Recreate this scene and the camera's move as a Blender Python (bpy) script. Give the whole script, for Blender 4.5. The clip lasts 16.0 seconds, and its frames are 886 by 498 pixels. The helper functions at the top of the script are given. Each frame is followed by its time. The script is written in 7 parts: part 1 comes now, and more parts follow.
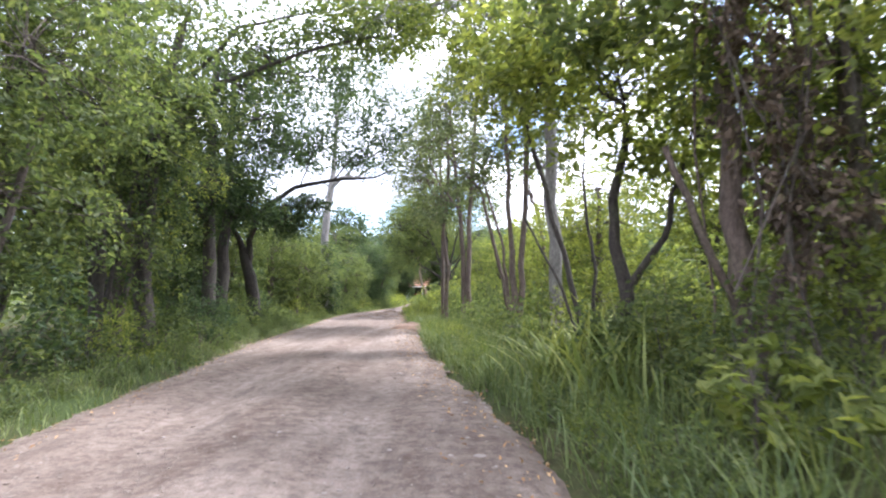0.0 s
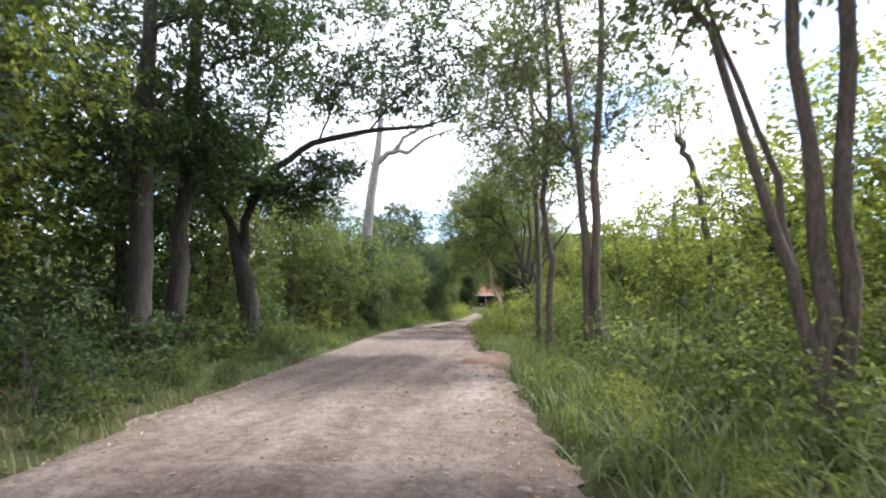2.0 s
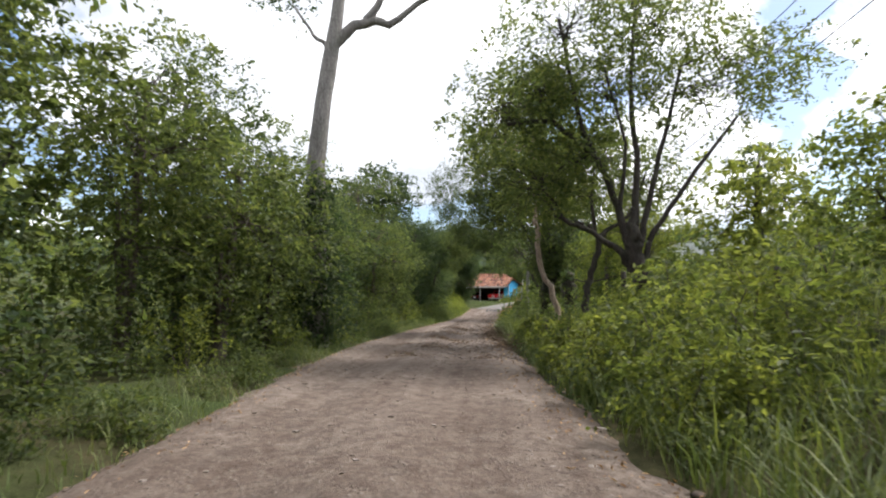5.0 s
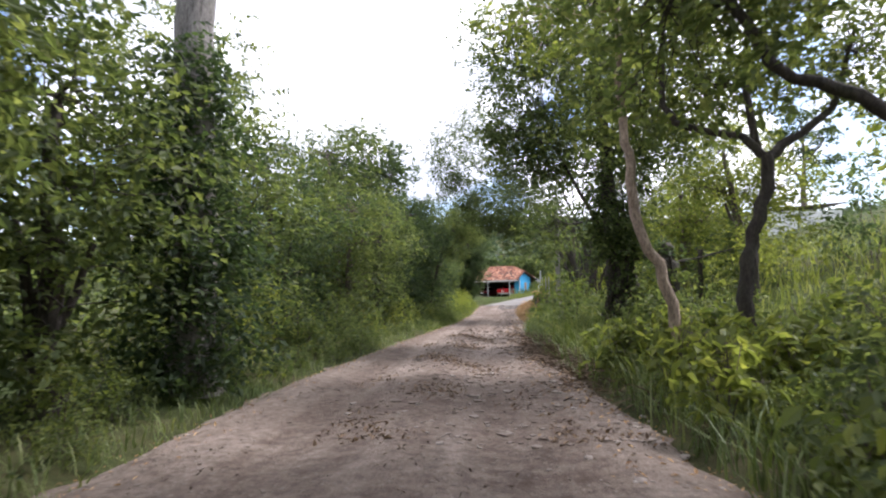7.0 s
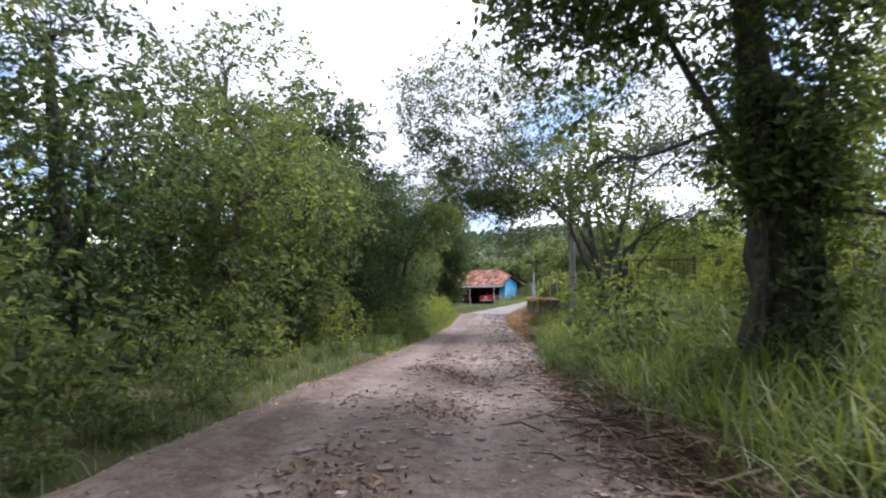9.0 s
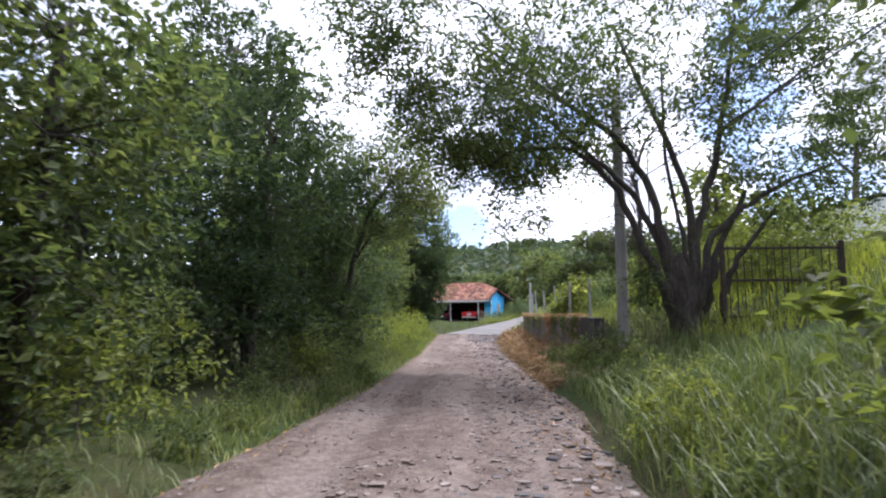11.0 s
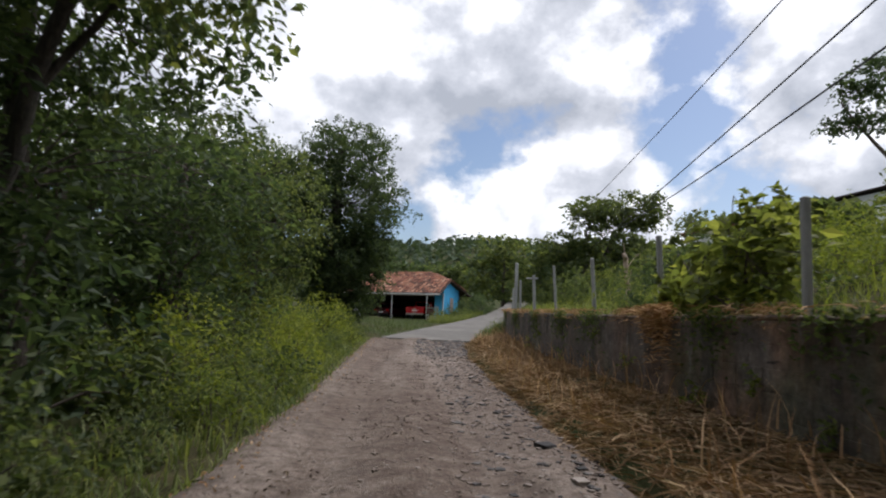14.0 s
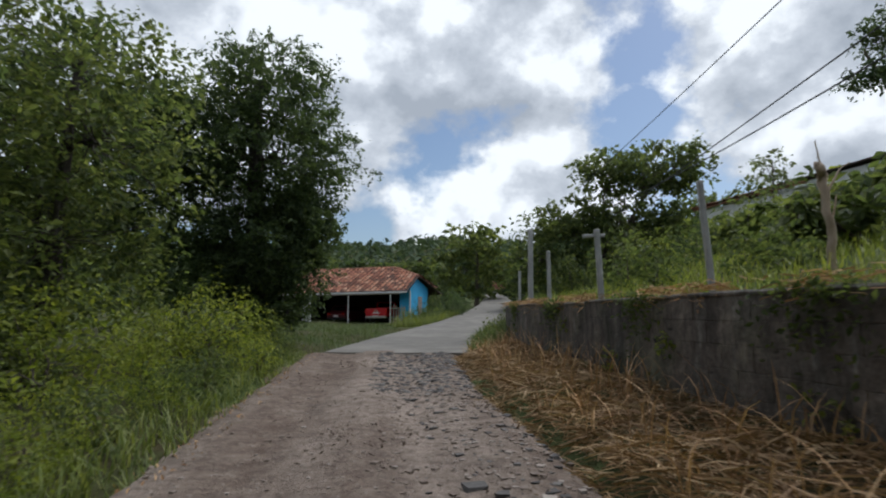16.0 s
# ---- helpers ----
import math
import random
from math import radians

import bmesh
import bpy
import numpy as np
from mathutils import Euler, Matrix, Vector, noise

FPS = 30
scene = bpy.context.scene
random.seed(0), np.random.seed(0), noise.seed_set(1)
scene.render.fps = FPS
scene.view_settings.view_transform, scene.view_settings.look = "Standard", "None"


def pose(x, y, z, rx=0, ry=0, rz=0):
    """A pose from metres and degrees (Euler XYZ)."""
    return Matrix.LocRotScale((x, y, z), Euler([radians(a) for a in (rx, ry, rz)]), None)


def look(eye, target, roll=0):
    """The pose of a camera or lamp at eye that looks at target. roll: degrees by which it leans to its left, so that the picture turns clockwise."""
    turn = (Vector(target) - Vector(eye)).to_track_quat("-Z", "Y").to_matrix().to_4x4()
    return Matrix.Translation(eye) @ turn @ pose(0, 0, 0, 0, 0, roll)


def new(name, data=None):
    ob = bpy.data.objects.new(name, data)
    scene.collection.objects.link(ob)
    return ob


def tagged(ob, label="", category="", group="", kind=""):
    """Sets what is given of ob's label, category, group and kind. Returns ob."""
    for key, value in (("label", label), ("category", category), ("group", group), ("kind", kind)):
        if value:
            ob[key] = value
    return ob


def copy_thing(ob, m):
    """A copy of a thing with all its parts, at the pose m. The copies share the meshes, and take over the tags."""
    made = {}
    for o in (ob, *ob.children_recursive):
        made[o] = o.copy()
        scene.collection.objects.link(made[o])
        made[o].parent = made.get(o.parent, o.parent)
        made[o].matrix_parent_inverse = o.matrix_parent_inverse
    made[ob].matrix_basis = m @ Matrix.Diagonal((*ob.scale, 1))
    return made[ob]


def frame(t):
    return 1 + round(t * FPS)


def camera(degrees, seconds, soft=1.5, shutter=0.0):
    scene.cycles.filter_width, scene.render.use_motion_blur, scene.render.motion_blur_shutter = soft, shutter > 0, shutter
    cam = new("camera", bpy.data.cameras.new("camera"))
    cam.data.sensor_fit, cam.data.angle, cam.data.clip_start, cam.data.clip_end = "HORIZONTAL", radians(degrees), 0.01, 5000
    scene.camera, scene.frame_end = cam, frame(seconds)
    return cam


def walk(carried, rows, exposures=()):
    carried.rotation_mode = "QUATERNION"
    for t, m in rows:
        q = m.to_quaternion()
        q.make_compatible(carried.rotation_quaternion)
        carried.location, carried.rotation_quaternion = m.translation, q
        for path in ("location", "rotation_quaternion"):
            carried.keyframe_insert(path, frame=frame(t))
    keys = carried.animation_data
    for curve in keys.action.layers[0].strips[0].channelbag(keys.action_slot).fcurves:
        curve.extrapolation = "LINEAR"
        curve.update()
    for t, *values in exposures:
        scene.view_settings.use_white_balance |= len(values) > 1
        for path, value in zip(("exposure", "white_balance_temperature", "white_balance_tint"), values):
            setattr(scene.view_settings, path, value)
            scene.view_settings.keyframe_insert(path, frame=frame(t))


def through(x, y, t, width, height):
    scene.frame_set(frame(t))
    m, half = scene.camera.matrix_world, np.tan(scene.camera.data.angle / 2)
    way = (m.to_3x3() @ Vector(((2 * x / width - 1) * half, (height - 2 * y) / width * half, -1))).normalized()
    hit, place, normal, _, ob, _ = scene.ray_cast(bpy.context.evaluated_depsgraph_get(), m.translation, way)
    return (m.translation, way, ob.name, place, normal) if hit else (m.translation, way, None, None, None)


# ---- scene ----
cam = camera(74.0, 16.0, soft=2.1, shutter=0.2)
PATH = [
    (0, (0.301, 1.704, 1.553), (0.26, 3.697, 1.708), 0.1),
    (0.5, (0.033, 4.428, 1.556), (-0.063, 6.418, 1.726), 1.7),
    (1, (-0.24, 7.131, 1.55), (-0.373, 9.121, 1.706), 0.6),
    (1.5, (-0.606, 9.765, 1.56), (-0.805, 11.749, 1.712), 0.1),
    (2, (-1.054, 12.309, 1.585), (-1.294, 14.286, 1.771), 0.2),
    (2.5, (-1.539, 14.81, 1.608), (-1.784, 16.789, 1.768), 1.5),
    (3, (-2.047, 17.284, 1.625), (-2.209, 19.275, 1.723), 1.2),
    (3.5, (-2.539, 19.769, 1.638), (-2.702, 21.757, 1.782), 0.5),
    (3.7, (-2.73, 20.764, 1.639), (-2.893, 22.752, 1.787), 0.5),
    (5.8, (-4.168, 30.886, 1.499), (-4.384, 32.867, 1.67), -0.4),
    (6, (-4.27, 31.823, 1.492), (-4.482, 33.804, 1.665), -1.8),
    (6.5, (-4.485, 34.093, 1.475), (-4.684, 36.078, 1.624), -1.8),
    (7, (-4.649, 36.294, 1.467), (-4.836, 38.28, 1.62), -0.9),
    (7.5, (-4.778, 38.51, 1.431), (-4.946, 40.497, 1.593), -0.7),
    (8, (-4.873, 40.815, 1.401), (-5.017, 42.803, 1.572), -0.6),
    (8.5, (-4.963, 43.099, 1.356), (-5.063, 45.089, 1.536), -0.2),
    (9, (-5.053, 45.357, 1.294), (-5.174, 47.346, 1.472), -0.1),
    (9.2, (-5.073, 46.259, 1.28), (-5.215, 48.246, 1.455), -0.2),
    (11.3, (-5.157, 55.913, 1.34), (-5.182, 57.899, 1.577), 0.6),
    (11.5, (-5.179, 56.836, 1.342), (-5.177, 58.822, 1.573), 1.2),
    (12, (-5.228, 59.103, 1.305), (-5.163, 61.088, 1.544), 2.5),
    (12.5, (-5.256, 61.259, 1.284), (-5.158, 63.242, 1.53), 2.9),
    (13, (-5.293, 63.365, 1.265), (-5.183, 65.347, 1.514), 3.3),
    (13.5, (-5.301, 65.502, 1.255), (-5.185, 67.485, 1.487), 2.5),
    (14, (-5.267, 67.59, 1.253), (-5.137, 69.572, 1.483), 2.0),
    (14.5, (-5.212, 69.657, 1.242), (-5.071, 71.637, 1.489), 2.2),
    (15, (-5.171, 71.767, 1.25), (-5.002, 73.743, 1.505), 2.0),
    (15.5, (-5.101, 73.832, 1.235), (-4.886, 75.804, 1.493), 2.0),
    (16, (-5.001, 75.851, 1.191), (-4.739, 77.819, 1.431), -0.3),
]
EXPOSURES = [(0, 2.0, 5750, 17), (1.5, 1.85, 5750, 16), (2.5, 1.2, 6150, 11), (3.5, 0.8, 6400, 9), (6, 1.0, 6200, 14), (7, 1.2, 6050, 17), (9, 1.12, 5800, 20), (11.5, 1.08, 5700, 20), (12, 1.15, 5800, 21), (12.5, 1.15, 5950, 19), (13, 0.65, 6050, 18), (13.5, 0.15, 6200, 16), (14.0, -0.1, 6150, 13), (14.5, -0.2, 6050, 11), (16, -0.3, 5950, 8)]
walk(cam, [(t, look(eye, target, roll)) for t, eye, target, roll in PATH], EXPOSURES)


# ---- world and sun ----
world = bpy.data.worlds.new("sky")
scene.world = world
world.use_nodes = True
wt = world.node_tree
wt.nodes.clear()
SUN_EL, SUN_AZ = radians(56), radians(62)
w_out = wt.nodes.new("ShaderNodeOutputWorld")
w_bg = wt.nodes.new("ShaderNodeBackground")
w_bg.inputs[1].default_value = 1.0
w_sky = wt.nodes.new("ShaderNodeTexSky")
w_sky.sky_type, w_sky.sun_disc = "NISHITA", False
w_sky.sun_elevation, w_sky.sun_rotation = SUN_EL, SUN_AZ
w_sky.dust_density = 1.5
w_blue = wt.nodes.new("ShaderNodeMixRGB")
w_blue.blend_type = "MULTIPLY"
w_blue.inputs[0].default_value = 1.0
w_blue.inputs[2].default_value = (0.12, 0.12, 0.12, 1)
wt.links.new(w_sky.outputs[0], w_blue.inputs[1])
# heaped clouds, lit from above
w_co = wt.nodes.new("ShaderNodeTexCoord")
w_vec = wt.nodes.new("ShaderNodeVectorMath")
w_vec.operation = "MULTIPLY"
w_vec.inputs[1].default_value = (1.0, 1.0, 1.25)
wt.links.new(w_co.outputs["Generated"], w_vec.inputs[0])
CLOUD = (1.6, 5.3, 0.4)


def wnoise(scale, detail, rough, shift):
    m = wt.nodes.new("ShaderNodeMapping")
    m.inputs["Location"].default_value = shift
    wt.links.new(w_vec.outputs[0], m.inputs[0])
    n = wt.nodes.new("ShaderNodeTexNoise")
    n.inputs["Scale"].default_value, n.inputs["Detail"].default_value = scale, detail
    n.inputs["Roughness"].default_value = rough
    wt.links.new(m.outputs[0], n.inputs["Vector"])
    return n


def wramp(src, stops):
    r = wt.nodes.new("ShaderNodeValToRGB")
    while len(r.color_ramp.elements) < len(stops):
        r.color_ramp.elements.new(0.5)
    for e, (p, c) in zip(r.color_ramp.elements, stops):
        e.position, e.color = p, (*c, 1)
    wt.links.new(src, r.inputs[0])
    return r


w_body = wnoise(2.3, 10, 0.56, CLOUD)
w_over = wnoise(2.3, 10, 0.56, (CLOUD[0], CLOUD[1], CLOUD[2] + 0.07))
w_lit = wt.nodes.new("ShaderNodeMath")
w_lit.operation = "SUBTRACT"
wt.links.new(w_body.outputs["Fac"], w_lit.inputs[0])
wt.links.new(w_over.outputs["Fac"], w_lit.inputs[1])
w_up = wt.nodes.new("ShaderNodeMath")
w_up.operation, w_up.inputs[1].default_value = "ADD", 0.5
wt.links.new(w_lit.outputs[0], w_up.inputs[0])
w_mass = wramp(w_body.outputs["Fac"], [(0.41, (0, 0, 0)), (0.46, (1, 1, 1))])
w_tone = wramp(w_up.outputs[0], [(0.41, (0.52, 0.55, 0.60)), (0.49, (0.80, 0.82, 0.86)), (0.55, (1.25, 1.25, 1.25))])
w_mix = wt.nodes.new("ShaderNodeMixRGB")
wt.links.new(w_mass.outputs[0], w_mix.inputs[0])
wt.links.new(w_blue.outputs[0], w_mix.inputs[1])
wt.links.new(w_tone.outputs[0], w_mix.inputs[2])
wt.links.new(w_mix.outputs[0], w_bg.inputs[0])
wt.links.new(w_bg.outputs[0], w_out.inputs[0])

sun = new("sun", bpy.data.lights.new("sun", "SUN"))
sun.data.energy, sun.data.angle, sun.data.color = 2.8, radians(14), (1.0, 0.96, 0.9)
sun.matrix_world = look((0, 0, 0), (-math.sin(SUN_AZ) * math.cos(SUN_EL), -math.cos(SUN_AZ) * math.cos(SUN_EL), -math.sin(SUN_EL)))


# ---- materials ----
class Nodes:
    """A new node material and short ways to add to it."""

    def __init__(self, name):
        self.m = bpy.data.materials.new(name)
        self.m.use_nodes = True
        self.t = self.m.node_tree
        self.b = self.t.nodes["Principled BSDF"]
        self.out = self.t.nodes["Material Output"]

    def add(self, kind, **kw):
        n = self.t.nodes.new(kind)
        for k, v in kw.items():
            n.inputs[k.replace("_", " ")].default_value = v
        return n

    def link(self, a, b):
        self.t.links.new(a, b)

    def coords(self, scale=(1, 1, 1), which="Object"):
        co, mp = self.add("ShaderNodeTexCoord"), self.add("ShaderNodeMapping")
        mp.inputs["Scale"].default_value = scale
        self.link(co.outputs[which], mp.inputs[0])
        return mp.outputs[0]

    def noise(self, vec, scale, detail=6, rough=0.6):
        n = self.add("ShaderNodeTexNoise", Scale=scale, Detail=detail, Roughness=rough)
        self.link(vec, n.inputs["Vector"])
        return n.outputs["Fac"]

    def ramp(self, src, stops):
        r = self.add("ShaderNodeValToRGB")
        while len(r.color_ramp.elements) < len(stops):
            r.color_ramp.elements.new(0.5)
        for e, (p, c) in zip(r.color_ramp.elements, stops):
            e.position, e.color = p, (*c, 1) if len(c) == 3 else c
        self.link(src, r.inputs[0])
        return r.outputs[0]

    def mix(self, fac, a, b, mode="MIX"):
        n = self.add("ShaderNodeMixRGB")
        n.blend_type = mode
        for s, i in ((fac, 0), (a, 1), (b, 2)):
            if isinstance(s, (int, float)):
                n.inputs[i].default_value = s
            elif isinstance(s, tuple):
                n.inputs[i].default_value = (*s, 1)
            else:
                self.link(s, n.inputs[i])
        return n.outputs[0]

    def bump(self, height, strength=0.4, distance=0.02):
        n = self.add("ShaderNodeBump", Strength=strength, Distance=distance)
        self.link(height, n.inputs["Height"])
        self.link(n.outputs[0], self.b.inputs["Normal"])

    def done(self, colour, rough=0.8, metal=0.0):
        if isinstance(colour, tuple):
            self.b.inputs["Base Color"].default_value = (*colour, 1)
        else:
            self.link(colour, self.b.inputs["Base Color"])
        self.b.inputs["Roughness"].default_value, self.b.inputs["Metallic"].default_value = rough, metal
        return self.m


def leaf_material(name, dark, mid, light, through=0.56, rough=0.55):
    n = Nodes(name)
    geo = n.add("ShaderNodeNewGeometry")
    isl = geo.outputs["Random Per Island"]
    big = n.noise(n.coords((1, 1, 1)), 0.8, 3)
    col = n.ramp(isl, [(0.0, dark), (0.55, mid), (1.0, light)])
    col = n.mix(n.ramp(big, [(0.35, (0, 0, 0)), (0.7, (0.7, 0.7, 0.7))]), col, n.mix(1.0, col, (1.2, 1.1, 0.85), "MULTIPLY"))
    info = n.add("ShaderNodeObjectInfo")
    col = n.mix(n.ramp(info.outputs["Random"], [(0, (0, 0, 0)), (0.35, (0.15, 0.15, 0.15)), (1, (1, 1, 1))]), col, n.mix(1.0, col, (0.60, 0.66, 0.70), "MULTIPLY"))
    n.done(col, rough)
    n.b.inputs["Specular IOR Level"].default_value = 0.25
    tr = n.add("ShaderNodeBsdfTranslucent")
    n.link(n.mix(1.0, col, (1.6, 1.6, 0.85), "MULTIPLY"), tr.inputs[0])
    mx = n.add("ShaderNodeMixShader", Fac=through)
    n.link(n.b.outputs[0], mx.inputs[1])
    n.link(tr.outputs[0], mx.inputs[2])
    n.link(mx.outputs[0], n.out.inputs[0])
    return n.m


def bark_material(name, a, b, moss=0.3):
    n = Nodes(name)
    v = n.coords((1, 1, 0.18))
    f = n.noise(v, 14, 9, 0.7)
    g = n.noise(n.coords((1, 1, 0.6)), 2.2, 4)
    col = n.ramp(f, [(0.3, a), (0.7, b)])
    col = n.mix(n.ramp(g, [(0.5, (0, 0, 0)), (0.75, (moss, moss, moss))]), col, (0.11, 0.13, 0.07))
    h = n.noise(n.coords((1, 1, 0.35)), 34, 6, 0.7)
    col = n.mix(0.55, col, n.ramp(h, [(0.35, (0.12, 0.12, 0.12)), (0.65, (0.88, 0.88, 0.88))]), "OVERLAY")
    n.bump(n.mix(0.35, f, h), 1.0, 0.05)
    return n.done(col, 0.9)


def plain_material(name, a, b, scale=6.0, rough=0.7, metal=0.0, bump=0.2, stretch=(1, 1, 1)):
    n = Nodes(name)
    v = n.coords(stretch)
    f = n.noise(v, scale, 8, 0.65)
    h = n.noise(v, scale * 9, 4, 0.6)
    col = n.ramp(f, [(0.3, a), (0.72, b)])
    col = n.mix(0.25, col, n.ramp(h, [(0.3, (0.2, 0.2, 0.2)), (0.7, (0.8, 0.8, 0.8))]), "OVERLAY")
    n.bump(h, bump, 0.01)
    return n.done(col, rough, metal)


def road_material():
    n = Nodes("dirt_road")
    v = n.coords()
    big = n.noise(v, 0.35, 5)
    tracks = n.noise(n.coords((1.0, 0.06, 1)), 1.3, 5, 0.6)
    mid = n.noise(v, 3.2, 7, 0.7)
    grit = n.noise(v, 42, 6, 0.75)
    peb = n.add("ShaderNodeTexVoronoi", Scale=12.0)
    n.link(v, peb.inputs["Vector"])
    col = n.ramp(mid, [(0.28, (0.08, 0.056, 0.044)), (0.5, (0.175, 0.132, 0.106)), (0.72, (0.29, 0.238, 0.2))])
    col = n.mix(n.ramp(tracks, [(0.42, (0, 0, 0)), (0.62, (0.65, 0.65, 0.65))]), col, (0.335, 0.275, 0.232))
    col = n.mix(n.ramp(big, [(0.4, (0, 0, 0)), (0.65, (0.5, 0.5, 0.5))]), col, (0.10, 0.068, 0.052))
    col = n.mix(0.6, col, n.ramp(grit, [(0.3, (0.2, 0.2, 0.2)), (0.7, (0.8, 0.8, 0.8))]), "OVERLAY")
    col = n.mix(n.ramp(peb.outputs["Distance"], [(0.14, (0.6, 0.6, 0.6)), (0.32, (0, 0, 0))]), col, (0.25, 0.215, 0.188))
    hh = n.mix(0.5, grit, n.ramp(peb.outputs["Distance"], [(0.0, (1, 1, 1)), (0.35, (0, 0, 0))]))
    dirt = n.noise(v, 7, 8, 0.75)
    col = n.mix(n.ramp(dirt, [(0.46, (0, 0, 0)), (0.62, (0.65, 0.65, 0.65))]), col, (0.085, 0.06, 0.047))
    patch = n.noise(n.coords((1.0, 0.55, 1)), 1.7, 6, 0.7)
    col = n.mix(n.ramp(patch, [(0.54, (0, 0, 0)), (0.68, (0.55, 0.55, 0.55))]), col, (0.09, 0.07, 0.058))
    n.bump(n.mix(0.4, hh, dirt), 1.0, 0.06)
    n.b.inputs["Specular IOR Level"].default_value = 0.2
    return n.done(col, 0.95)


def soil_material():
    n = Nodes("grassy_soil")
    v = n.coords()
    a, b, c = n.noise(v, 0.25, 6), n.noise(v, 2.5, 7, 0.7), n.noise(v, 26, 5, 0.7)
    col = n.ramp(b, [(0.3, (0.04, 0.033, 0.02)), (0.5, (0.062, 0.06, 0.028)), (0.75, (0.105, 0.078, 0.045))])
    col = n.mix(n.ramp(a, [(0.4, (0, 0, 0)), (0.6, (0.8, 0.8, 0.8))]), col, (0.05, 0.075, 0.024))
    col = n.mix(0.6, col, n.ramp(c, [(0.3, (0.2, 0.2, 0.2)), (0.7, (0.8, 0.8, 0.8))]), "OVERLAY")
    n.bump(c, 0.8, 0.05)
    n.b.inputs["Specular IOR Level"].default_value = 0.08
    return n.done(col, 1.0)


def old_wall_material():
    n = Nodes("stained_render")
    at = n.add("ShaderNodeNewGeometry").outputs["Position"]

    def place(scale):
        mp = n.add("ShaderNodeMapping")
        mp.inputs["Scale"].default_value = scale
        n.link(at, mp.inputs[0])
        return mp.outputs[0]

    v = place((1, 1, 1))
    s = n.noise(place((1.4, 1.4, 0.3)), 1.6, 8, 0.65)
    g = n.noise(v, 1.1, 6, 0.6)
    f = n.noise(v, 24, 6, 0.7)
    col = n.ramp(s, [(0.3, (0.032, 0.029, 0.027)), (0.5, (0.10, 0.088, 0.077)), (0.7, (0.19, 0.168, 0.148))])
    col = n.mix(n.ramp(g, [(0.48, (0, 0, 0)), (0.7, (0.6, 0.6, 0.6))]), col, (0.085, 0.10, 0.05))
    rust = n.noise(place((1, 1, 0.8)), 0.9, 6, 0.6)
    along = n.add("ShaderNodeSeparateXYZ")
    n.link(place((1, 0.1, 1)), along.inputs[0])
    older = n.add("ShaderNodeMapRange")
    for k, lim in enumerate((7.45, 7.95, 1.0, 0.15)):
        older.inputs[k + 1].default_value = lim
    n.link(along.outputs[1], older.inputs[0])
    brown = n.mix(1.0, n.ramp(rust, [(0.42, (0.1, 0.1, 0.1)), (0.58, (0.9, 0.9, 0.9))]), older.outputs[0], "MULTIPLY")
    col = n.mix(brown, col, n.mix(1.0, col, (1.45, 0.98, 0.72), "MULTIPLY"))
    # blackens the near end: mould, plus the shrub's shade put into the colour
    mould_shade = n.add("ShaderNodeMapRange")
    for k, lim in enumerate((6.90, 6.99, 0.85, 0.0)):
        mould_shade.inputs[k + 1].default_value = lim
    n.link(along.outputs[1], mould_shade.inputs[0])
    col = n.mix(mould_shade.outputs[0], col, (0.026, 0.024, 0.022))
    hole = n.noise(place((1, .6, 1.6)), 5.5, 3, 0.5)
    col = n.mix(n.ramp(hole, [(0.66, (0, 0, 0)), (0.72, (0.85, 0.85, 0.85))]), col, (0.02, 0.018, 0.016))
    pale = n.noise(place((2, 2, 0.5)), 2.4, 7, 0.7)
    col = n.mix(n.ramp(pale, [(0.58, (0, 0, 0)), (0.7, (0.5, 0.5, 0.5))]), col, (0.26, 0.25, 0.235))
    blot = n.noise(v, 6.5, 7, 0.7)
    col = n.mix(0.7, col, n.ramp(blot, [(0.34, (0.15, 0.15, 0.15)), (0.66, (0.85, 0.85, 0.85))]), "OVERLAY")
    col = n.mix(0.5, col, n.ramp(f, [(0.3, (0.2, 0.2, 0.2)), (0.7, (0.8, 0.8, 0.8))]), "OVERLAY")
    n.bump(n.mix(0.5, blot, f), 0.9, 0.03)
    return n.done(col, 0.93)


LEAF_MID = leaf_material("leaf_green", (0.056, 0.078, 0.036), (0.103, 0.134, 0.058), (0.172, 0.198, 0.084))
LEAF_DARK = leaf_material("leaf_dark", (0.034, 0.054, 0.0312), (0.062, 0.092, 0.0468), (0.1, 0.138, 0.0676), 0.5)
LEAF_LIGHT = leaf_material("leaf_yellow_green", (0.092, 0.115, 0.038), (0.165, 0.198, 0.06), (0.255, 0.277, 0.085), 0.56)
LEAF_PALE = leaf_material("leaf_grey_green", (0.085, 0.105, 0.065), (0.14, 0.165, 0.0975), (0.215, 0.24, 0.15), 0.54)
# duller and yellower grass; the pair also carries verge shade and sun in colour
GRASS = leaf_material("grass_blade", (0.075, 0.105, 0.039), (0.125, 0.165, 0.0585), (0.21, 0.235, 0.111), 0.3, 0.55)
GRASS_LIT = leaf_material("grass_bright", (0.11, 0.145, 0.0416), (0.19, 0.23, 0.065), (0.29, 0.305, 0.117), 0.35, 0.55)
STRAW = leaf_material("dry_straw", (0.2, 0.108, 0.054), (0.39, 0.235, 0.128), (0.62, 0.43, 0.26), 0.1, 0.8)
TWIG = leaf_material("dead_twig", (0.05, 0.035, 0.025), (0.11, 0.08, 0.06), (0.2, 0.15, 0.11), 0.0, 0.9)
LEAF_LITTER = leaf_material("dead_leaf", (0.075, 0.05, 0.035), (0.16, 0.11, 0.078), (0.30, 0.22, 0.16), 0.05, 0.9)
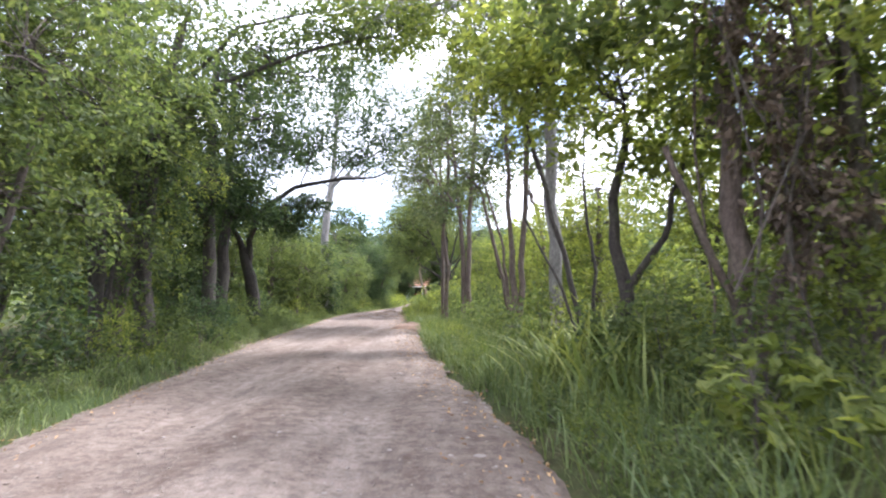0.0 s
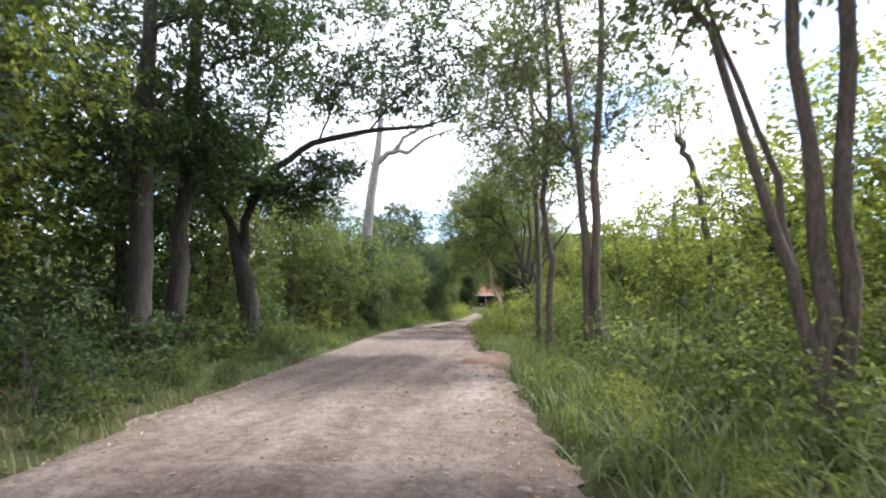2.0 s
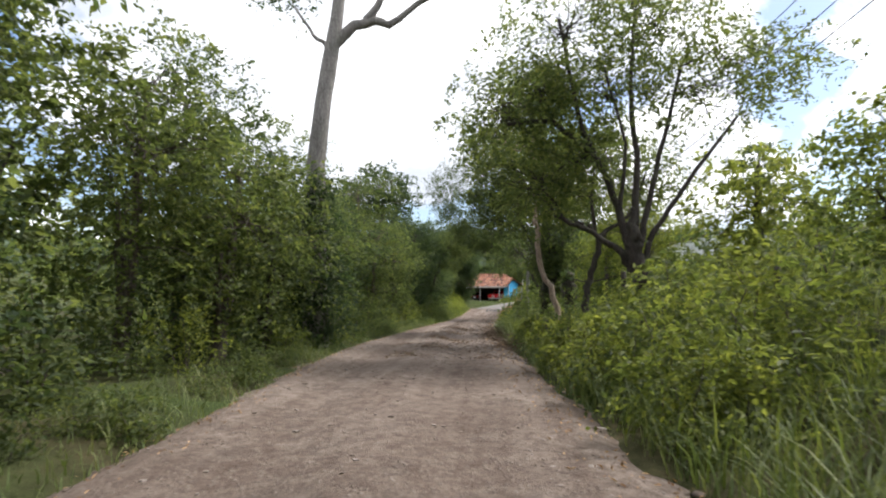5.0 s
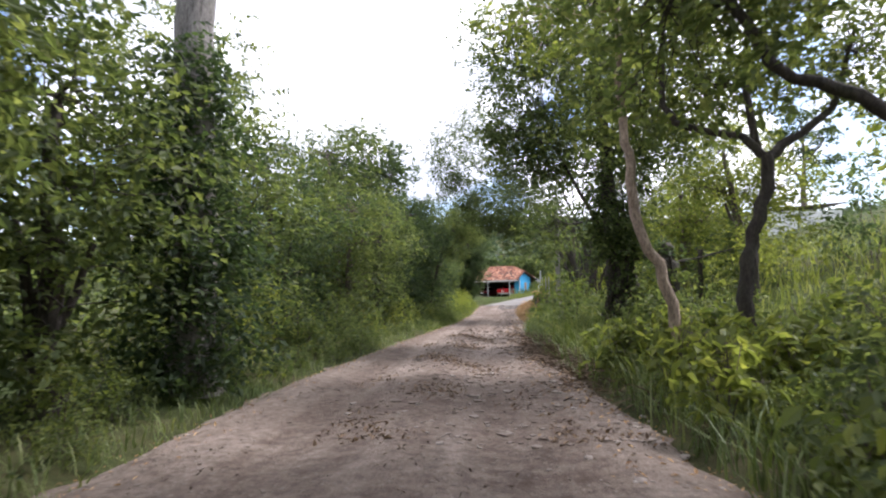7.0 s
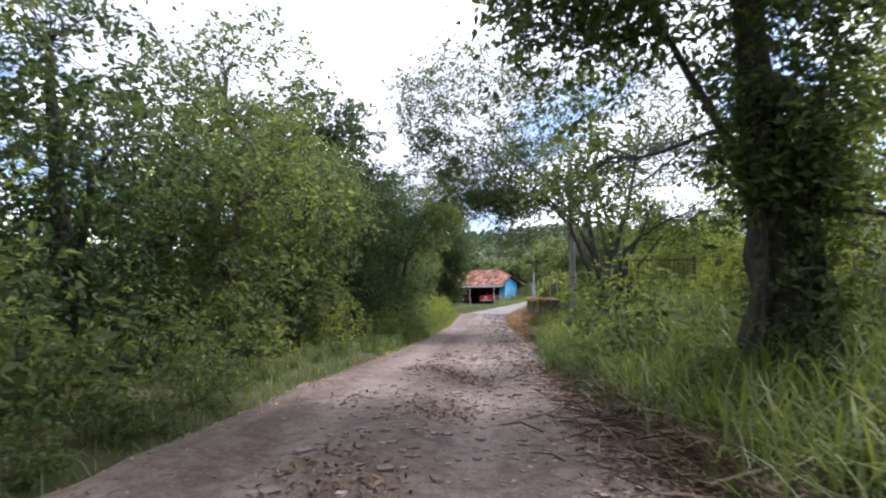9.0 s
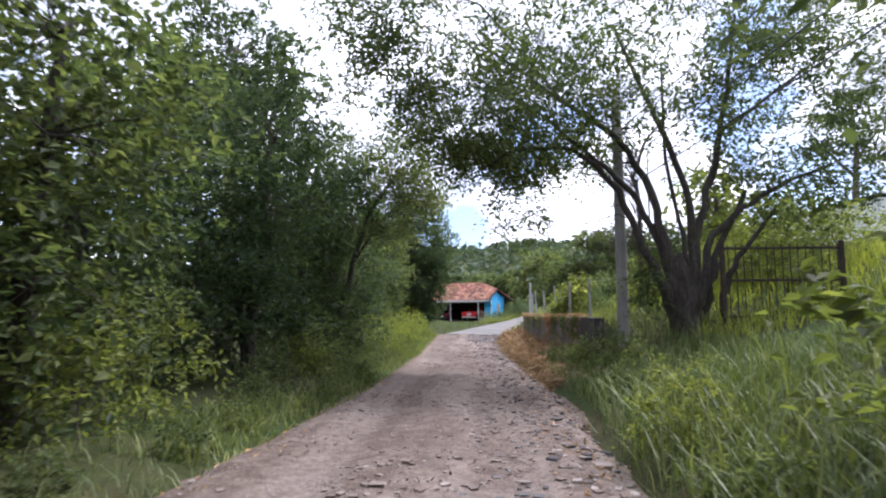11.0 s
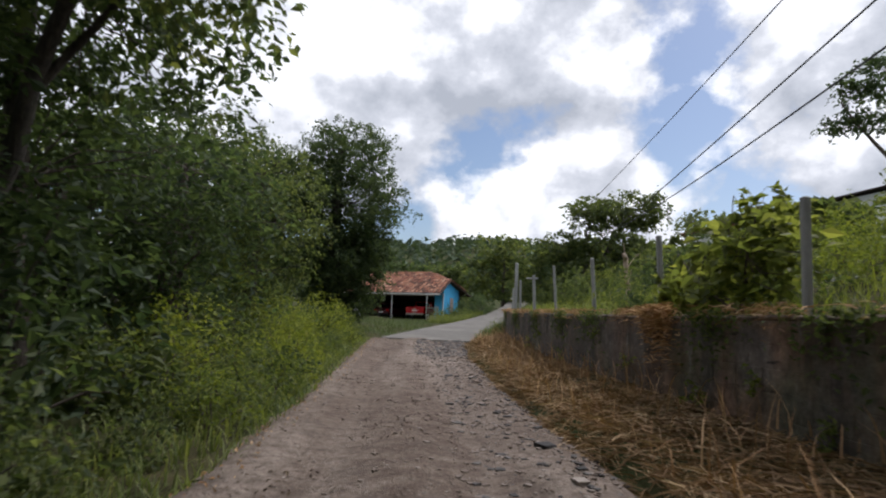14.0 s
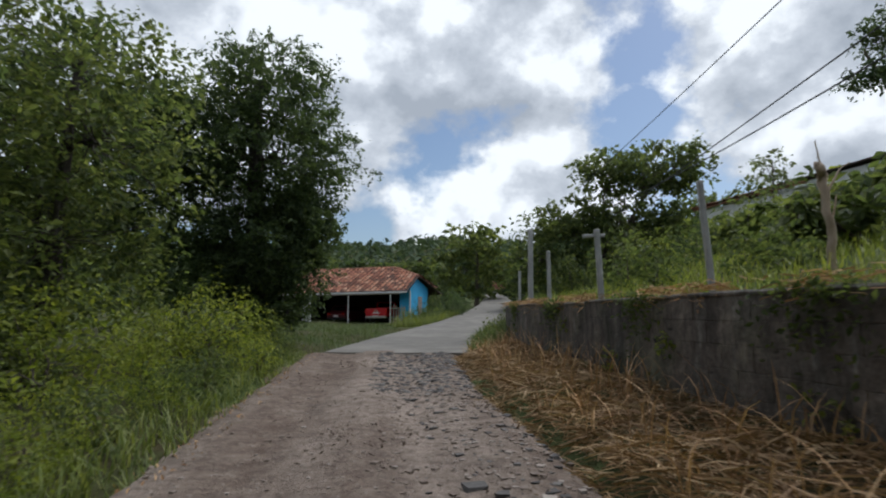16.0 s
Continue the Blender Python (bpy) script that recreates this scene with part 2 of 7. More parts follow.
FLOWER = leaf_material("yellow_green_feathery_leaf", (0.11, 0.145, 0.03), (0.2, 0.245, 0.046), (0.3, 0.325, 0.065), 0.45)
BARK = bark_material("bark_brown", (0.045, 0.035, 0.028), (0.15, 0.12, 0.10))
BARK_DARK = bark_material("bark_dark", (0.022, 0.018, 0.015), (0.075, 0.06, 0.05))
BARK_GREY = bark_material("bark_grey", (0.12, 0.108, 0.098), (0.29, 0.27, 0.25), 0.2)
BARK_PALE = bark_material("bark_pale_tan", (0.19, 0.14, 0.105), (0.46, 0.35, 0.27), 0.05)
BARK_RED = bark_material("bark_reddish", (0.06, 0.042, 0.033), (0.175, 0.13, 0.105), 0.15)
ROAD = road_material()
SOIL = soil_material()
CONCRETE = plain_material("concrete_slab", (0.085, 0.076, 0.066), (0.20, 0.184, 0.162), 0.9, 0.85, 0, 0.4)
POLE_CONC = plain_material("pole_concrete", (0.18, 0.175, 0.16), (0.30, 0.29, 0.27), 2.5, 0.85, 0, 0.3, (1, 1, 0.3))
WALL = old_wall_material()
POST_GREY = plain_material("weathered_post", (0.24, 0.245, 0.235), (0.44, 0.445, 0.43), 4, 0.8, 0, 0.3, (1, 1, 0.25))
TILE = plain_material("clay_tile", (0.16, 0.06, 0.034), (0.33, 0.145, 0.085), 2.2, 0.85, 0, 0.3)
# near-black bed that shows in the gaps between the tile rows
TILE_BED = plain_material("dark_tile_bed", (0.02, 0.014, 0.011), (0.06, 0.035, 0.026), 3, 0.9, 0, 0.3)
BLUE = plain_material("blue_paint", (0.03, 0.27, 0.52), (0.05, 0.37, 0.66), 1.5, 0.7, 0, 0.1)
WHITEWASH = plain_material("grey_whitewash", (0.42, 0.44, 0.41), (0.66, 0.67, 0.64), 1.6, 0.85, 0, 0.25)
# near black: the carport's shade is put into this plaster colour
PORCH_DARK = plain_material("shaded_plaster", (0.03, 0.028, 0.027), (0.07, 0.06, 0.055), 2, 0.9, 0, 0.1)
METAL_WHITE = plain_material("white_metal", (0.55, 0.55, 0.55), (0.75, 0.75, 0.74), 3, 0.5, 0.2, 0.05)
IRON = plain_material("rusty_iron", (0.03, 0.025, 0.022), (0.09, 0.06, 0.045), 8, 0.7, 0.5, 0.3)
WOOD = plain_material("old_wood", (0.16, 0.13, 0.11), (0.34, 0.29, 0.25), 5, 0.85, 0, 0.4, (1, 1, 0.2))
PALE_WOOD = plain_material("bare_dead_wood", (0.26, 0.19, 0.13), (0.5, 0.4, 0.3), 6, 0.85, 0, 0.5, (1, 1, 0.2))
RED = plain_material("red_car_paint", (0.42, 0.012, 0.018), (0.55, 0.02, 0.03), 1.2, 0.25, 0.1, 0.0)
MAROON = plain_material("dark_red_car_paint", (0.07, 0.006, 0.012), (0.11, 0.009, 0.017), 1.2, 0.35, 0.1, 0.0)
RUBBER = plain_material("black_rubber", (0.012, 0.012, 0.012), (0.03, 0.03, 0.03), 12, 0.85, 0, 0.3)
CHROME = plain_material("steel", (0.5, 0.5, 0.5), (0.62, 0.62, 0.62), 6, 0.3, 0.9, 0.0)
LAMP_RED = plain_material("red_lamp_lens", (0.45, 0.01, 0.01), (0.6, 0.03, 0.02), 20, 0.15, 0, 0.05)
PLATE = plain_material("white_plate", (0.6, 0.6, 0.6), (0.72, 0.72, 0.72), 4, 0.5, 0, 0.0)
CABLE = plain_material("cable_black", (0.015, 0.015, 0.016), (0.03, 0.03, 0.03), 3, 0.6, 0, 0.0)
FAR_LEAF = leaf_material("far_woodland", (0.06, 0.088, 0.0585), (0.095, 0.13, 0.078), (0.14, 0.175, 0.104), 0.2, 0.7)


def glass_material():
    n = Nodes("car_glass")
    n.b.inputs["Transmission Weight"].default_value = 0.6
    return n.done((0.02, 0.024, 0.026), 0.05)


GLASS = glass_material()


# ---- mesh helpers ----
def np_mesh(name, verts, faces, mat, smooth=False):
    """A mesh from arrays of vertices and of faces that all have the same number of corners."""
    verts, faces = np.asarray(verts, np.float32), np.asarray(faces, np.int32)
    me = bpy.data.meshes.new(name)
    k = faces.shape[1]
    me.vertices.add(len(verts))
    me.vertices.foreach_set("co", verts.ravel())
    me.loops.add(faces.size)
    me.loops.foreach_set("vertex_index", faces.ravel())
    me.polygons.add(len(faces))
    me.polygons.foreach_set("loop_start", np.arange(0, faces.size, k, dtype=np.int32))
    me.polygons.foreach_set("use_smooth", np.full(len(faces), smooth))
    me.materials.append(mat)
    me.update(calc_edges=True)
    me.validate()
    return me


def bm_mesh(name, bm, mat, smooth=False):
    me = bpy.data.meshes.new(name)
    for f in bm.faces:
        f.smooth = smooth
    bm.to_mesh(me)
    bm.free()
    me.materials.append(mat)
    return me


def part(name, data, material, parent, label="", smooth=False):
    """Links a bmesh or a mesh as one object under a thing or a part."""
    if isinstance(data, bmesh.types.BMesh):
        data = bm_mesh(name, data, material, smooth)
    ob = new(name, data)
    ob.parent = parent
    return tagged(ob, label)


def box(bm, size, centre=(0, 0, 0), rot=(0, 0, 0), bevel=0.0):
    """A box in a bmesh, with its edges rounded off by bevel."""
    made = bmesh.ops.create_cube(bm, size=1.0)["verts"]
    m = Matrix.Translation(centre) @ Euler([radians(a) for a in rot]).to_matrix().to_4x4() @ Matrix.Diagonal((*size, 1))
    bmesh.ops.transform(bm, matrix=m, verts=made)
    if bevel:
        edges = list({e for v in made for e in v.link_edges})
        bmesh.ops.bevel(bm, geom=edges, offset=bevel, segments=1, affect="EDGES", profile=0.5)
    return bm


def one_box(size, centre=(0, 0, 0), rot=(0, 0, 0), bevel=0.01):
    return box(bmesh.new(), size, centre, rot, bevel)


def rod(bm, a, b, r0, r1=None, seg=8):
    """A tapered round bar from a to b."""
    a, b = Vector(a), Vector(b)
    d = b - a
    made = bmesh.ops.create_cone(bm, cap_ends=True, segments=seg, radius1=r0, radius2=r0 if r1 is None else r1, depth=d.length)["verts"]
    m = Matrix.Translation((a + b) / 2) @ d.to_track_quat("Z", "Y").to_matrix().to_4x4()
    bmesh.ops.transform(bm, matrix=m, verts=made)
    return bm


class Tubes:
    """Collects bent, tapered tubes into one mesh."""

    def __init__(self):
        self.v, self.f, self.n = [], [], 0

    def add(self, pts, radii, seg=6, wob=0.0, rng=None):
        pts, radii = np.asarray(pts, float), np.asarray(radii, float)
        k = len(pts)
        tan = np.gradient(pts, axis=0)
        tan /= np.linalg.norm(tan, axis=1)[:, None] + 1e-9
        ref = np.array([0.3, 0.9, 0.1]) if abs(tan[0][2]) > 0.5 else np.array([0, 0, 1.0])
        u = np.cross(tan, ref)
        u /= np.linalg.norm(u, axis=1)[:, None] + 1e-9
        w = np.cross(tan, u)
        ang = np.arange(seg) * 2 * np.pi / seg
        r = radii[:, None] * np.ones(seg)
        if wob and rng is not None:
            r = r * (1 + wob * rng.normal(size=(1, seg)) + wob * 0.6 * rng.normal(size=(k, seg)))
        ring = pts[:, None] + r[..., None] * (np.cos(ang)[None, :, None] * u[:, None] + np.sin(ang)[None, :, None] * w[:, None])
        self.v.append(ring.reshape(-1, 3))
        i, j = np.meshgrid(np.arange(k - 1), np.arange(seg), indexing="ij")
        a = self.n + i * seg + j
        b = self.n + i * seg + (j + 1) % seg
        self.f.append(np.stack([a, b, b + seg, a + seg], -1).reshape(-1, 4))
        self.n += k * seg

    def mesh(self, name, mat):
        return np_mesh(name, np.concatenate(self.v), np.concatenate(self.f), mat, True)


def curve_points(a, b, n, sag, rng, wob):
    """n points from a to b that bend by sag and wander by wob."""
    a, b = np.asarray(a, float), np.asarray(b, float)
    t = np.linspace(0, 1, n)[:, None]
    p = a + (b - a) * t
    p[:, 2] += sag * np.sin(np.pi * t[:, 0])
    w = rng.normal(size=(n, 3)) * wob
    w[0] = w[-1] = 0
    return p + w


def leaf_arrays(centres, lengths, rng, up=0.6, width=0.55, droop=0.25, heading=None):
    """Folded four-cornered leaves at the given places."""
    n = len(centres)
    d = rng.normal(size=(n, 3))
    if heading is not None:
        d = d * 0.6 + heading
    d[:, 2] = d[:, 2] * 0.5 - droop
    d /= np.linalg.norm(d, axis=1)[:, None] + 1e-9
    nrm = rng.normal(size=(n, 3)) * (1 - up) + np.array([0, 0, up])
    side = np.cross(d, nrm)
    side /= np.linalg.norm(side, axis=1)[:, None] + 1e-9
    nrm = np.cross(side, d)
    L = lengths[:, None]
    base = centres - d * L * 0.5
    tip = centres + d * L * 0.5 - nrm * L * 0.10
    mid = centres - d * L * 0.04
    a = mid + side * L * width * 0.5 + nrm * L * 0.08
    b = mid - side * L * width * 0.5 + nrm * L * 0.08
    V = np.stack([base, a, tip, b], 1).reshape(-1, 3)
    i = np.arange(n)[:, None] * 4
    F = np.concatenate([i + [[0, 1, 2]], i + [[0, 2, 3]]], 1).reshape(-1, 3)
    return V, F


def leaf_mesh(name, centres, lengths, rng, mat, **kw):
    V, F = leaf_arrays(np.asarray(centres, float), np.asarray(lengths, float), rng, **kw)
    return np_mesh(name, V, F, mat)


# ---- the lie of the land ----
LEFT_Y, LEFT_X = [-30, 0, 10, 22, 33, 40, 46, 56, 66, 75, 92, 110], [0.0, -3.2, -4.8, -6.4, -7.4, -8.1, -8.3, -7.75, -6.95, -6.75, -6.65, -6.0]
RIGHT_Y, RIGHT_X = [-30, 0, 9, 14, 19, 28, 33, 44, 50, 58, 64, 77, 85, 92, 110], [5.5, 2.0, 1.0, 0.1, -0.6, -1.4, -2.3, -3.1, -3.6, -3.8, -3.4, -3.4, -3.2, -2.5, 3.0]
SLAB = np.array([(-4.3, 92, 0.30), (-2.9, 98, 0.48), (-1.3, 104, 0.68), (1.2, 110, 1.10), (3.8, 116, 1.70), (6.5, 124, 2.50), (9, 134, 3.6), (13, 150, 5.2), (20, 175, 7.5)])
SLAB_HALF = 2.0


def left_edge(y):
    return np.interp(y, LEFT_Y, LEFT_X)


def right_edge(y):
    return np.interp(y, RIGHT_Y, RIGHT_X)


def slab_near(x, y):
    """Distance to the middle of the concrete road, and its height there."""
    best = np.full(np.shape(x), 1e9)
    hz = np.zeros(np.shape(x))
    for a, b in zip(SLAB[:-1], SLAB[1:]):
        d = b[:2] - a[:2]
        t = np.clip(((x - a[0]) * d[0] + (y - a[1]) * d[1]) / (d @ d), 0, 1)
        dist = np.hypot(x - a[0] - t * d[0], y - a[1] - t * d[1])
        near = dist < best
        best = np.where(near, dist, best)
        hz = np.where(near, a[2] + t * (b[2] - a[2]), hz)
    return best, hz


def smooth(e0, e1, v):
    t = np.clip((v - e0) / (e1 - e0), 0, 1)
    return t * t * (3 - 2 * t)


def ground_height(x, y):
    x, y = np.asarray(x, float), np.asarray(y, float)
    base = np.interp(y, [78, 92, 116, 140, 180, 260, 400], [0, 0.28, 0.93, 1.7, 3.0, 7, 12])
    r = x - right_edge(y)
    slope = np.interp(y, [-20, 10, 25, 45, 55, 62], [0.22, 0.22, 0.24, 0.26, 0.28, 0.30])
    start = np.interp(y, [50, 61], [1.2, 0.0])
    bank = slope * np.clip(r - start, 0, 4) + np.minimum(slope, 0.26) * np.clip(r - start - 4, 0, 26)
    # terrace held by the wall, with the yard rising behind it
    wx = wall_x(y)
    yard = smooth(66, 69, y) * (1 - smooth(93.5, 99, y))
    terrace = np.where(x > wx + 0.46, wall_top(y) - 0.10 + 0.24 * np.clip(x - wx - 0.6, 0, 25) - base, 0.30 * np.clip(r + 0.1, 0, 1.5))
    side = bank * (1 - smooth(66, 69, y)) + yard * terrace + smooth(93.5, 99, y) * 0.22 * np.clip(x - 6, 0, 25)
    lft = left_edge(y) - x
    z = base + side + 0.10 * smooth(0.3, 1.5, lft) - 0.02 * np.clip(lft - 2, 0, 20)
    # wooded hills far behind
    back = smooth(150, 300, y)
    z = z + back * (25 * np.exp(-((y - 400) / 120) ** 2 - ((x + 30) / 150) ** 2) + 17 * np.exp(-((y - 430) / 140) ** 2 - ((x - 230) / 170) ** 2))
    z = z + smooth(70, 220, np.abs(x)) * (24 * np.exp(-((x + 330) / 150) ** 2) + 18 * np.exp(-((x - 330) / 160) ** 2))
    on = (x > left_edge(y) - 0.1) & (x < right_edge(y) + 0.1) & (y < 93)
    z = np.where(on, z - 0.14, z)
    d, hz = slab_near(x, y)
    k = 1 - smooth(SLAB_HALF - 0.1, SLAB_HALF + 1.6, d)
    return z * (1 - k) + (hz - 0.13) * k


def wall_x(y):
    return np.interp(y, [66, 69, 81, 88, 93], [-2.2, -2.1, -1.9, -1.45, -0.75])


def wall_top(y):
    return np.interp(y, [69, 76, 84, 93], [1.36, 1.38, 1.47, 1.60])


def gz(x, y):
    return float(ground_height(x, y))


def grid_mesh(name, xs, ys, zfun, mat, smooth_shade=True):
    X, Y = np.meshgrid(xs, ys)
    V = np.stack([X, Y, zfun(X, Y)], -1).reshape(-1, 3)
    nx, ny = len(xs), len(ys)
    i, j = np.meshgrid(np.arange(ny - 1), np.arange(nx - 1), indexing="ij")
    a = i * nx + j
    return np_mesh(name, V, np.stack([a, a + 1, a + nx + 1, a + nx], -1).reshape(-1, 4), mat, smooth_shade)


def rough_noise(x, y, s):
    return (np.sin(x * 1.7 * s + 1.3 * np.sin(y * 0.9 * s)) + np.sin(y * 2.3 * s + 1.7 * np.sin(x * 1.1 * s)) + 0.5 * np.sin((x + y) * 5.1 * s)) / 2.5


gx = np.concatenate([[-3000, -1500, -800, -500], np.linspace(-380, -60, 33), np.linspace(-56, -16, 21), np.arange(-15, 12.01, 0.4), np.linspace(13, 60, 24), np.linspace(70, 400, 34), [500, 800, 1500, 3000]])
gy = np.concatenate([[-3000, -800, -200, -80], np.linspace(-40, -4, 10), np.arange(-3, 125, 0.8), np.linspace(126, 180, 28), np.linspace(190, 640, 46), [800, 1500, 3000]])
ground = tagged(new("ground", grid_mesh("ground", gx, gy, lambda x, y: ground_height(x, y) + 0.04 * rough_noise(x, y, 0.8), SOIL)),
                "overgrown soil with grass and leaf litter", "ground", kind="structure")


def road_z(x, y):
    l, r = left_edge(y), right_edge(y)
    u = (x - l) / (r - l)
    base = np.interp(y, [78, 92], [0, 0.28])
    ruts = -0.05 * np.exp(-((u - 0.27) / 0.09) ** 2) - 0.05 * np.exp(-((u - 0.68) / 0.09) ** 2) + 0.03 * np.exp(-((u - 0.48) / 0.1) ** 2)
    edge = -0.10 * (smooth(0.93, 1.02, u) + 1 - smooth(-0.02, 0.06, u))
    return base + ruts + edge + 0.02 * rough_noise(x, y, 1.6) + 0.012 * rough_noise(x + 3, y, 5.0) + 0.03


ry = np.arange(-20, 93.01, 0.22)
ru = np.linspace(-0.02, 1.02, 36)
RU, RY = np.meshgrid(ru, ry)
wobble = 0.13 * np.sin(RY * 1.3) + 0.09 * np.sin(RY * 3.1 + 1) + 0.05 * np.sin(RY * 9.7 + 2)
RX = left_edge(RY) + RU * (right_edge(RY) - left_edge(RY)) + wobble * (2 * RU - 1)
RV = np.stack([RX, RY, road_z(RX, RY)], -1).reshape(-1, 3)
ii, jj = np.meshgrid(np.arange(len(ry) - 1), np.arange(len(ru) - 1), indexing="ij")
ra = ii * len(ru) + jj
road = tagged(new("road", np_mesh("road", RV, np.stack([ra, ra + 1, ra + len(ru) + 1, ra + len(ru)], -1).reshape(-1, 4), ROAD, True)),
              "rutted reddish-brown dirt road with loose gravel", "road", kind="structure")

# the concrete road that climbs past the house, cast in slabs with open joints
slab_road = tagged(new("concrete_road"), "pale grey concrete road climbing uphill, cracked at its end", "road", kind="structure")
seg_len = np.hypot(*(np.diff(SLAB[:, :2], axis=0).T))
cum = np.concatenate([[0], np.cumsum(seg_len)])


def slab_at(s):
    p = np.array([np.interp(s, cum, SLAB[:, i]) for i in range(3)])
    q = np.array([np.interp(s + 0.5, cum, SLAB[:, i]) for i in range(3)]) - np.array([np.interp(s - 0.5, cum, SLAB[:, i]) for i in range(3)])
    q[2] = 0
    return Vector(p), Vector(q).normalized()


srng = np.random.default_rng(5)
s0 = 0.3
while s0 < cum[-1] - 4:
    s1 = s0 + 3.4
    bm = bmesh.new()
    rows = []
    for k in range(8):
        p, d = slab_at(s0 + (s1 - 0.02 - s0) * k / 7)
        sd = Vector((d.y, -d.x, 0))
        jag = (srng.uniform(-0.12, 0.12) if k == 0 and s0 < 1 else 0)
        row = []
        for w in np.linspace(-SLAB_HALF, SLAB_HALF, 7):
            q = p + sd * float(w) + d * (jag + (srng.uniform(-0.18, 0.18) if k == 0 and s0 < 1 else 0))
            row.append((bm.verts.new(q), bm.verts.new(q - Vector((0, 0, 0.16)))))
        rows.append(row)
    for r0, r1 in zip(rows[:-1], rows[1:]):
        for c in range(6):
            bm.faces.new((r0[c][0], r0[c + 1][0], r1[c + 1][0], r1[c][0]))
        bm.faces.new((r0[0][0], r1[0][0], r1[0][1], r0[0][1]))
        bm.faces.new((r1[6][0], r0[6][0], r0[6][1], r1[6][1]))
    for row, flip in ((rows[0], 1), (rows[-1], 0)):
        for c in range(6):
            f = (row[c][0], row[c][1], row[c + 1][1], row[c + 1][0])
            bm.faces.new(f if flip else f[::-1])
    part("slab", bm, CONCRETE, slab_road)
    s0 = s1


# ---- plants ----
def sprays(idx, m, reach, rng, count=4, flat=0.6):
    """Where leaves sit about their clump: strung along a few short drooping shoots. Offsets and headings."""
    d = rng.normal(size=(m, count, 3)) * np.array([1, 1, flat])
    d /= np.linalg.norm(d, axis=2)[..., None] + 1e-9
    d[..., 2] -= 0.15
    k = rng.integers(0, count, len(idx))
    way = d[idx, k]
    t = rng.uniform(0.05, 1.0, len(idx)) ** 0.8
    off = way * (t * reach * 1.75)[:, None] + rng.normal(size=(len(idx), 3)) * (reach * 0.2)[:, None]
    off[:, 2] -= 0.35 * reach * t ** 2
    return off, way * 0.9 + rng.normal(size=(len(idx), 3)) * 0.35


def grow(name, label, base, trunks, crowns, leaf=0.185, clumps=120, per=26, spread=0.34, leaves=LEAF_MID, bark=BARK, seed=0,
         twigs=0.5, sink=0.3, extra=(), drop=0.0, category="tree", group="roadside trees", up=0.55, droop=0.25, limbs=1.0):
    """A tree. trunks: lists of (x, y, z, radius) above the base; crowns: ellipsoids (x, y, z, rx, ry, rz, share) above the base."""
    rng = np.random.default_rng(seed)
    bx, by = base
    bz = gz(bx, by)
    root = tagged(new(name), label, category, group)
    root.location = (bx, by, bz)
    tubes = Tubes()
    tops = []
    for tr in trunks:
        tr = np.array(tr, float)
        k = max(6, int(3 * len(tr)))
        s = np.linspace(0, len(tr) - 1, k)
        p = np.stack([np.interp(s, range(len(tr)), tr[:, i]) for i in range(4)], 1)
        p[1:-1, :3] += rng.normal(size=(k - 2, 3)) * np.minimum(p[1:-1, 3:4], .12) * 0.35
        if tr[0][2] <= 0.01:
            p[0, 2] -= sink
            p[0, 3] *= 1.35
        tubes.add(p[:, :3], p[:, 3], 9 if p[0, 3] > 0.1 else 6, 0.06, rng)
        tops.append(p)
    allp = np.concatenate(tops)
    total = sum(c[6] for c in crowns) or 1
    centres, lengths, heads = [], [], []
    for c in crowns:
        cc, rr = np.array(c[:3], float) - (0, 0, drop), np.array(c[3:6], float)
        n = max(3, int(clumps * c[6] / total))
        d = rng.normal(size=(n, 3))
        d /= np.linalg.norm(d, axis=1)[:, None]
        rad = rng.uniform(0.12, 1.0, n) ** 0.42 * rng.uniform(0.85, 1.18, n)
        tips = cc + d * rr * rad[:, None]
        tips = tips[tips[:, 2] > -0.1] if len(tips) else tips
        # a limb from the nearest lower part of the trunk towards the middle of this mass of leaves
        below = allp[allp[:, 2] <= max(cc[2], allp[:, 2].min() + 0.1)]
        src = below[np.argmin(np.linalg.norm(below[:, :3] - cc, axis=1) + 0.3 * np.abs(below[:, 2] - cc[2]))]
        lr = limbs * min(src[3] * 0.6, 0.022 + 0.015 * float(rr.max()))
        limb = curve_points(src[:3], cc, 7, 0.25 * rr[2] * 0.3, rng, 0.10)
        tubes.add(limb, np.linspace(lr, lr * 0.5, 7), 6, 0.05, rng)
        for tip in tips:
            if rng.random() < twigs:
                q = limb[rng.integers(2, 7)]
                tw = curve_points(q, tip, 4, rng.uniform(-0.1, 0.25), rng, 0.08)
                tubes.add(tw, np.linspace(lr * 0.38, 0.006, 4), 3)
        m = len(tips)
        cnt = rng.integers(int(per * 0.5), int(per * 1.5) + 1, m)
        idx = np.repeat(np.arange(m), cnt)
        off, h = sprays(idx, m, spread * rng.uniform(0.7, 1.25, m)[idx], rng)
        centres.append(tips[idx] + off)
        lengths.append(leaf * rng.uniform(0.6, 1.35, len(idx)))
        heads.append(h)
    for e in extra:
        tubes.add(np.array(e)[:, :3], np.array(e)[:, 3], 5, 0.04, rng)
    part("trunk", tubes.mesh("trunk", bark), bark, root)
    if centres:
        C = np.concatenate(centres)
        keep = C[:, 2] > 0.05
        part("crown", leaf_mesh("crown", C[keep], np.concatenate(lengths)[keep], rng, leaves, heading=np.concatenate(heads)[keep], up=up, droop=droop), leaves, root)
    return root


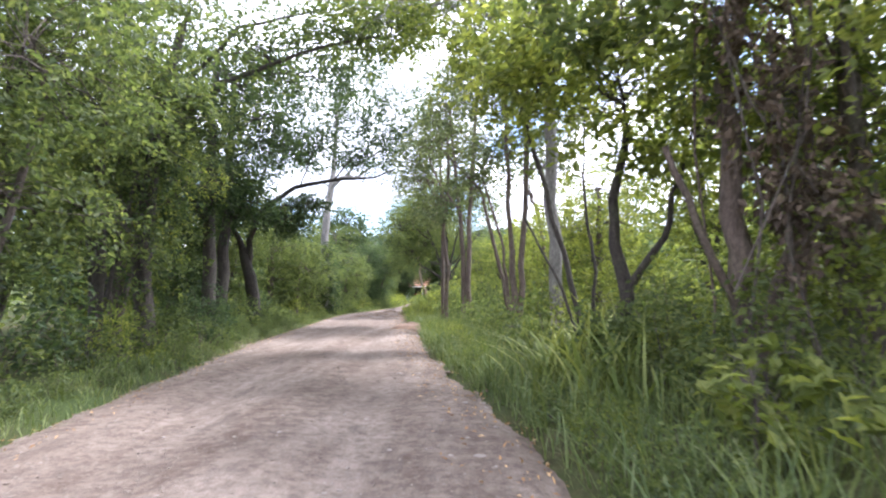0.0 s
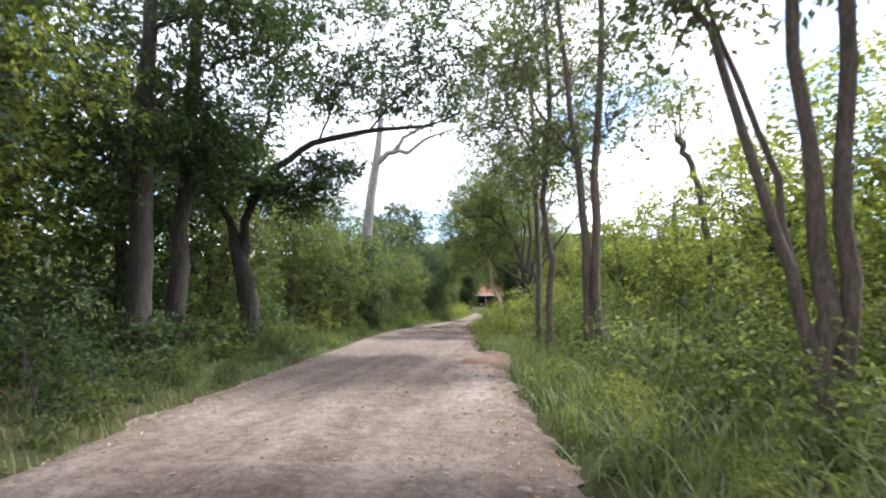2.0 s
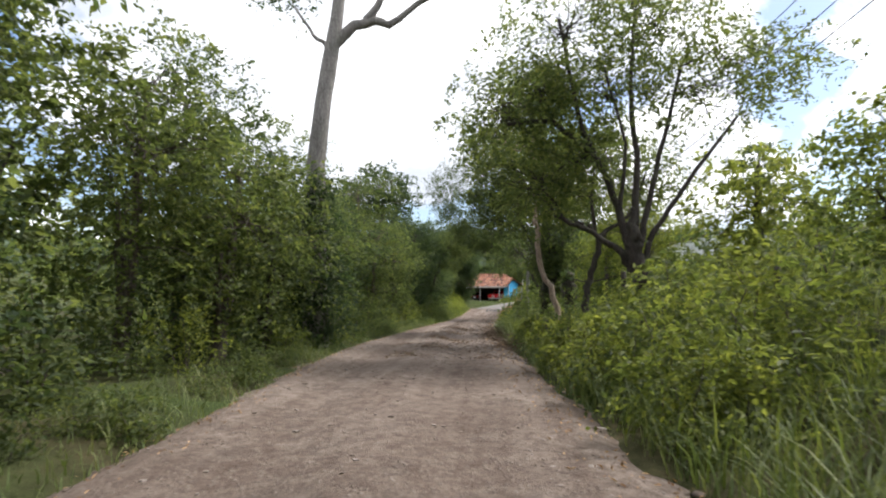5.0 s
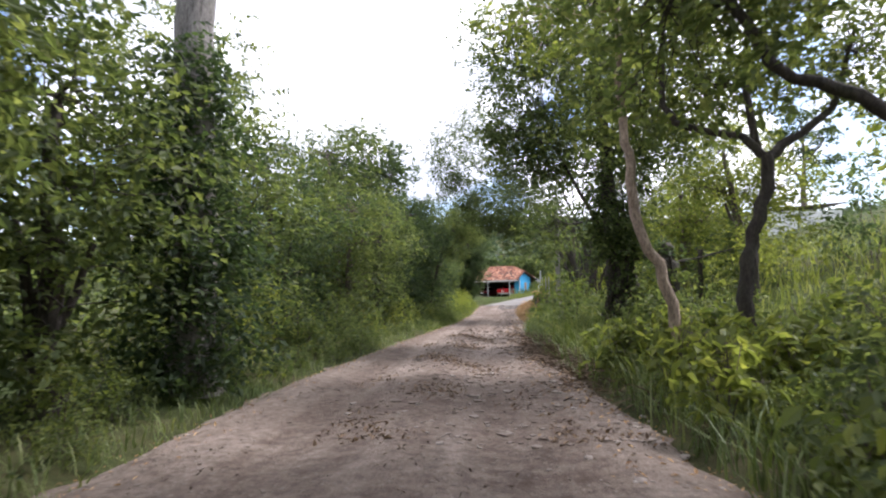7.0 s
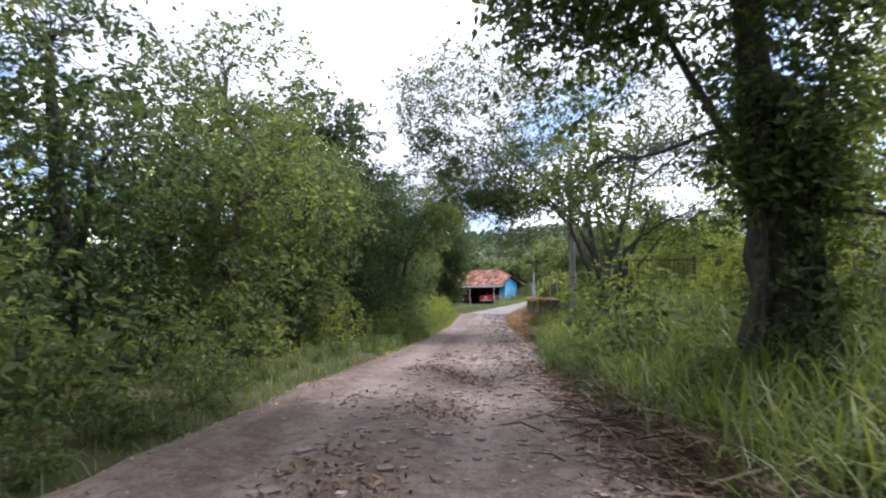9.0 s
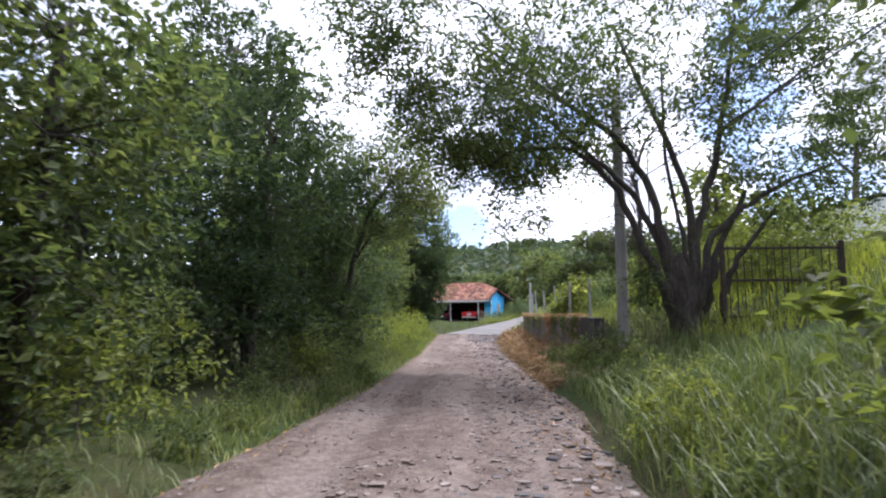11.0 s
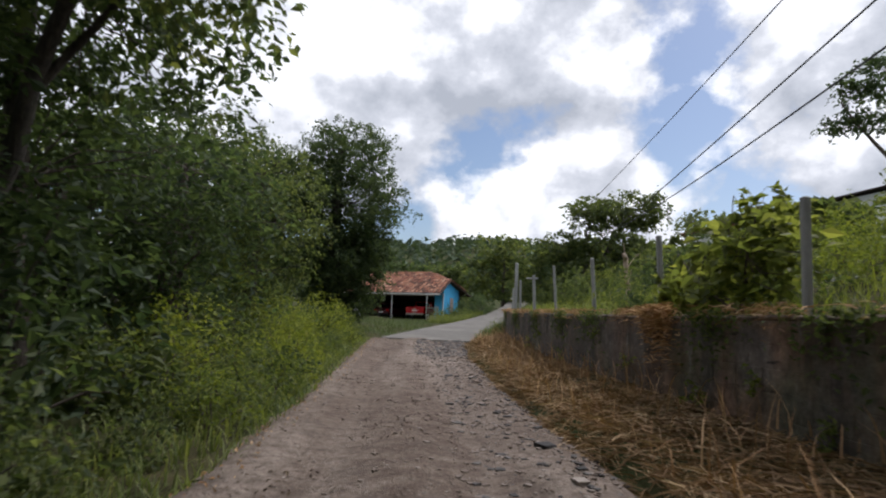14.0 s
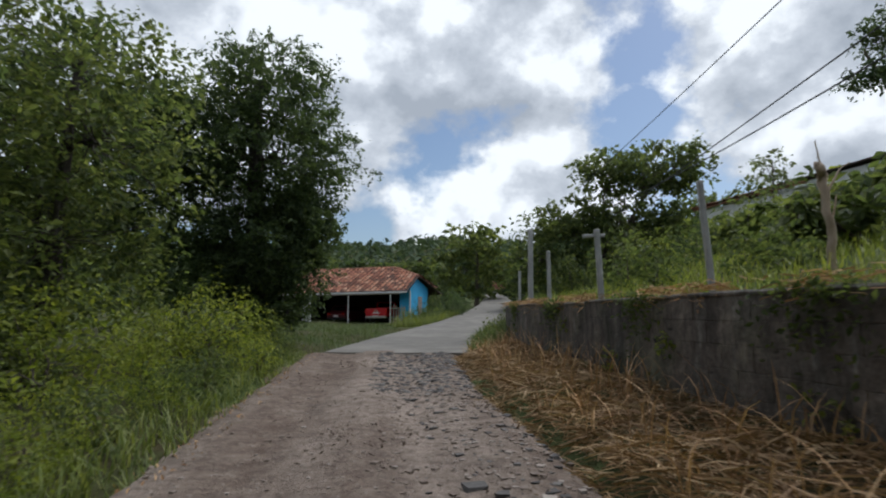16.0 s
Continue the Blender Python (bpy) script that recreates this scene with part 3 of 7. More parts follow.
def bush_kind(seed, leaves, height, radius, leaf, clumps, per, flat=0.8):
    """One bush at the origin, to be copied."""
    rng = np.random.default_rng(seed)
    root = tagged(new("bush"), "", "bush", "roadside bushes")
    tubes = Tubes()
    centres, lengths, heads = [], [], []
    for i in range(clumps):
        a = rng.uniform(0, 2 * np.pi)
        r = radius * rng.uniform(0, 1) ** 0.6
        z = height * rng.uniform(0.06, 1.0) * (1 - 0.45 * (r / radius) ** 2) * rng.uniform(0.85, 1.12)
        tip = np.array([r * np.cos(a), r * np.sin(a), z])
        if rng.random() < 0.15:
            foot = np.array([tip[0] * 0.25, tip[1] * 0.25, -0.1])
            tubes.add(curve_points(foot, tip, 5, 0.1, rng, 0.05), np.linspace(0.018, 0.005, 5), 4)
        n = rng.integers(int(per * 0.6), int(per * 1.5))
        off, h = sprays(np.zeros(n, int), 1, np.full(n, 0.24), rng, 4, flat)
        centres.append(tip + off)
        lengths.append(leaf * rng.uniform(0.55, 1.4, n))
        heads.append(h)
    part("stem", tubes.mesh("stem", BARK), BARK, root)
    C = np.concatenate(centres)
    keep = C[:, 2] > 0.02
    part("foliage", leaf_mesh("foliage", C[keep], np.concatenate(lengths)[keep], rng, leaves, heading=np.concatenate(heads)[keep]), leaves, root)
    return root


def blades(name, label, pts, heights, rng, mat, wide=0.012, lean=0.5, seg=3):
    """Grass: each blade a bent, tapering ribbon standing on the ground."""
    n = len(pts)
    a = rng.uniform(0, 2 * np.pi, n)
    d = np.stack([np.cos(a), np.sin(a), np.zeros(n)], 1)
    sd = np.stack([-np.sin(a), np.cos(a), np.zeros(n)], 1)
    ln = lean * rng.uniform(0.2, 1.3, n)
    w = wide * rng.uniform(0.6, 1.5, n)
    rings = []
    for k in range(seg):
        t = k / seg
        mid = pts + d * (heights * ln * t ** 1.8)[:, None] + np.array([0, 0, 1.0]) * (heights * (t - 0.35 * ln * t ** 2.4))[:, None]
        ww = (w * (1 - 0.55 * t))[:, None]
        rings += [mid - sd * ww, mid + sd * ww]
    tip = pts + d * (heights * ln)[:, None] + np.array([0, 0, 1.0]) * (heights * (1 - 0.35 * ln))[:, None]
    V = np.stack(rings + [tip], 1).reshape(-1, 3)
    c = 2 * seg + 1
    i = np.arange(n)[:, None] * c
    F = []
    for k in range(seg - 1):
        F += [i + [[2 * k, 2 * k + 1, 2 * k + 3]], i + [[2 * k, 2 * k + 3, 2 * k + 2]]]
    F.append(i + [[2 * seg - 2, 2 * seg - 1, 2 * seg]])
    return tagged(new(name, np_mesh(name, V, np.concatenate(F, 0), mat)), label, "grass", kind="stuff")


def on_ground(x, y, lift=-0.03):
    return np.stack([x, y, ground_height(x, y) + lift], 1)


# grey trunk and its neighbours on the bank, near the start
grow("tree", "tall grey-barked tree with a high sparse crown", (2.66, 15.3),
     [[(0, 0, 0, .16), (-.05, 0, 3, .14), (-.2, .1, 7, .13), (-.4, .3, 11, .09)]],
     [(-.5, .3, 11, 2.6, 2.6, 1.8, 2), (-2.4, 1, 8.6, 1.8, 2, 1.2, 1), (1.8, .5, 9.4, 2, 2, 1.4, 1), (-4.4, 3, 9.4, 1.9, 2.0, 1.1, 1.1), (-5.4, 8, 11.2, 2.0, 2.0, 1.2, 1)], clumps=420, leaf=.15, leaves=LEAF_LIGHT, bark=BARK_GREY, seed=11)
grow("tree", "slender dark tree leaning over the verge", (2.55, 13.3),
     [[(0.3, -.3, 0, .065), (-.05, 0, 1.9, .055), (-.7, .2, 4.4, .045), (-1.2, .3, 6.4, .03)], [(.25, -.2, .1, .04), (.5, -.1, 1.6, .035), (.3, .1, 3.4, .025), (.4, .2, 5.0, .015)], [(.2, -.3, .1, .035), (-.2, -.3, 1.4, .03), (-.9, -.2, 2.8, .02)]],
     [(-1.3, .3, 6.4, 1.5, 1.5, 1.1, 1), (-.6, -.8, 5.3, 1.2, 1.2, .8, .7)], clumps=90, leaves=LEAF_LIGHT, bark=BARK_DARK, seed=12)
grow("tree", "dark forked tree with dense low foliage", (3.2, 12.2),
     [[(0, 0, 0, .14), (.1, 0, 1.4, .12), (-.1, .1, 2.6, .09), (.2, 0, 4.2, .06)], [(.1, 0, 1.2, .08), (.7, -.2, 2.2, .06), (1.1, -.3, 3.6, .045)]],
     [(0, -.2, 5.0, 2.2, 2, 1.4, 2), (1.6, -.6, 4.2, 1.8, 1.8, 1.4, 1.4), (-1.2, -1, 5.8, 1.4, 1.6, 1.0, .8)], clumps=200, leaves=LEAF_LIGHT, bark=BARK_DARK, seed=13)
grow("tree", "tangled tree hung with brown vines", (4.2, 9.4),
     [[(0, 0, 0, .17), (-.2, 0, 2, .15), (-.2, .2, 4, .11), (.2, .1, 6, .07)], [(0, 0, .2, .10), (.8, .4, 2, .09), (1.1, .5, 4, .06)], [(0, 0, .3, .06), (-.7, -.3, 1.6, .05), (-1.2, -.2, 3.0, .04)]],
     [(0, 0, 5.4, 2.4, 2.2, 1.6, 2), (-1.5, .4, 5.6, 1.5, 1.5, 1.0, 1), (1.5, .2, 3.2, 1.5, 1.5, 1.5, 1.2)], clumps=190, leaves=LEAF_MID, bark=BARK_RED, seed=14,
     extra=[[(-.6, .2, 5, .02), (-.7, .1, 3, .02), (-.5, .1, 1, .02), (-.55, .1, 0, .02)], [(.3, -.4, 5, .025), (.5, -.5, 3, .02), (.2, -.6, .5, .02)], [(.9, -.2, 4.5, .02), (1.2, -.5, 2.5, .02), (1.0, -.5, 0.2, .02)]])
grow("tree", "clump of brown stems splitting near the ground", (2.0, 18.5),
     [[(0, 0, 0, .15), (-.05, 0, .9, .11), (-.12, 0, 3, .075), (-.2, .2, 6, .06), (-.2, .3, 9, .04)], [(.1, 0, .5, .09), (.25, 0, 2.4, .08), (.4, .1, 6, .07), (.5, .1, 9.5, .04)],
      [(-.1, 0, .6, .07), (-.5, .1, 2.4, .055), (-1.0, .2, 4.4, .04), (-2.0, .3, 5.4, .025)], [(-.1, .1, .6, .05), (-.3, .3, 2.6, .04), (-.9, .5, 4.8, .03)]],
     [(.3, .2, 9.5, 1.9, 1.9, 1.5, 1.4), (-.6, .3, 8.2, 1.6, 1.6, 1.1, 1), (-2.0, .4, 5.8, 1.1, 1.1, .6, .5), (.6, .2, 6.6, 1.6, 1.6, 1.3, .8), (-1.0, .2, 7.0, 1.3, 1.3, 1.0, .7),
      (-.6, .3, 5.3, .8, .8, .5, .4), (-1.2, .4, 4.6, .7, .7, .4, .35), (1.3, .2, 5.3, .8, .8, .5, .35), (.3, .3, 5.6, .9, .9, .5, .45), (1.9, .3, 6.2, .9, .9, .6, .35)], clumps=470, per=24, leaf=.125, leaves=LEAF_PALE, bark=BARK_RED, seed=15)
grow("tree", "thin pollarded tree with a tuft of shoots", (4.7, 30.6),
     [[(.1, .1, 0, .11), (.0, 0, 2.4, .095), (-.25, 0, 4.2, .09), (-.6, .05, 5.0, .10), (-.75, .05, 5.3, .13), (-.8, .05, 5.45, .05)], [(-.75, .05, 5.3, .035), (-.95, .05, 6.6, .02)], [(-.7, .05, 5.3, .035), (-.6, .1, 6.8, .02)], [(-.75, .05, 5.3, .03), (-1.3, .05, 6.3, .015)], [(-.7, .05, 5.3, .03), (-.2, .1, 6.4, .015)]],
     [(-.8, .1, 6.8, 1.1, 1.1, .6, 1), (-.2, .1, 6.2, .7, .7, .4, .4)], clumps=34, per=14, leaves=LEAF_PALE, bark=BARK_RED, seed=16)
grow("tree", "twin reddish trunks with a thin high crown", (0.76, 26.6),
     [[(.12, 0, 0, .12), (.13, 0, 3, .105), (.3, .1, 7, .085), (.5, .2, 11, .05)], [(-.12, 0, 0, .11), (-.1, 0, 2.6, .10), (-.28, .1, 5.2, .08), (-.7, .2, 9.5, .045)], [(-.3, .1, 5.0, .06), (-1.2, .3, 6.2, .04), (-1.6, .3, 7.4, .03)]],
     [(.5, .2, 11.0, 1.8, 1.8, 1.6, 1.2), (-.8, .2, 9.6, 1.7, 1.7, 1.3, 1.2), (-1.8, .3, 7.6, 1.1, 1.1, .8, .6), (.8, .4, 8.0, 1.0, 1.0, .6, .4), (.9, .2, 6.2, 1.3, 1.3, 1.0, .7), (-1.0, .2, 5.4, 1.0, 1.0, .8, .5)], clumps=360, per=22, leaf=.135, leaves=LEAF_PALE, bark=BARK_RED, seed=17)
grow("tree", "slim wavy trunk with a sparse crown", (-0.1, 28.9),
     [[(0, 0, 0, .105), (.05, 0, 2.4, .095), (-.15, 0, 4.4, .085), (.1, .1, 7, .08), (0, .1, 10, .05)], [(.0, 0, 5.2, .05), (-.8, .1, 6.6, .035), (-1.2, .2, 7.6, .025)]],
     [(0, .1, 10.2, 1.6, 1.6, 1.6, 1.2), (-1.3, .2, 8.0, 1.3, 1.3, 1.0, .8), (.8, .2, 8.2, 1.1, 1.1, .8, .6), (-.6, .1, 5.6, 1.1, 1.1, .9, .6), (.6, .1, 6.2, 1.0, 1.0, .8, .5)], clumps=290, per=22, leaf=.135, leaves=LEAF_PALE, bark=BARK_RED, seed=18)
grow("tree", "slim upright trunk with drooping foliage", (-0.3, 31.0),
     [[(0, 0, 0, .095), (0, 0, 3, .085), (-.1, .1, 6, .075), (-.15, .1, 9.5, .05)]],
     [(-.2, .1, 9.4, 1.6, 1.6, 1.4, 1.2), (-1.4, .3, 7.4, 1.5, 1.5, 1.1, 1), (.9, .1, 7.2, 1.0, 1.0, .9, .5), (-.7, .1, 5.4, 1.2, 1.2, .9, .7)], clumps=290, per=22, leaf=.135, leaves=LEAF_PALE, bark=BARK_RED, seed=19)
# pollarded tree with a massive head, and the dark one behind it
grow("tree", "old pollarded tree with a swollen dark trunk and many limbs", (-0.3, 41.7),
     [[(.12, 0, 0, .24), (.1, 0, .8, .21), (.06, 0, 1.5, .20), (-.02, 0, 2.0, .23), (-.08, 0, 2.5, .21), (-.1, 0, 2.9, .13), (-.1, 0, 3.4, .05)],
      [(-.08, 0, 2.1, .13), (-.32, .05, 3.0, .10), (-.6, .1, 4.0, .085), (-1.3, .2, 5.6, .065), (-1.8, .3, 8.4, .04)], [(-.1, 0, 2.5, .10), (.05, .1, 4.6, .075), (-.05, .2, 6.4, .055), (.1, .2, 8.5, .035)],
      [(0, 0, 2.2, .10), (.25, .05, 3.2, .08), (.5, .1, 4.2, .065), (1.2, .2, 7.0, .04)], [(.05, 0, 2.0, .09), (.5, 0, 3.0, .06), (1.2, .0, 4.0, .05), (2.4, -.1, 5.6, .03)], [(-.4, .05, 3.2, .06), (-.2, .1, 5.0, .045), (-.7, .1, 7.0, .03)],
      [(-.05, 0, 1.9, .11), (-.6, .05, 2.5, .08), (-1.1, .1, 2.85, .065), (-1.7, .2, 3.1, .05), (-2.3, .2, 4.2, .05)], [(-.9, .1, 4.6, .07), (-2.0, .2, 5.7, .06), (-3.2, .2, 5.6, .05)]],
     [(-1.6, .3, 8.2, 2.2, 2.2, 1.6, 1.4), (.2, .2, 8.6, 2.0, 2.0, 1.4, 1), (2.0, 0, 6.4, 1.9, 1.9, 1.2, .8), (-3.2, .3, 6.0, 1.5, 1.8, 1.2, 1.1), (-2.6, .6, 4.0, 1.4, 1.4, 1.0, .9), (.2, -.2, .9, .9, .9, .8, .4), (1.0, .2, 8.0, 1.6, 1.6, 1.2, .8), (3.2, 0, 7.2, 1.5, 1.5, 1.2, .7), (-1.6, .4, 4.6, 1.2, 1.3, .9, .9), (-.6, .4, 6.4, 1.7, 1.7, 1.2, 1.3), (-2.3, .4, 6.6, 1.2, 1.3, 1.0, 1.0)],
     clumps=840, per=28, leaf=.125, leaves=LEAF_MID, bark=BARK_DARK, seed=20)
grow("tree", "dark crooked tree forking at head height", (-0.85, 45.5),
     [[(-.2, 0, 0, .14), (-.14, 0, 1.2, .11), (.06, 0, 2.0, .10), (.24, 0, 2.75, .095), (.28, 0, 3.2, .09)], [(.28, 0, 3.15, .075), (.0, .1, 3.48, .07), (-.5, .2, 3.66, .06), (-.95, .2, 3.8, .055), (-1.15, .2, 4.1, .05), (-1.12, .2, 4.8, .05), (-1.05, .2, 6.0, .035)], [(.28, 0, 3.15, .08), (.8, .1, 3.5, .065), (1.4, .2, 3.95, .05), (1.8, .2, 5.2, .03)],
      [(.2, .1, 3.3, .06), (.1, .2, 4.4, .05), (.3, .3, 5.8, .03)]],
     [(-1.3, .3, 6.0, 1.6, 1.6, 1.2, 1.3), (.6, .3, 5.6, 1.7, 1.7, 1.2, 1.3), (2.0, .4, 4.9, 1.2, 1.4, .9, .7), (-1.6, 1.9, 4.6, 1.0, 1.0, .8, .7), (-.1, 1.4, 4.6, 1.1, 1.2, .7, .7)], clumps=470, per=26, leaf=.125, leaves=LEAF_MID, bark=BARK_DARK, seed=21)
grow("tree", "bare pale trunk leaning across the verge", (-1.35, 46.5),
     [[(-.22, 0, 0, .11), (-.45, 0, 1.15, .10), (-.85, 0, 2.2, .095), (-1.04, 0, 3.15, .09), (-1.1, .05, 3.9, .08), (-1.15, .1, 6.0, .06), (-1.2, .2, 8.0, .035)]],
     [(-1.2, 1.2, 8.2, 1.4, 1.4, 1.2, 1), (-2.2, 1.6, 6.8, 1.3, 1.3, 1.0, .8), (-.8, 1.4, 6.2, .8, .8, .7, .4)], clumps=120, per=24, leaf=.14, leaves=LEAF_LIGHT, bark=BARK_PALE, seed=22)
grow("tree", "vine-smothered tree with a thick ragged trunk", (-1.4, 52.8),
     [[(0, 0, 0, .42), (.02, 0, .9, .33), (.0, 0, 2.2, .30), (-.1, 0, 3.6, .20), (-.3, .1, 6.5, .13), (-.3, .2, 10, .07)], [(.45, -.1, 0, .13), (.36, -.1, 1.2, .11), (.2, -.1, 2.6, .09)], [(.7, .1, 0, .09), (.55, .1, 1.2, .08), (.2, 0, 2.8, .07)], [(-.3, -.2, 0, .10), (-.25, -.18, 1.4, .09), (-.1, -.1, 2.6, .07)], [(.1, -.2, 1.9, .05), (.7, -.3, 2.0, .042), (1.5, -.35, 1.86, .034), (2.3, -.4, 2.0, .026), (3.2, -.4, 2.25, .015)], [(.1, 0, 1.0, .08), (.4, -.2, 2.2, .06), (.5, -.3, 3.6, .04)], [(-.1, 0, 2.0, .08), (-.7, .1, 3.4, .06), (-1.6, .2, 5.2, .035)]],
     [(-.4, .1, 9.5, 2.2, 2.2, 2.0, 1.5), (-2.8, .4, 8.4, 1.6, 1.8, 1.4, 1.1), (-2.0, .3, 6.6, 1.9, 2.0, 1.8, 1.6), (1.4, .3, 7.0, 2.0, 2.0, 1.8, 1.3), (-.2, -.2, 4.6, 1.5, 1.5, 1.5, 1.3), (-2.4, .8, 4.6, 1.3, 1.4, 1.0, .8), (-1.5, 3.6, 3.3, .9, 1.6, 1.0, .8), (-.2, -.4, 3.0, .9, .8, .9, .9), (-.3, -.3, 6.6, 1.2, 1.2, 1.2, .9), (.9, -.1, 5.2, 1.4, 1.4, 1.2, 1.0), (-1.2, .1, 7.8, 1.5, 1.5, 1.2, .9), (-2.6, .6, 5.8, 1.3, 1.4, 1.0, 1.0), (-1.6, .3, 5.6, 1.2, 1.2, .9, .9), (.15, -.35, 2.4, .6, .4, .5, .7), (.2, -.3, 1.2, .5, .4, .8, .35)],
     clumps=1150, per=30, leaf=.13, leaves=LEAF_MID, bark=BARK_DARK, seed=23,
     extra=[[(.3, -.3, 3, .03), (.4, -.3, 1, .03), (.5, -.5, 0, .03)], [(-.2, -.3, 3.4, .025), (-.3, -.4, 1.5, .025), (-.5, -.5, 0, .02)], [(.1, -.4, 4, .02), (.2, -.5, 2, .02), (.0, -.5, 0, .02)]])
grow("tree", "big dark many-stemmed tree arching over the road", (-0.45, 67.1),
     [[(.15, 0, 0, .23), (.12, 0, .6, .19), (.05, 0, 1.2, .16), (0, 0, 1.6, .09)],
      [(-.05, 0, 0, .15), (-.35, 0, .9, .12), (-.72, .05, 1.56, .085), (-.84, .05, 2.03, .08), (-1.24, .1, 3.0, .07), (-1.73, .1, 3.63, .06), (-2.3, .15, 4.0, .05), (-3.49, .2, 3.97, .035), (-4.2, .2, 3.5, .02)],
      [(0, 0, .3, .13), (-.44, .1, 1.97, .08), (-.99, .1, 3.0, .07), (-1.56, .15, 3.6, .06), (-2.06, .15, 4.03, .05), (-2.89, .2, 4.84, .035), (-4.6, .2, 5.8, .02)],
      [(.05, 0, .4, .15), (-.15, 0, 1.4, .12), (-.35, 0, 2.14, .10), (-.66, .05, 3.27, .085), (-1.23, .1, 4.25, .07), (-2.4, .1, 5.05, .05), (-4.2, .1, 6.4, .03)],
      [(.25, 0, .2, .14), (.3, 0, 1.5, .11), (.27, 0, 2.5, .08), (.16, .05, 3.3, .07), (-.31, .1, 4.57, .06), (-.64, .1, 5.25, .05), (-1.2, .1, 6.8, .03)],
      [(.3, 0, .2, .13), (.38, 0, 2.1, .09), (.74, .05, 3.2, .08), (1.03, .1, 4.3, .065), (1.24, .1, 5.4, .05), (1.5, .1, 7.0, .03)],
      [(.35, 0, .5, .11), (.62, 0, 1.94, .08), (1.21, -.05, 2.46, .065), (1.79, -.1, 2.9, .055), (3.2, -.2, 3.5, .03)],
      [(.2, 0, 1.0, .06), (.0, -.1, 2.2, .045), (-.3, -.2, 3.8, .035), (-.3, -.2, 5.8, .02)],
      [(.5, .1, 0, .11), (.62, .1, .9, .10), (.8, .1, 1.6, .07), (1.5, .1, 3.0, .04)], [(.9, .2, 0, .09), (1.0, .2, .9, .08), (1.3, .1, 1.6, .06), (2.1, .1, 2.6, .04)],
      [(1.0, .1, 4.3, .04), (2.0, 0, 5.0, .035), (3.6, .1, 6.2, .02)], [(-2.4, .1, 5.05, .035), (-4.2, .2, 7.4, .025), (-6.2, 0, 8.1, .015)],
      [(-1.73, .1, 3.63, .012), (-2.2, 1.0, 4.6, .010), (-2.9, 2.1, 4.3, .007), (-3.6, 2.3, 3.9, .005)]],
     [(-4.6, .2, 6.0, 1.9, 2.0, 1.1, 1.6), (-2.4, .4, 7.2, 2.2, 2.2, 1.2, 1.5), (.2, .2, 7.8, 2.2, 2.2, 1.4, 1.1), (2.2, .2, 6.4, 2.0, 2.0, 1.4, 1), (3.6, -.3, 4.2, 1.6, 1.6, 1.0, .7), (-3.0, -1.6, 5.6, 1.7, 1.5, 1.0, 1.1), (-3.0, 2.4, 5.0, 1.1, .9, .5, .6), (-4.4, 1.8, 5.0, 1.3, 1.3, .6, .9), (-1.6, 2.0, 5.8, 1.0, 1.0, .6, .4),
      (-2.6, 0, 9.4, 2.2, 2.2, 1.5, .9), (.6, .2, 9.6, 2.0, 2.0, 1.3, .6), (-4.8, -.4, 7.6, 1.8, 1.8, 1.4, 1.1), (-1.4, -1.0, 5.4, 1.3, 1.3, 1.0, .7), (.6, -.6, 5.2, 1.2, 1.2, 1.0, .5), (2.4, -.4, 3.6, 1.0, 1.0, .7, .4), (-.75, -.2, 1.7, .35, .35, .6, .14), (-3.6, 2.3, 3.6, .22, .22, .55, .16), (-2.9, 2.1, 3.4, .22, .22, .6, .16), (-3.2, 2.2, 4.5, .8, .6, .4, .35), (-6.2, .2, 6.6, 1.2, 1.5, 1.0, .7), (-3.6, .6, 5.0, 1.5, 1.6, .7, 1.0), (-2.0, .8, 4.9, 1.2, 1.4, .6, .6), (-5.4, .8, 5.6, 1.3, 1.5, .8, .8), (-6.6, 0, 9.0, 1.5, 1.8, 1.3, 1.3), (-5.4, .2, 10.2, 1.6, 1.7, 1.1, 1.0), (-6.7, 0, 7.4, 1.0, 1.3, .8, .8), (3.4, .1, 8.0, 1.8, 1.8, 1.2, 1.2), (4.6, -.2, 6.0, 1.5, 1.5, 1.0, 1.0), (1.6, -.6, 6.6, 1.4, 1.4, 1.0, .9), (1.6, .2, 4.4, 1.0, 1.0, .6, .4), (5.6, 0, 7.2, 1.4, 1.5, 1.1, .8),
      (-4.7, 2.4, 5.3, .7, .7, .35, .25), (-3.9, 2.4, 5.3, .6, .7, .35, .25), (-3.2, 2.4, 5.3, .5, .6, .35, .25)],
     clumps=2000, per=31, leaf=.108, spread=.33, twigs=.5, leaves=LEAF_MID, bark=BARK_DARK, seed=25, drop=.8, limbs=.35)
grow("tree_stump", "dark dead trunk smothered in vines", (-0.95, 49.7), [[(0, 0, 0, .24), (.03, 0, .8, .22), (-.02, 0, 1.6, .21), (.02, .02, 2.05, .17), (.02, .02, 2.12, .04)], [(.12, -.15, 0, .05), (.1, -.2, 1.2, .04), (.0, -.2, 2.0, .03)]],
     [(0, -.1, .8, .32, .32, .6, 1), (0, -.1, 1.6, .34, .34, .5, 1.2), (0, 0, 2.1, .3, .3, .16, .5)], clumps=60, per=18, leaf=.08, spread=.12, leaves=LEAF_DARK, bark=BARK_DARK, seed=28, category="tree stump", group="", twigs=.2)
dr = np.random.default_rng(27)
strands = []
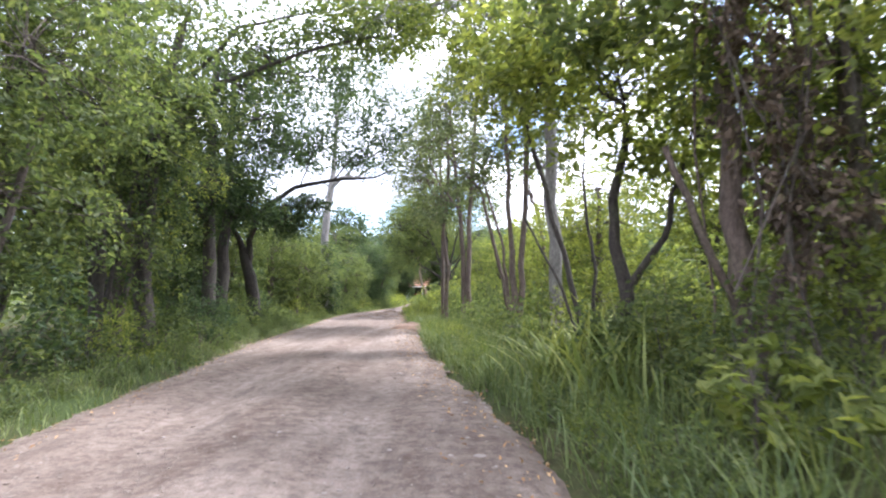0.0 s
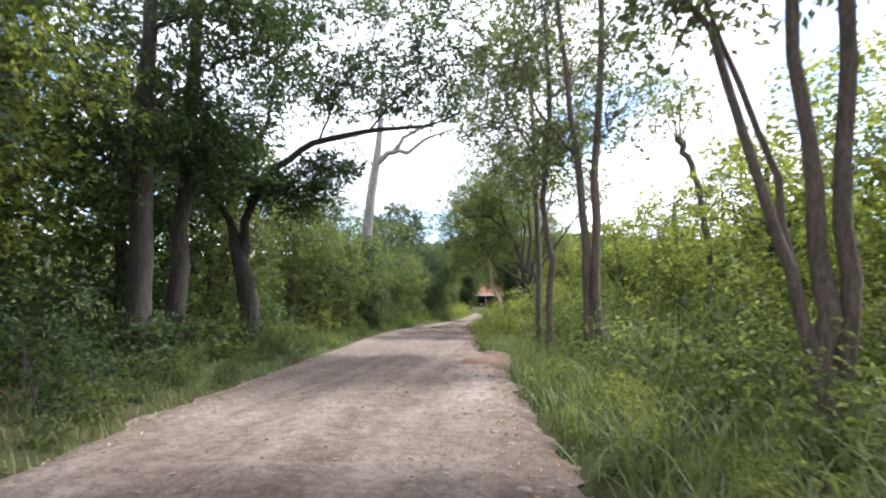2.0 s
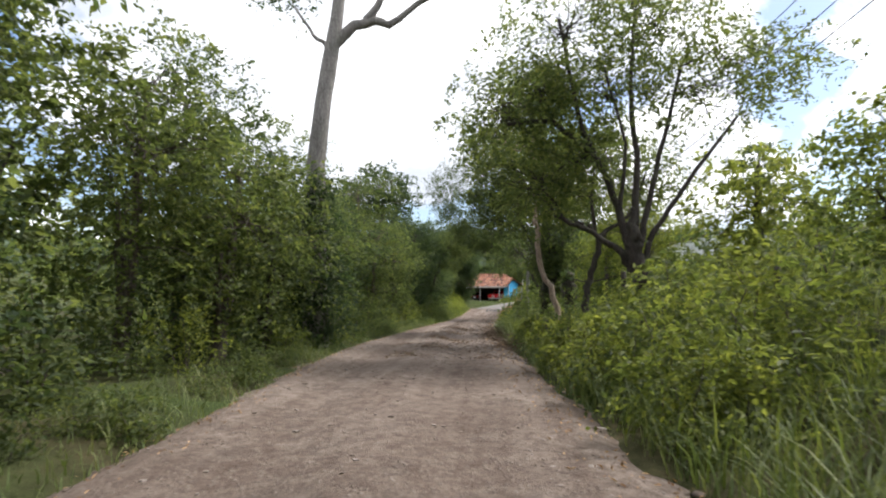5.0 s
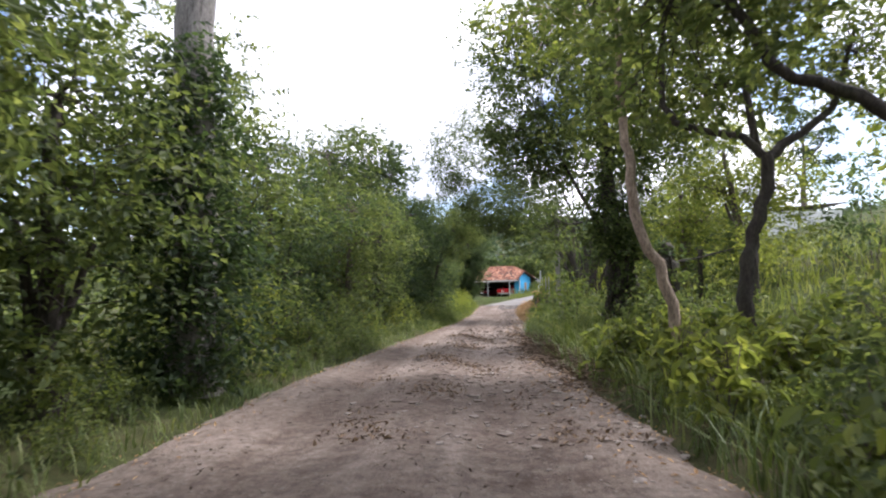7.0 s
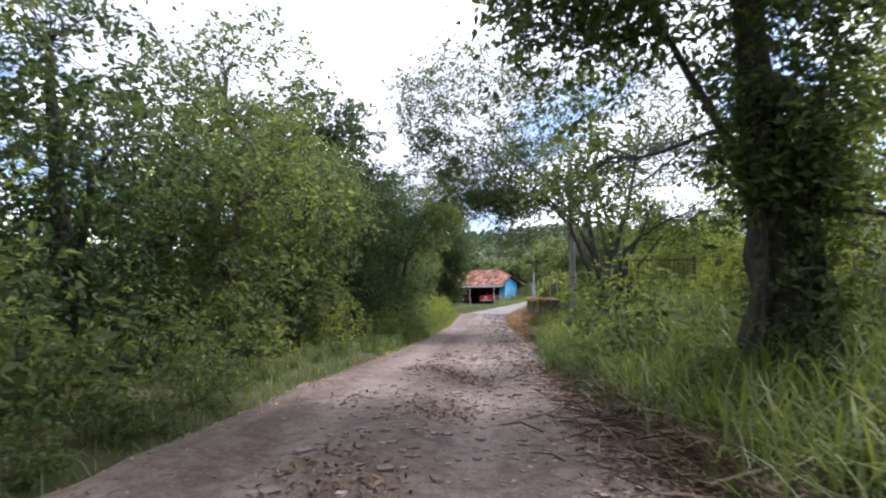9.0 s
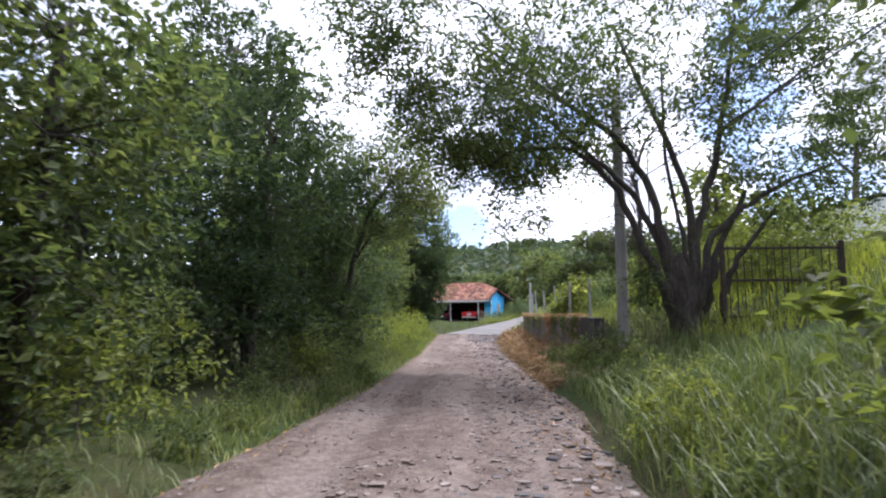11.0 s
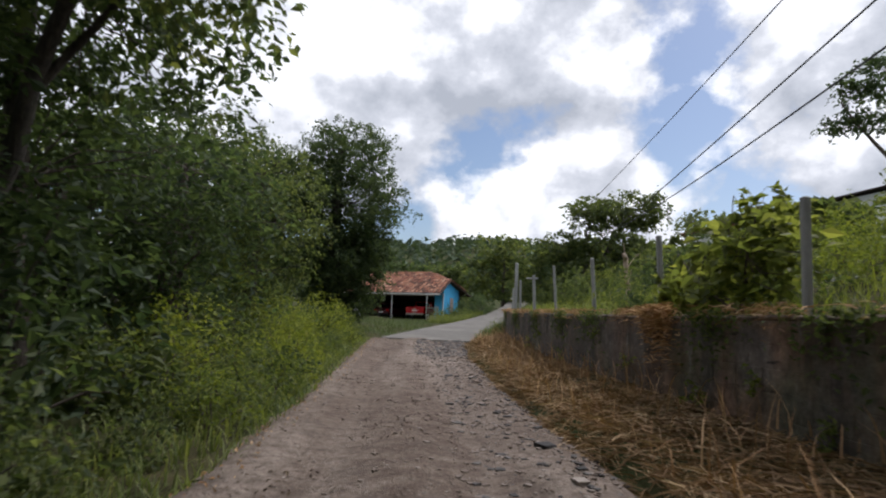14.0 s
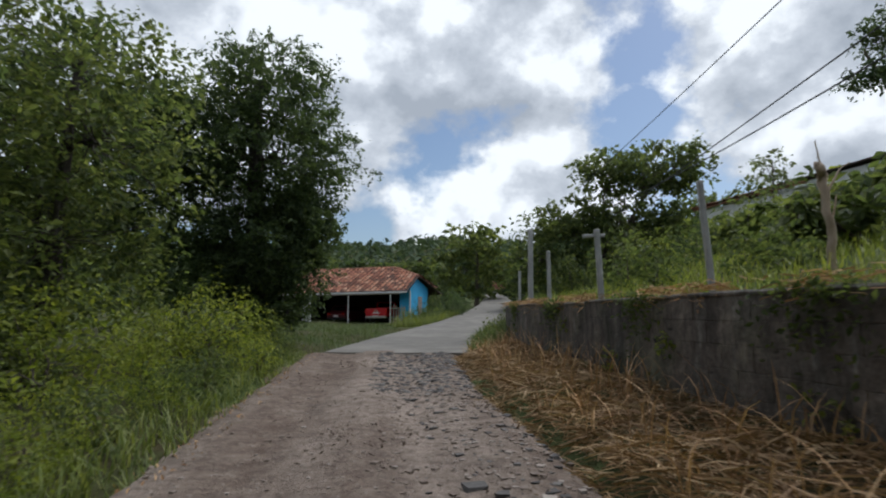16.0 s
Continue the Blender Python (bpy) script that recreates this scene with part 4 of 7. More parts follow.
for k in range(64):
    z0, out, rise = dr.uniform(1.2, 4.4), dr.uniform(.7, 2.6), dr.uniform(.3, 1.2)
    a = dr.uniform(2.2, 4.2)
    dx, dy, fall, curl, thick = math.cos(a), math.sin(a) * .5, dr.uniform(.4, 2.2), dr.uniform(-.25, .25), .013 if k % 4 == 0 else .006
    way = []
    for u in np.linspace(0, 1, 10):
        lift = rise * math.sin(math.pi * .8 * u) - fall * max(u - .45, 0) ** 1.5
        way.append((dx * out * (u - .18 * u ** 3) + curl * u * u * dy, dy * out * u + curl * u * u, z0 + lift + dr.normal(0, .012), thick * (1 - u) + .0028))
    strands.append(way)
grow("dead_shrub", "leafless tangle of drooping grey branches beside the wall", (-0.35, 70.1),
     [[(0, 0, 0, .065), (-.05, 0, 1.6, .055), (.05, .1, 2.8, .05), (-.1, .1, 3.6, .045), (.25, .1, 4.6, .035), (.9, .1, 5.3, .02)], [(0.1, 0, 0, .035), (.25, .1, 2.0, .028), (.3, .1, 4.4, .015)]] + strands,
     [(.2, 0, 1.2, .5, .5, .8, 1)], clumps=14, per=16, leaf=.1, bark=BARK, seed=26, category="shrub", group="")

grow("vine_tangle", "brown dead vines draped over a roadside tree", (4.0, 8.3),
     [[(0, 0, 0, .03), (.1, .1, 2.0, .025), (0, .2, 4.4, .02)], [(.3, -.2, 0, .02), (.0, .0, 1.8, .02), (.4, .1, 4.2, .015)], [(-.5, .1, 0, .02), (-.2, .1, 2.2, .018), (-.6, .2, 4.6, .012)], [(.6, .3, 5, .02), (.2, -.1, 3, .018), (-.7, -.2, 1.2, .012)], [(-.8, .2, 5, .015), (-.3, .1, 3.4, .015), (.7, -.3, 1.5, .01)]],
     [(0, .1, 3.4, .8, .7, 1.3, 1.2), (.4, 0, 2.0, .6, .6, .9, .8), (-.4, .2, 4.8, .7, .7, .7, .6)], clumps=70, per=22, leaf=.13, spread=.22, leaves=TWIG, bark=BARK, seed=71, category="vine", group="", twigs=.9, droop=.9)
for x, y, s in ((2.7, 6.6, 1.0), (3.4, 5.7, 1.1), (3.3, 7.6, .9)):
    grow("weed", "bright large-leaved weed at the road edge", (x, y), [[(0, 0, 0, .02), (.05, 0, .5 * s, .015), (0, 0, .9 * s, .008)], [(0, 0, .1, .015), (.3, .1, .6 * s, .01)]],
         [(0, 0, .7 * s, .55, .55, .35, 1), (.3, .1, .45 * s, .4, .4, .25, .6)], clumps=34, per=9, leaf=.17, spread=.14, leaves=LEAF_LIGHT, bark=BARK, seed=int(70 + y * 10), category="weed", group="large-leaved weeds", up=.75)
vr = random.Random(77)
for k in range(22):
    y = vr.uniform(38.5, 48.5)
    s = vr.uniform(.65, 1.05)
    grow("weed", "tall bright green weed with long drooping leaves", (float(right_edge(y)) + vr.uniform(.45, 2.2), y), [[(0, 0, 0, .014), (.04, 0, .5 * s, .011), (.02, .03, 1.0 * s, .006)], [(0, 0, .1, .011), (.25, .1, .7 * s, .006)], [(0, 0, .1, .011), (-.22, -.1, .75 * s, .006)]],
         [(0, 0, .8 * s, .32, .32, .3, 1), (.25, .1, .55 * s, .28, .28, .25, .7), (-.22, -.1, .55 * s, .28, .28, .25, .7)], clumps=30, per=8, leaf=.17, spread=.16, leaves=LEAF_LIGHT, bark=BARK, seed=700 + k, category="weed", group="large-leaved weeds", up=.6, droop=.5)
# left side
grow("tree", "dark forest tree reaching over the road", (-8.4, 18.0),
     [[(0, 0, 0, .27), (-.1, 0, 3, .23), (.1, .1, 6.4, .17), (.7, .3, 9.4, .10)], [(0, 0, 5.4, .11), (1.8, .4, 7.6, .08), (4.2, .8, 8.8, .055), (6.4, 1.2, 9.4, .03)], [(.2, 0, 6.6, .09), (2.2, .6, 9.4, .06), (4.6, 1.8, 10.6, .035)], [(0, 0, 4.2, .09), (-.9, -.2, 6.0, .06)]],
     [(.8, .3, 9.8, 2.2, 2.2, 1.4, 1.2), (2.8, .6, 8.8, 1.9, 1.9, .9, 1.1), (5.0, 1.0, 9.6, 1.9, 1.9, .9, 1.1), (6.8, 1.4, 9.8, 1.6, 1.7, .8, .8), (4.4, 1.8, 11.0, 2.0, 2.0, 1.0, .9), (-1.2, -.2, 6.8, 1.6, 1.6, 1.2, .8), (1.2, 0, 7.0, 1.3, 1.3, .8, .6), (7.8, 1.6, 11.0, 1.5, 1.6, .9, .6)], clumps=380, per=26, leaf=.15, leaves=LEAF_MID, bark=BARK_DARK, seed=30)
grow("tree", "stout dark trunk in the shade", (-9.15, 24.3),
     [[(0, 0, 0, .30), (-.1, 0, 3, .25), (-.2, .1, 7, .18), (-.1, .1, 11, .10)], [(-.15, 0, 4.0, .14), (-1.0, 0, 5.4, .11), (-2.0, .1, 6.6, .07)]],
     [(0, .2, 10.5, 2.6, 2.6, 1.8, 1.4), (1.6, .2, 8.4, 2, 2, 1.3, 1), (-2.2, .2, 7.4, 2, 2, 1.5, 1), (3.8, .3, 10.2, 2.1, 2.1, 1.1, 1.1), (5.6, .4, 11.4, 1.8, 1.8, 1.0, .8), (.2, -.3, 5.6, .9, .8, 1.6, .8), (.1, -.3, .7, .8, .7, .6, .4), (-1.4, -.2, 5.0, 1.3, 1.2, 1.0, .8)], clumps=560, leaf=.15, leaves=LEAF_DARK, bark=BARK_DARK, seed=31)
grow("tree", "straight dark trunk in the shade", (-9.55, 26.2),
     [[(0, 0, 0, .27), (.1, 0, 3, .23), (.25, .1, 7, .17), (.3, .1, 11, .09)]],
     [(.6, .2, 10.5, 2.6, 2.6, 1.7, 1.3), (1.9, .4, 8.0, 1.8, 1.8, 1.2, 1), (-1.2, .2, 9, 2, 2, 1.4, 1), (.4, -.3, 6.0, .9, .8, 1.6, .8), (.1, -.3, .7, .8, .7, .6, .4), (1.3, -.2, 5.2, 1.0, 1.0, .9, .6)], clumps=420, leaf=.15, leaves=LEAF_DARK, bark=BARK_DARK, seed=32)
grow("tree", "leaning forked tree with a long limb across the road", (-9.75, 30.9),
     [[(.1, 0, 0, .36), (-.02, 0, 1.6, .33), (-.5, .1, 3.2, .27), (-.8, .1, 4.2, .15), (-1.6, .1, 5.2, .10)], [(-.35, .1, 2.9, .17), (-.25, .1, 4.4, .15), (.5, .1, 6.0, .13), (1.95, .2, 6.95, .11), (3.85, .3, 7.3, .085), (5.8, .4, 7.4, .05), (7.0, .5, 7.9, .03)],
      [(-.1, .1, 5.0, .08), (.1, .1, 6.8, .07), (.6, .2, 8.8, .04)], [(2.2, .2, 7.0, .05), (2.6, .4, 8.4, .04), (3.4, .5, 9.6, .03)], [(3.9, .3, 7.3, .05), (4.6, .5, 8.3, .04), (5.6, .6, 9.2, .03)]],
     [(5.6, .7, 8.6, 1.8, 2.0, .9, 1), (3.2, .5, 9.0, 1.8, 1.9, 1.2, 1.2), (1.2, .3, 8.8, 1.9, 1.9, 1.3, 1.2), (-1.6, .2, 6.6, 2.0, 2.0, 1.6, 1.1), (1.5, .1, 5.2, 1.4, 1.2, .9, 1.2), (-.3, -.3, 5.6, 1.2, 1.2, 1.0, 1.0), (2.6, .2, 6.0, 1.2, 1.2, .7, .8), (-.6, -.5, 7.4, 1.6, 1.5, 1.2, 1.1), (4.2, -.6, 10.6, 2.3, 2.2, 1.1, 1.2), (1.4, -1.2, 11.0, 2.3, 2.2, 1.2, 1.1), (6.6, .8, 9.8, 1.7, 1.8, .9, .8), (7.6, .4, 11.2, 1.8, 1.8, 1.0, .8), (5.0, 0, 12.2, 2.3, 2.2, 1.0, 1.1)],
     clumps=1100, per=28, leaf=.145, leaves=LEAF_DARK, bark=BARK_DARK, seed=33)
grow("tree", "tall pale-grey tree with vines round its foot and a bare limb", (-9.4, 44.8),
     [[(.2, 0, 0, .33), (.15, 0, 3, .30), (.1, .1, 6.5, .27), (.45, .2, 9.6, .23), (.8, .3, 12.5, .15), (.7, .3, 15.5, .08)], [(.45, .2, 9.5, .20), (1.3, .2, 10.3, .17), (2.3, .3, 10.2, .13), (3.4, .3, 11.0, .09), (5.0, .3, 11.5, .04)],
      [(1.5, .2, 10.3, .13), (2.2, .3, 11.2, .10), (3.6, .4, 11.9, .07), (5.0, .4, 12.9, .03)], [(.4, .2, 9.4, .08), (-.2, .2, 9.9, .06), (-.8, .2, 10.8, .04)]],
     [(.8, .3, 15.2, 2.2, 2.2, 1.5, 1.0), (5.0, .4, 13.0, 1.6, 1.8, .9, .5), (-1.2, .2, 11.4, 1.2, 1.2, .8, .3), (.3, -.3, .9, 1.0, .9, .9, 1.6), (.25, -.3, 2.3, .95, .9, 1.0, 1.7), (.2, -.25, 3.6, .8, .8, .8, 1.2), (.15, -.2, 4.6, .55, .55, .6, .7)],
     clumps=360, per=34, leaf=.13, leaves=LEAF_DARK, bark=BARK_GREY, seed=34)
grow("tree", "vast vine-covered tree beside the house drive", (-8.55, 94.8),
     [[(0, 0, 0, .40), (.1, 0, 3, .33), (0, .1, 6, .22), (.1, .1, 8.5, .12)]],
     [(.2, 0, 8.2, 2.2, 2.4, 1.6, 1.5), (.6, -.2, 5.8, 2.7, 2.6, 2.0, 2.2), (-1.9, 0, 6.4, 2.0, 2.2, 1.8, 1.2), (.4, -.3, 3.2, 2.2, 2.2, 1.9, 1.8), (-1.8, 0, 3.0, 1.8, 2, 2, 1), (.4, -.4, 1.9, 1.5, 1.5, 1.7, 1.2), (1.5, -.2, 3.9, 1.3, 1.5, 1.2, .8), (-3.3, -.2, 5.0, 1.7, 1.8, 2.2, 1.2), (-3.2, 0, 7.2, 1.5, 1.6, 1.3, .8)],
     clumps=1900, per=50, leaf=.13, spread=.3, leaves=LEAF_DARK, bark=BARK_DARK, seed=35, twigs=.12)
grow("tree", "slender tree leaning out of the thicket over the road", (-9.0, 72.6),
     [[(0, 0, 0, .11), (.3, 0, 2.0, .09), (1.0, -.1, 4.4, .06), (2.0, -.3, 5.8, .035), (3.0, -.5, 6.3, .015)], [(.6, 0, 3.0, .05), (1.3, .2, 4.2, .03), (2.2, -.2, 4.9, .012)]],
     [(2.7, -.5, 5.5, .8, .8, .6, 1), (2.3, -.4, 4.8, .7, .8, .5, .9), (3.0, -.6, 5.0, .5, .7, .45, .6), (2.4, -.8, 6.6, 1.0, 1.0, .8, 1.1), (1.7, -.3, 4.0, .7, .9, .7, .9), (1.6, -.4, 5.8, .9, 1.0, .8, 1), (2.2, -1.6, 5.6, .8, .8, .6, .7)], clumps=300, per=24, leaf=.11, leaves=LEAF_MID, bark=BARK_DARK, seed=135, limbs=.5)
grow("tree", "round-crowned tree standing above the thicket", (-13.2, 74.6),
     [[(0, 0, 0, .28), (.1, 0, 5, .22), (.1, .1, 9.6, .12)], [(.1, 0, 6, .12), (1.5, .2, 8.8, .07)], [(.1, 0, 6.4, .12), (-1.6, .1, 9.2, .07)]],
     [(0, 0, 10.9, 2.6, 2.6, 1.7, 2), (1.6, -.2, 9.4, 1.9, 2.0, 1.6, 1.4), (-1.8, 0, 9.2, 2, 2, 1.6, 1.3), (.2, -.6, 8.2, 2.4, 2.2, 1.4, 1.3), (1.4, -.4, 6.8, 1.9, 2.0, 1.3, 1), (-3.0, 0, 10.0, 1.7, 1.8, 1.4, 1.1), (-3.2, -.2, 8.2, 1.8, 1.8, 1.4, .9)], clumps=540, per=32, leaf=.2, leaves=LEAF_DARK, bark=BARK, seed=36)

# broad-leaved trees that make the green walls: place, height, spread, tint
# tint 1 near y 67-75 puts the thicket's deep shade into the leaf colour
THICKET = [(-13.6, 24.5, 9.0, 3.2, 0), (-14.2, 32.0, 9.5, 3.2, 1), (-16.2, 27.5, 10.0, 3.4, 0), (-12.4, 33.6, 7.6, 2.6, 0), (-10.2, 40.4, 5.4, 2.1, 0), (-10.0, 42.8, 4.6, 1.9, 0), (-7.4, 10.8, 9.5, 3.0, 0), (-8.6, 16.2, 10.5, 3.2, 0), (-10.6, 20.6, 9.0, 2.8, 2), (7.4, 18.2, 6.0, 2.4, 2), (5.2, 22.2, 5.0, 2.3, 2), (5.6, 28.0, 4.8, 2.4, 2), (4.6, 33.5, 4.6, 2.2, 2), (3.6, 37.5, 3.8, 1.9, 2), (5.6, 9.0, 9.5, 2.8, 2), (-10.4, 47.6, 5.2, 2.0, 0), (-10.2, 57.0, 5.6, 2.2, 0), (-9.9, 60.6, 5.4, 1.9, 0), (-9.6, 78.0, 4.4, 1.9, 1), (-9.9, 85.6, 6.4, 2.1, 0),
           (-8.6, 8.5, 7.5, 2.6, 0), (-8.9, 13.2, 10.0, 2.8, 0), (-9.4, 18.5, 11.2, 2.8, 1), (-12.5, 21, 10, 3.2, 0), (-13, 29, 9.5, 3.2, 1), (-13.4, 36, 9.5, 3.0, 0), (-11.4, 38.6, 7.4, 2.4, 0),
           (-12.6, 43.0, 8.4, 2.8, 1), (-12.8, 50.5, 9.0, 3.0, 0), (-11.6, 54.5, 6.6, 2.4, 1), (-12.0, 59.5, 8.8, 2.6, 0), (-11.2, 63.5, 6.0, 2.4, 1), (-11.6, 69.0, 7.4, 2.6, 1), (-10.0, 72.2, 7.6, 2.3, 1), (-9.5, 74.4, 7.8, 2.2, 1),
           (-9.9, 67.6, 6.8, 2.2, 1), (-11.2, 77.6, 5.0, 2.4, 1), (-12.6, 83.0, 6.8, 2.9, 1), (-13.0, 89.0, 8.8, 3.0, 1), (-15.0, 95.0, 10.6, 3.4, 0), (-8.2, 3.5, 8.0, 2.8, 1),
           (6.0, 5.0, 8.0, 2.8, 2), (7.0, 12.0, 7.0, 2.6, 0), (5.0, 47.5, 5.0, 2.2, 2), (3.0, 55.0, 5.2, 2.0, 2), (3.8, 62.0, 4.4, 2.2, 2), (3.0, 72.0, 3.6, 1.8, 2), (3.8, 75.0, 2.6, 1.5, 0), (2.0, 58.0, 4.2, 2.0, 2)]
for k, (tx, ty, th, ts, tint) in enumerate(THICKET):
    rr = random.Random(900 + k)
    lx, ly = rr.uniform(-.5, .5), rr.uniform(-.5, .5)
    near = float(left_edge(ty)) - tx < 5.4 if tx < 0 else ty < 60 and tx - float(right_edge(ty)) < 8
    mat = (LEAF_MID, LEAF_DARK, LEAF_LIGHT)[tint]
    grow("tree", ("leafy green tree in a dense thicket", "dark green tree in a dense thicket", "yellow-green tree in a dense thicket")[tint], (tx, ty),
         [[(0, 0, 0, .16), (lx * .5, ly * .5, th * .35, .13), (lx, ly, th * .8, .06)], [(0, 0, .4, .09), (-lx * 1.6, ly, th * .5, .05)], [(0, 0, .5, .07), (lx * 2, -ly * 2, th * .45, .04)]],
         [(lx, ly, th * .82, ts * .85, ts * .85, th * .18, 1.3), (ts * .35, -.3, th * .58, ts * .8, ts * .8, th * .18, 1.3), (-ts * .4, .3, th * .55, ts * .8, ts * .8, th * .2, 1), (.2, -.4, th * .32, ts * .75, ts * .75, th * .2, 1.2)],
         clumps=int((44 if near else 28) * th), per=36 if near else 28, leaf=.13 if near else .2, leaves=mat, bark=BARK_DARK if k % 2 else BARK, seed=100 + k, twigs=.3, group="thicket trees")

# yard trees and far trees
grow("tree", "bushy green tree behind the fence posts", (3.8, 97.0), [[(0, 0, 0, .18), (.1, 0, 1.6, .15), (.3, .1, 4.6, .08)], [(0, 0, .4, .11), (1.2, .1, 3.6, .07), (1.9, .1, 4.8, .04)]],
     [(-.4, 0, 2.6, 2.3, 2.2, 1.6, 1.9), (2.0, 0, 5.8, 1.8, 1.8, 1.0, 1.3), (-2.2, 0, 2.4, 1.7, 1.7, 1.6, 1.4), (.4, .2, 6.1, 1.3, 1.4, .9, .8), (1.4, 0, 3.8, 1.8, 1.7, 1.1, 1.1), (3.2, 0, 6.1, 1.4, 1.4, .9, .8), (2.8, 0, 3.4, 1.3, 1.3, 1.2, .8), (-.8, 0, 4.0, 1.5, 1.5, .9, .8)], clumps=620, per=30, leaf=.2, leaves=LEAF_MID, bark=BARK, seed=41, group="yard trees")
grow("tree", "tall dark tree with layered foliage beyond the long building", (31.5, 109.0), [[(0, 0, 0, .4), (0, 0, 6, .3), (.4, 0, 11, .2), (.2, 0, 14.5, .1)], [(.2, 0, 8, .16), (-2.8, 0, 11, .09), (-3.8, 0, 12.5, .05)], [(.4, 0, 10, .14), (2.8, .2, 12.8, .07)]],
     [(0, 0, 15.6, 2.4, 2.4, .9, 1), (-2.4, 0, 13.6, 2.2, 2.2, .8, 1), (2.2, .2, 13.4, 2.2, 2.2, .8, .9), (-3.2, 0, 10.8, 2.2, 2.2, .8, 1), (.4, 0, 11.6, 2.0, 2.0, .7, .7), (2.6, 0, 10.4, 2, 2, .8, .7)], clumps=210, per=26, leaf=.32, spread=.5, leaves=LEAF_DARK, bark=BARK, seed=42, group="yard trees")
FAR = [(12.6, 95.5, 2.3, 1.8, 2), (12.2, 101.0, 4.2, 2.2, 0), (11.2, 105.0, 4.6, 2.2, 2), (13.2, 92.0, 2.0, 1.7, 0), (13.6, 98.4, 3.2, 1.6, 1), (5.5, 131, 8, 4.0, 0), (12, 122, 6.5, 3.4, 1), (1, 138, 6, 3.6, 0), (18, 128, 7, 3.8, 0), (-5, 142, 6.5, 3.8, 1), (-13, 138, 7, 4, 0), (-20, 128, 8, 4, 1), (-22, 112, 8, 4, 0), (24, 116, 6, 3.6, 1), (10, 108, 5.0, 2.4, 2), (14, 112, 5, 2.8, 0),
       (30, 134, 8, 4.2, 0), (-2, 150, 7, 4.2, 0), (9, 150, 8, 4.2, 1), (-12, 152, 8, 4.4, 0), (20, 148, 8, 4.4, 0), (7.5, 117, 4.5, 2.2, 1), (5.8, 103.5, 3.6, 1.8, 0)]
for k, (tx, ty, th, ts, tint) in enumerate(FAR):
    grow("tree", ("spreading green tree beyond the house", "dark green tree beyond the house", "light green tree beyond the house")[tint], (tx, ty),
         [[(0, 0, 0, .2), (.2, 0, th * .5, .13), (.1, .2, th * .8, .06)]],
         [(0, 0, th * .8, ts * .8, ts * .8, th * .17, 1.3), (ts * .5, 0, th * .55, ts * .65, ts * .65, th * .2, 1), (-ts * .5, 0, th * .5, ts * .65, ts * .65, th * .22, 1), (0, -.5, th * .3, ts * .7, ts * .7, th * .2, .8)],
         clumps=150, per=15, leaf=.6, spread=.6, leaves=(LEAF_MID, LEAF_DARK, LEAF_LIGHT)[tint], bark=BARK, seed=300 + k, twigs=.15, group="far trees")

grow("shrub", "big-leaved green shrub leaning over the wall", (-1.4, 74.1), [[(0, 0, 0, .03), (.05, 0, .5, .022), (-.1, .1, 1.2, .012)], [(0, 0, .1, .025), (.4, .5, .6, .015), (.5, .7, 1.0, .01)], [(0, 0, .1, .025), (-.3, -.6, .6, .015), (-.3, -.8, 1.1, .01)], [(0, 0, .1, .02), (-.2, .6, .5, .015), (-.3, .9, .9, .01)]],
     [(0, 0, .9, .5, .6, .45, 1.4), (.2, .8, .7, .5, .6, .45, 1.1), (-.25, -.7, .75, .4, .6, .45, 1.1), (-.3, .2, .35, .35, 1.1, .3, 1.2), (.2, -.2, 1.35, .35, .4, .25, .6), (0, 1.3, .5, .4, .4, .3, .6)], clumps=120, per=14, leaf=.175, spread=.16, leaves=LEAF_LIGHT, bark=BARK, seed=61, category="shrub", group="yard shrubs", up=.65)
grow("shrub", "dark leafy shrub crowding the start of the wall", (0.55, 70.8), [[(0, 0, 0, .05), (.05, 0, .8, .04), (-.1, .1, 1.8, .02)], [(0, 0, .1, .04), (.5, .2, 1.4, .02)]],
     [(0, 0, .9, .6, .6, .5, 1), (.3, .1, 1.5, .7, .7, .5, 1), (-.1, -.2, 1.9, .5, .5, .4, .7)], clumps=110, per=24, leaf=.1, leaves=LEAF_DARK, bark=BARK_DARK, seed=136, category="shrub", group="")
grow("shrub", "broad-leaved shrub on the yard bank", (3.0, 84.4), [[(0, 0, 0, .05), (0, 0, .4, .04), (.2, .1, .8, .02)], [(0, 0, .1, .04), (-.6, .1, .6, .02)]],
     [(0, 0, .7, 1.1, 1.0, .45, 1.4), (-.9, .2, .5, .7, .7, .4, .8), (.9, .5, .5, .8, .8, .4, .9)], clumps=80, per=16, leaf=.24, spread=.25, leaves=LEAF_MID, bark=BARK, seed=62, category="shrub", group="yard shrubs", up=.65)
grow("tree_stump", "pale broken dead trunk with torn bark", (0.3, 81.9), [[(.02, 0, 0, .05), (0, 0, .4, .05), (-.02, 0, .8, .047), (-.05, .01, 1.15, .06), (-.06, .02, 1.24, .055), (-.06, .02, 1.27, .01)], [(-.05, 0, 1.2, .014), (-.08, .02, 1.55, .006)], [(.0, 0, .9, .02), (.22, .03, 1.22, .012), (.36, .03, 1.3, .006)], [(.02, 0, .5, .018), (.1, -.02, .9, .008)]],
     [], bark=PALE_WOOD, seed=63, category="tree stump", group="")
grow("tree", "small feathery pale-green tree above the roof", (6.8, 91.3), [[(0, 0, 0, .05), (0, 0, 1.3, .035), (.05, 0, 2.6, .015)]],
     [(0, 0, 2.4, .6, .6, .5, 1), (.2, 0, 1.9, .7, .6, .25, .6)], clumps=26, per=14, leaf=.16, spread=.2, leaves=LEAF_PALE, bark=BARK, seed=64, group="yard trees")
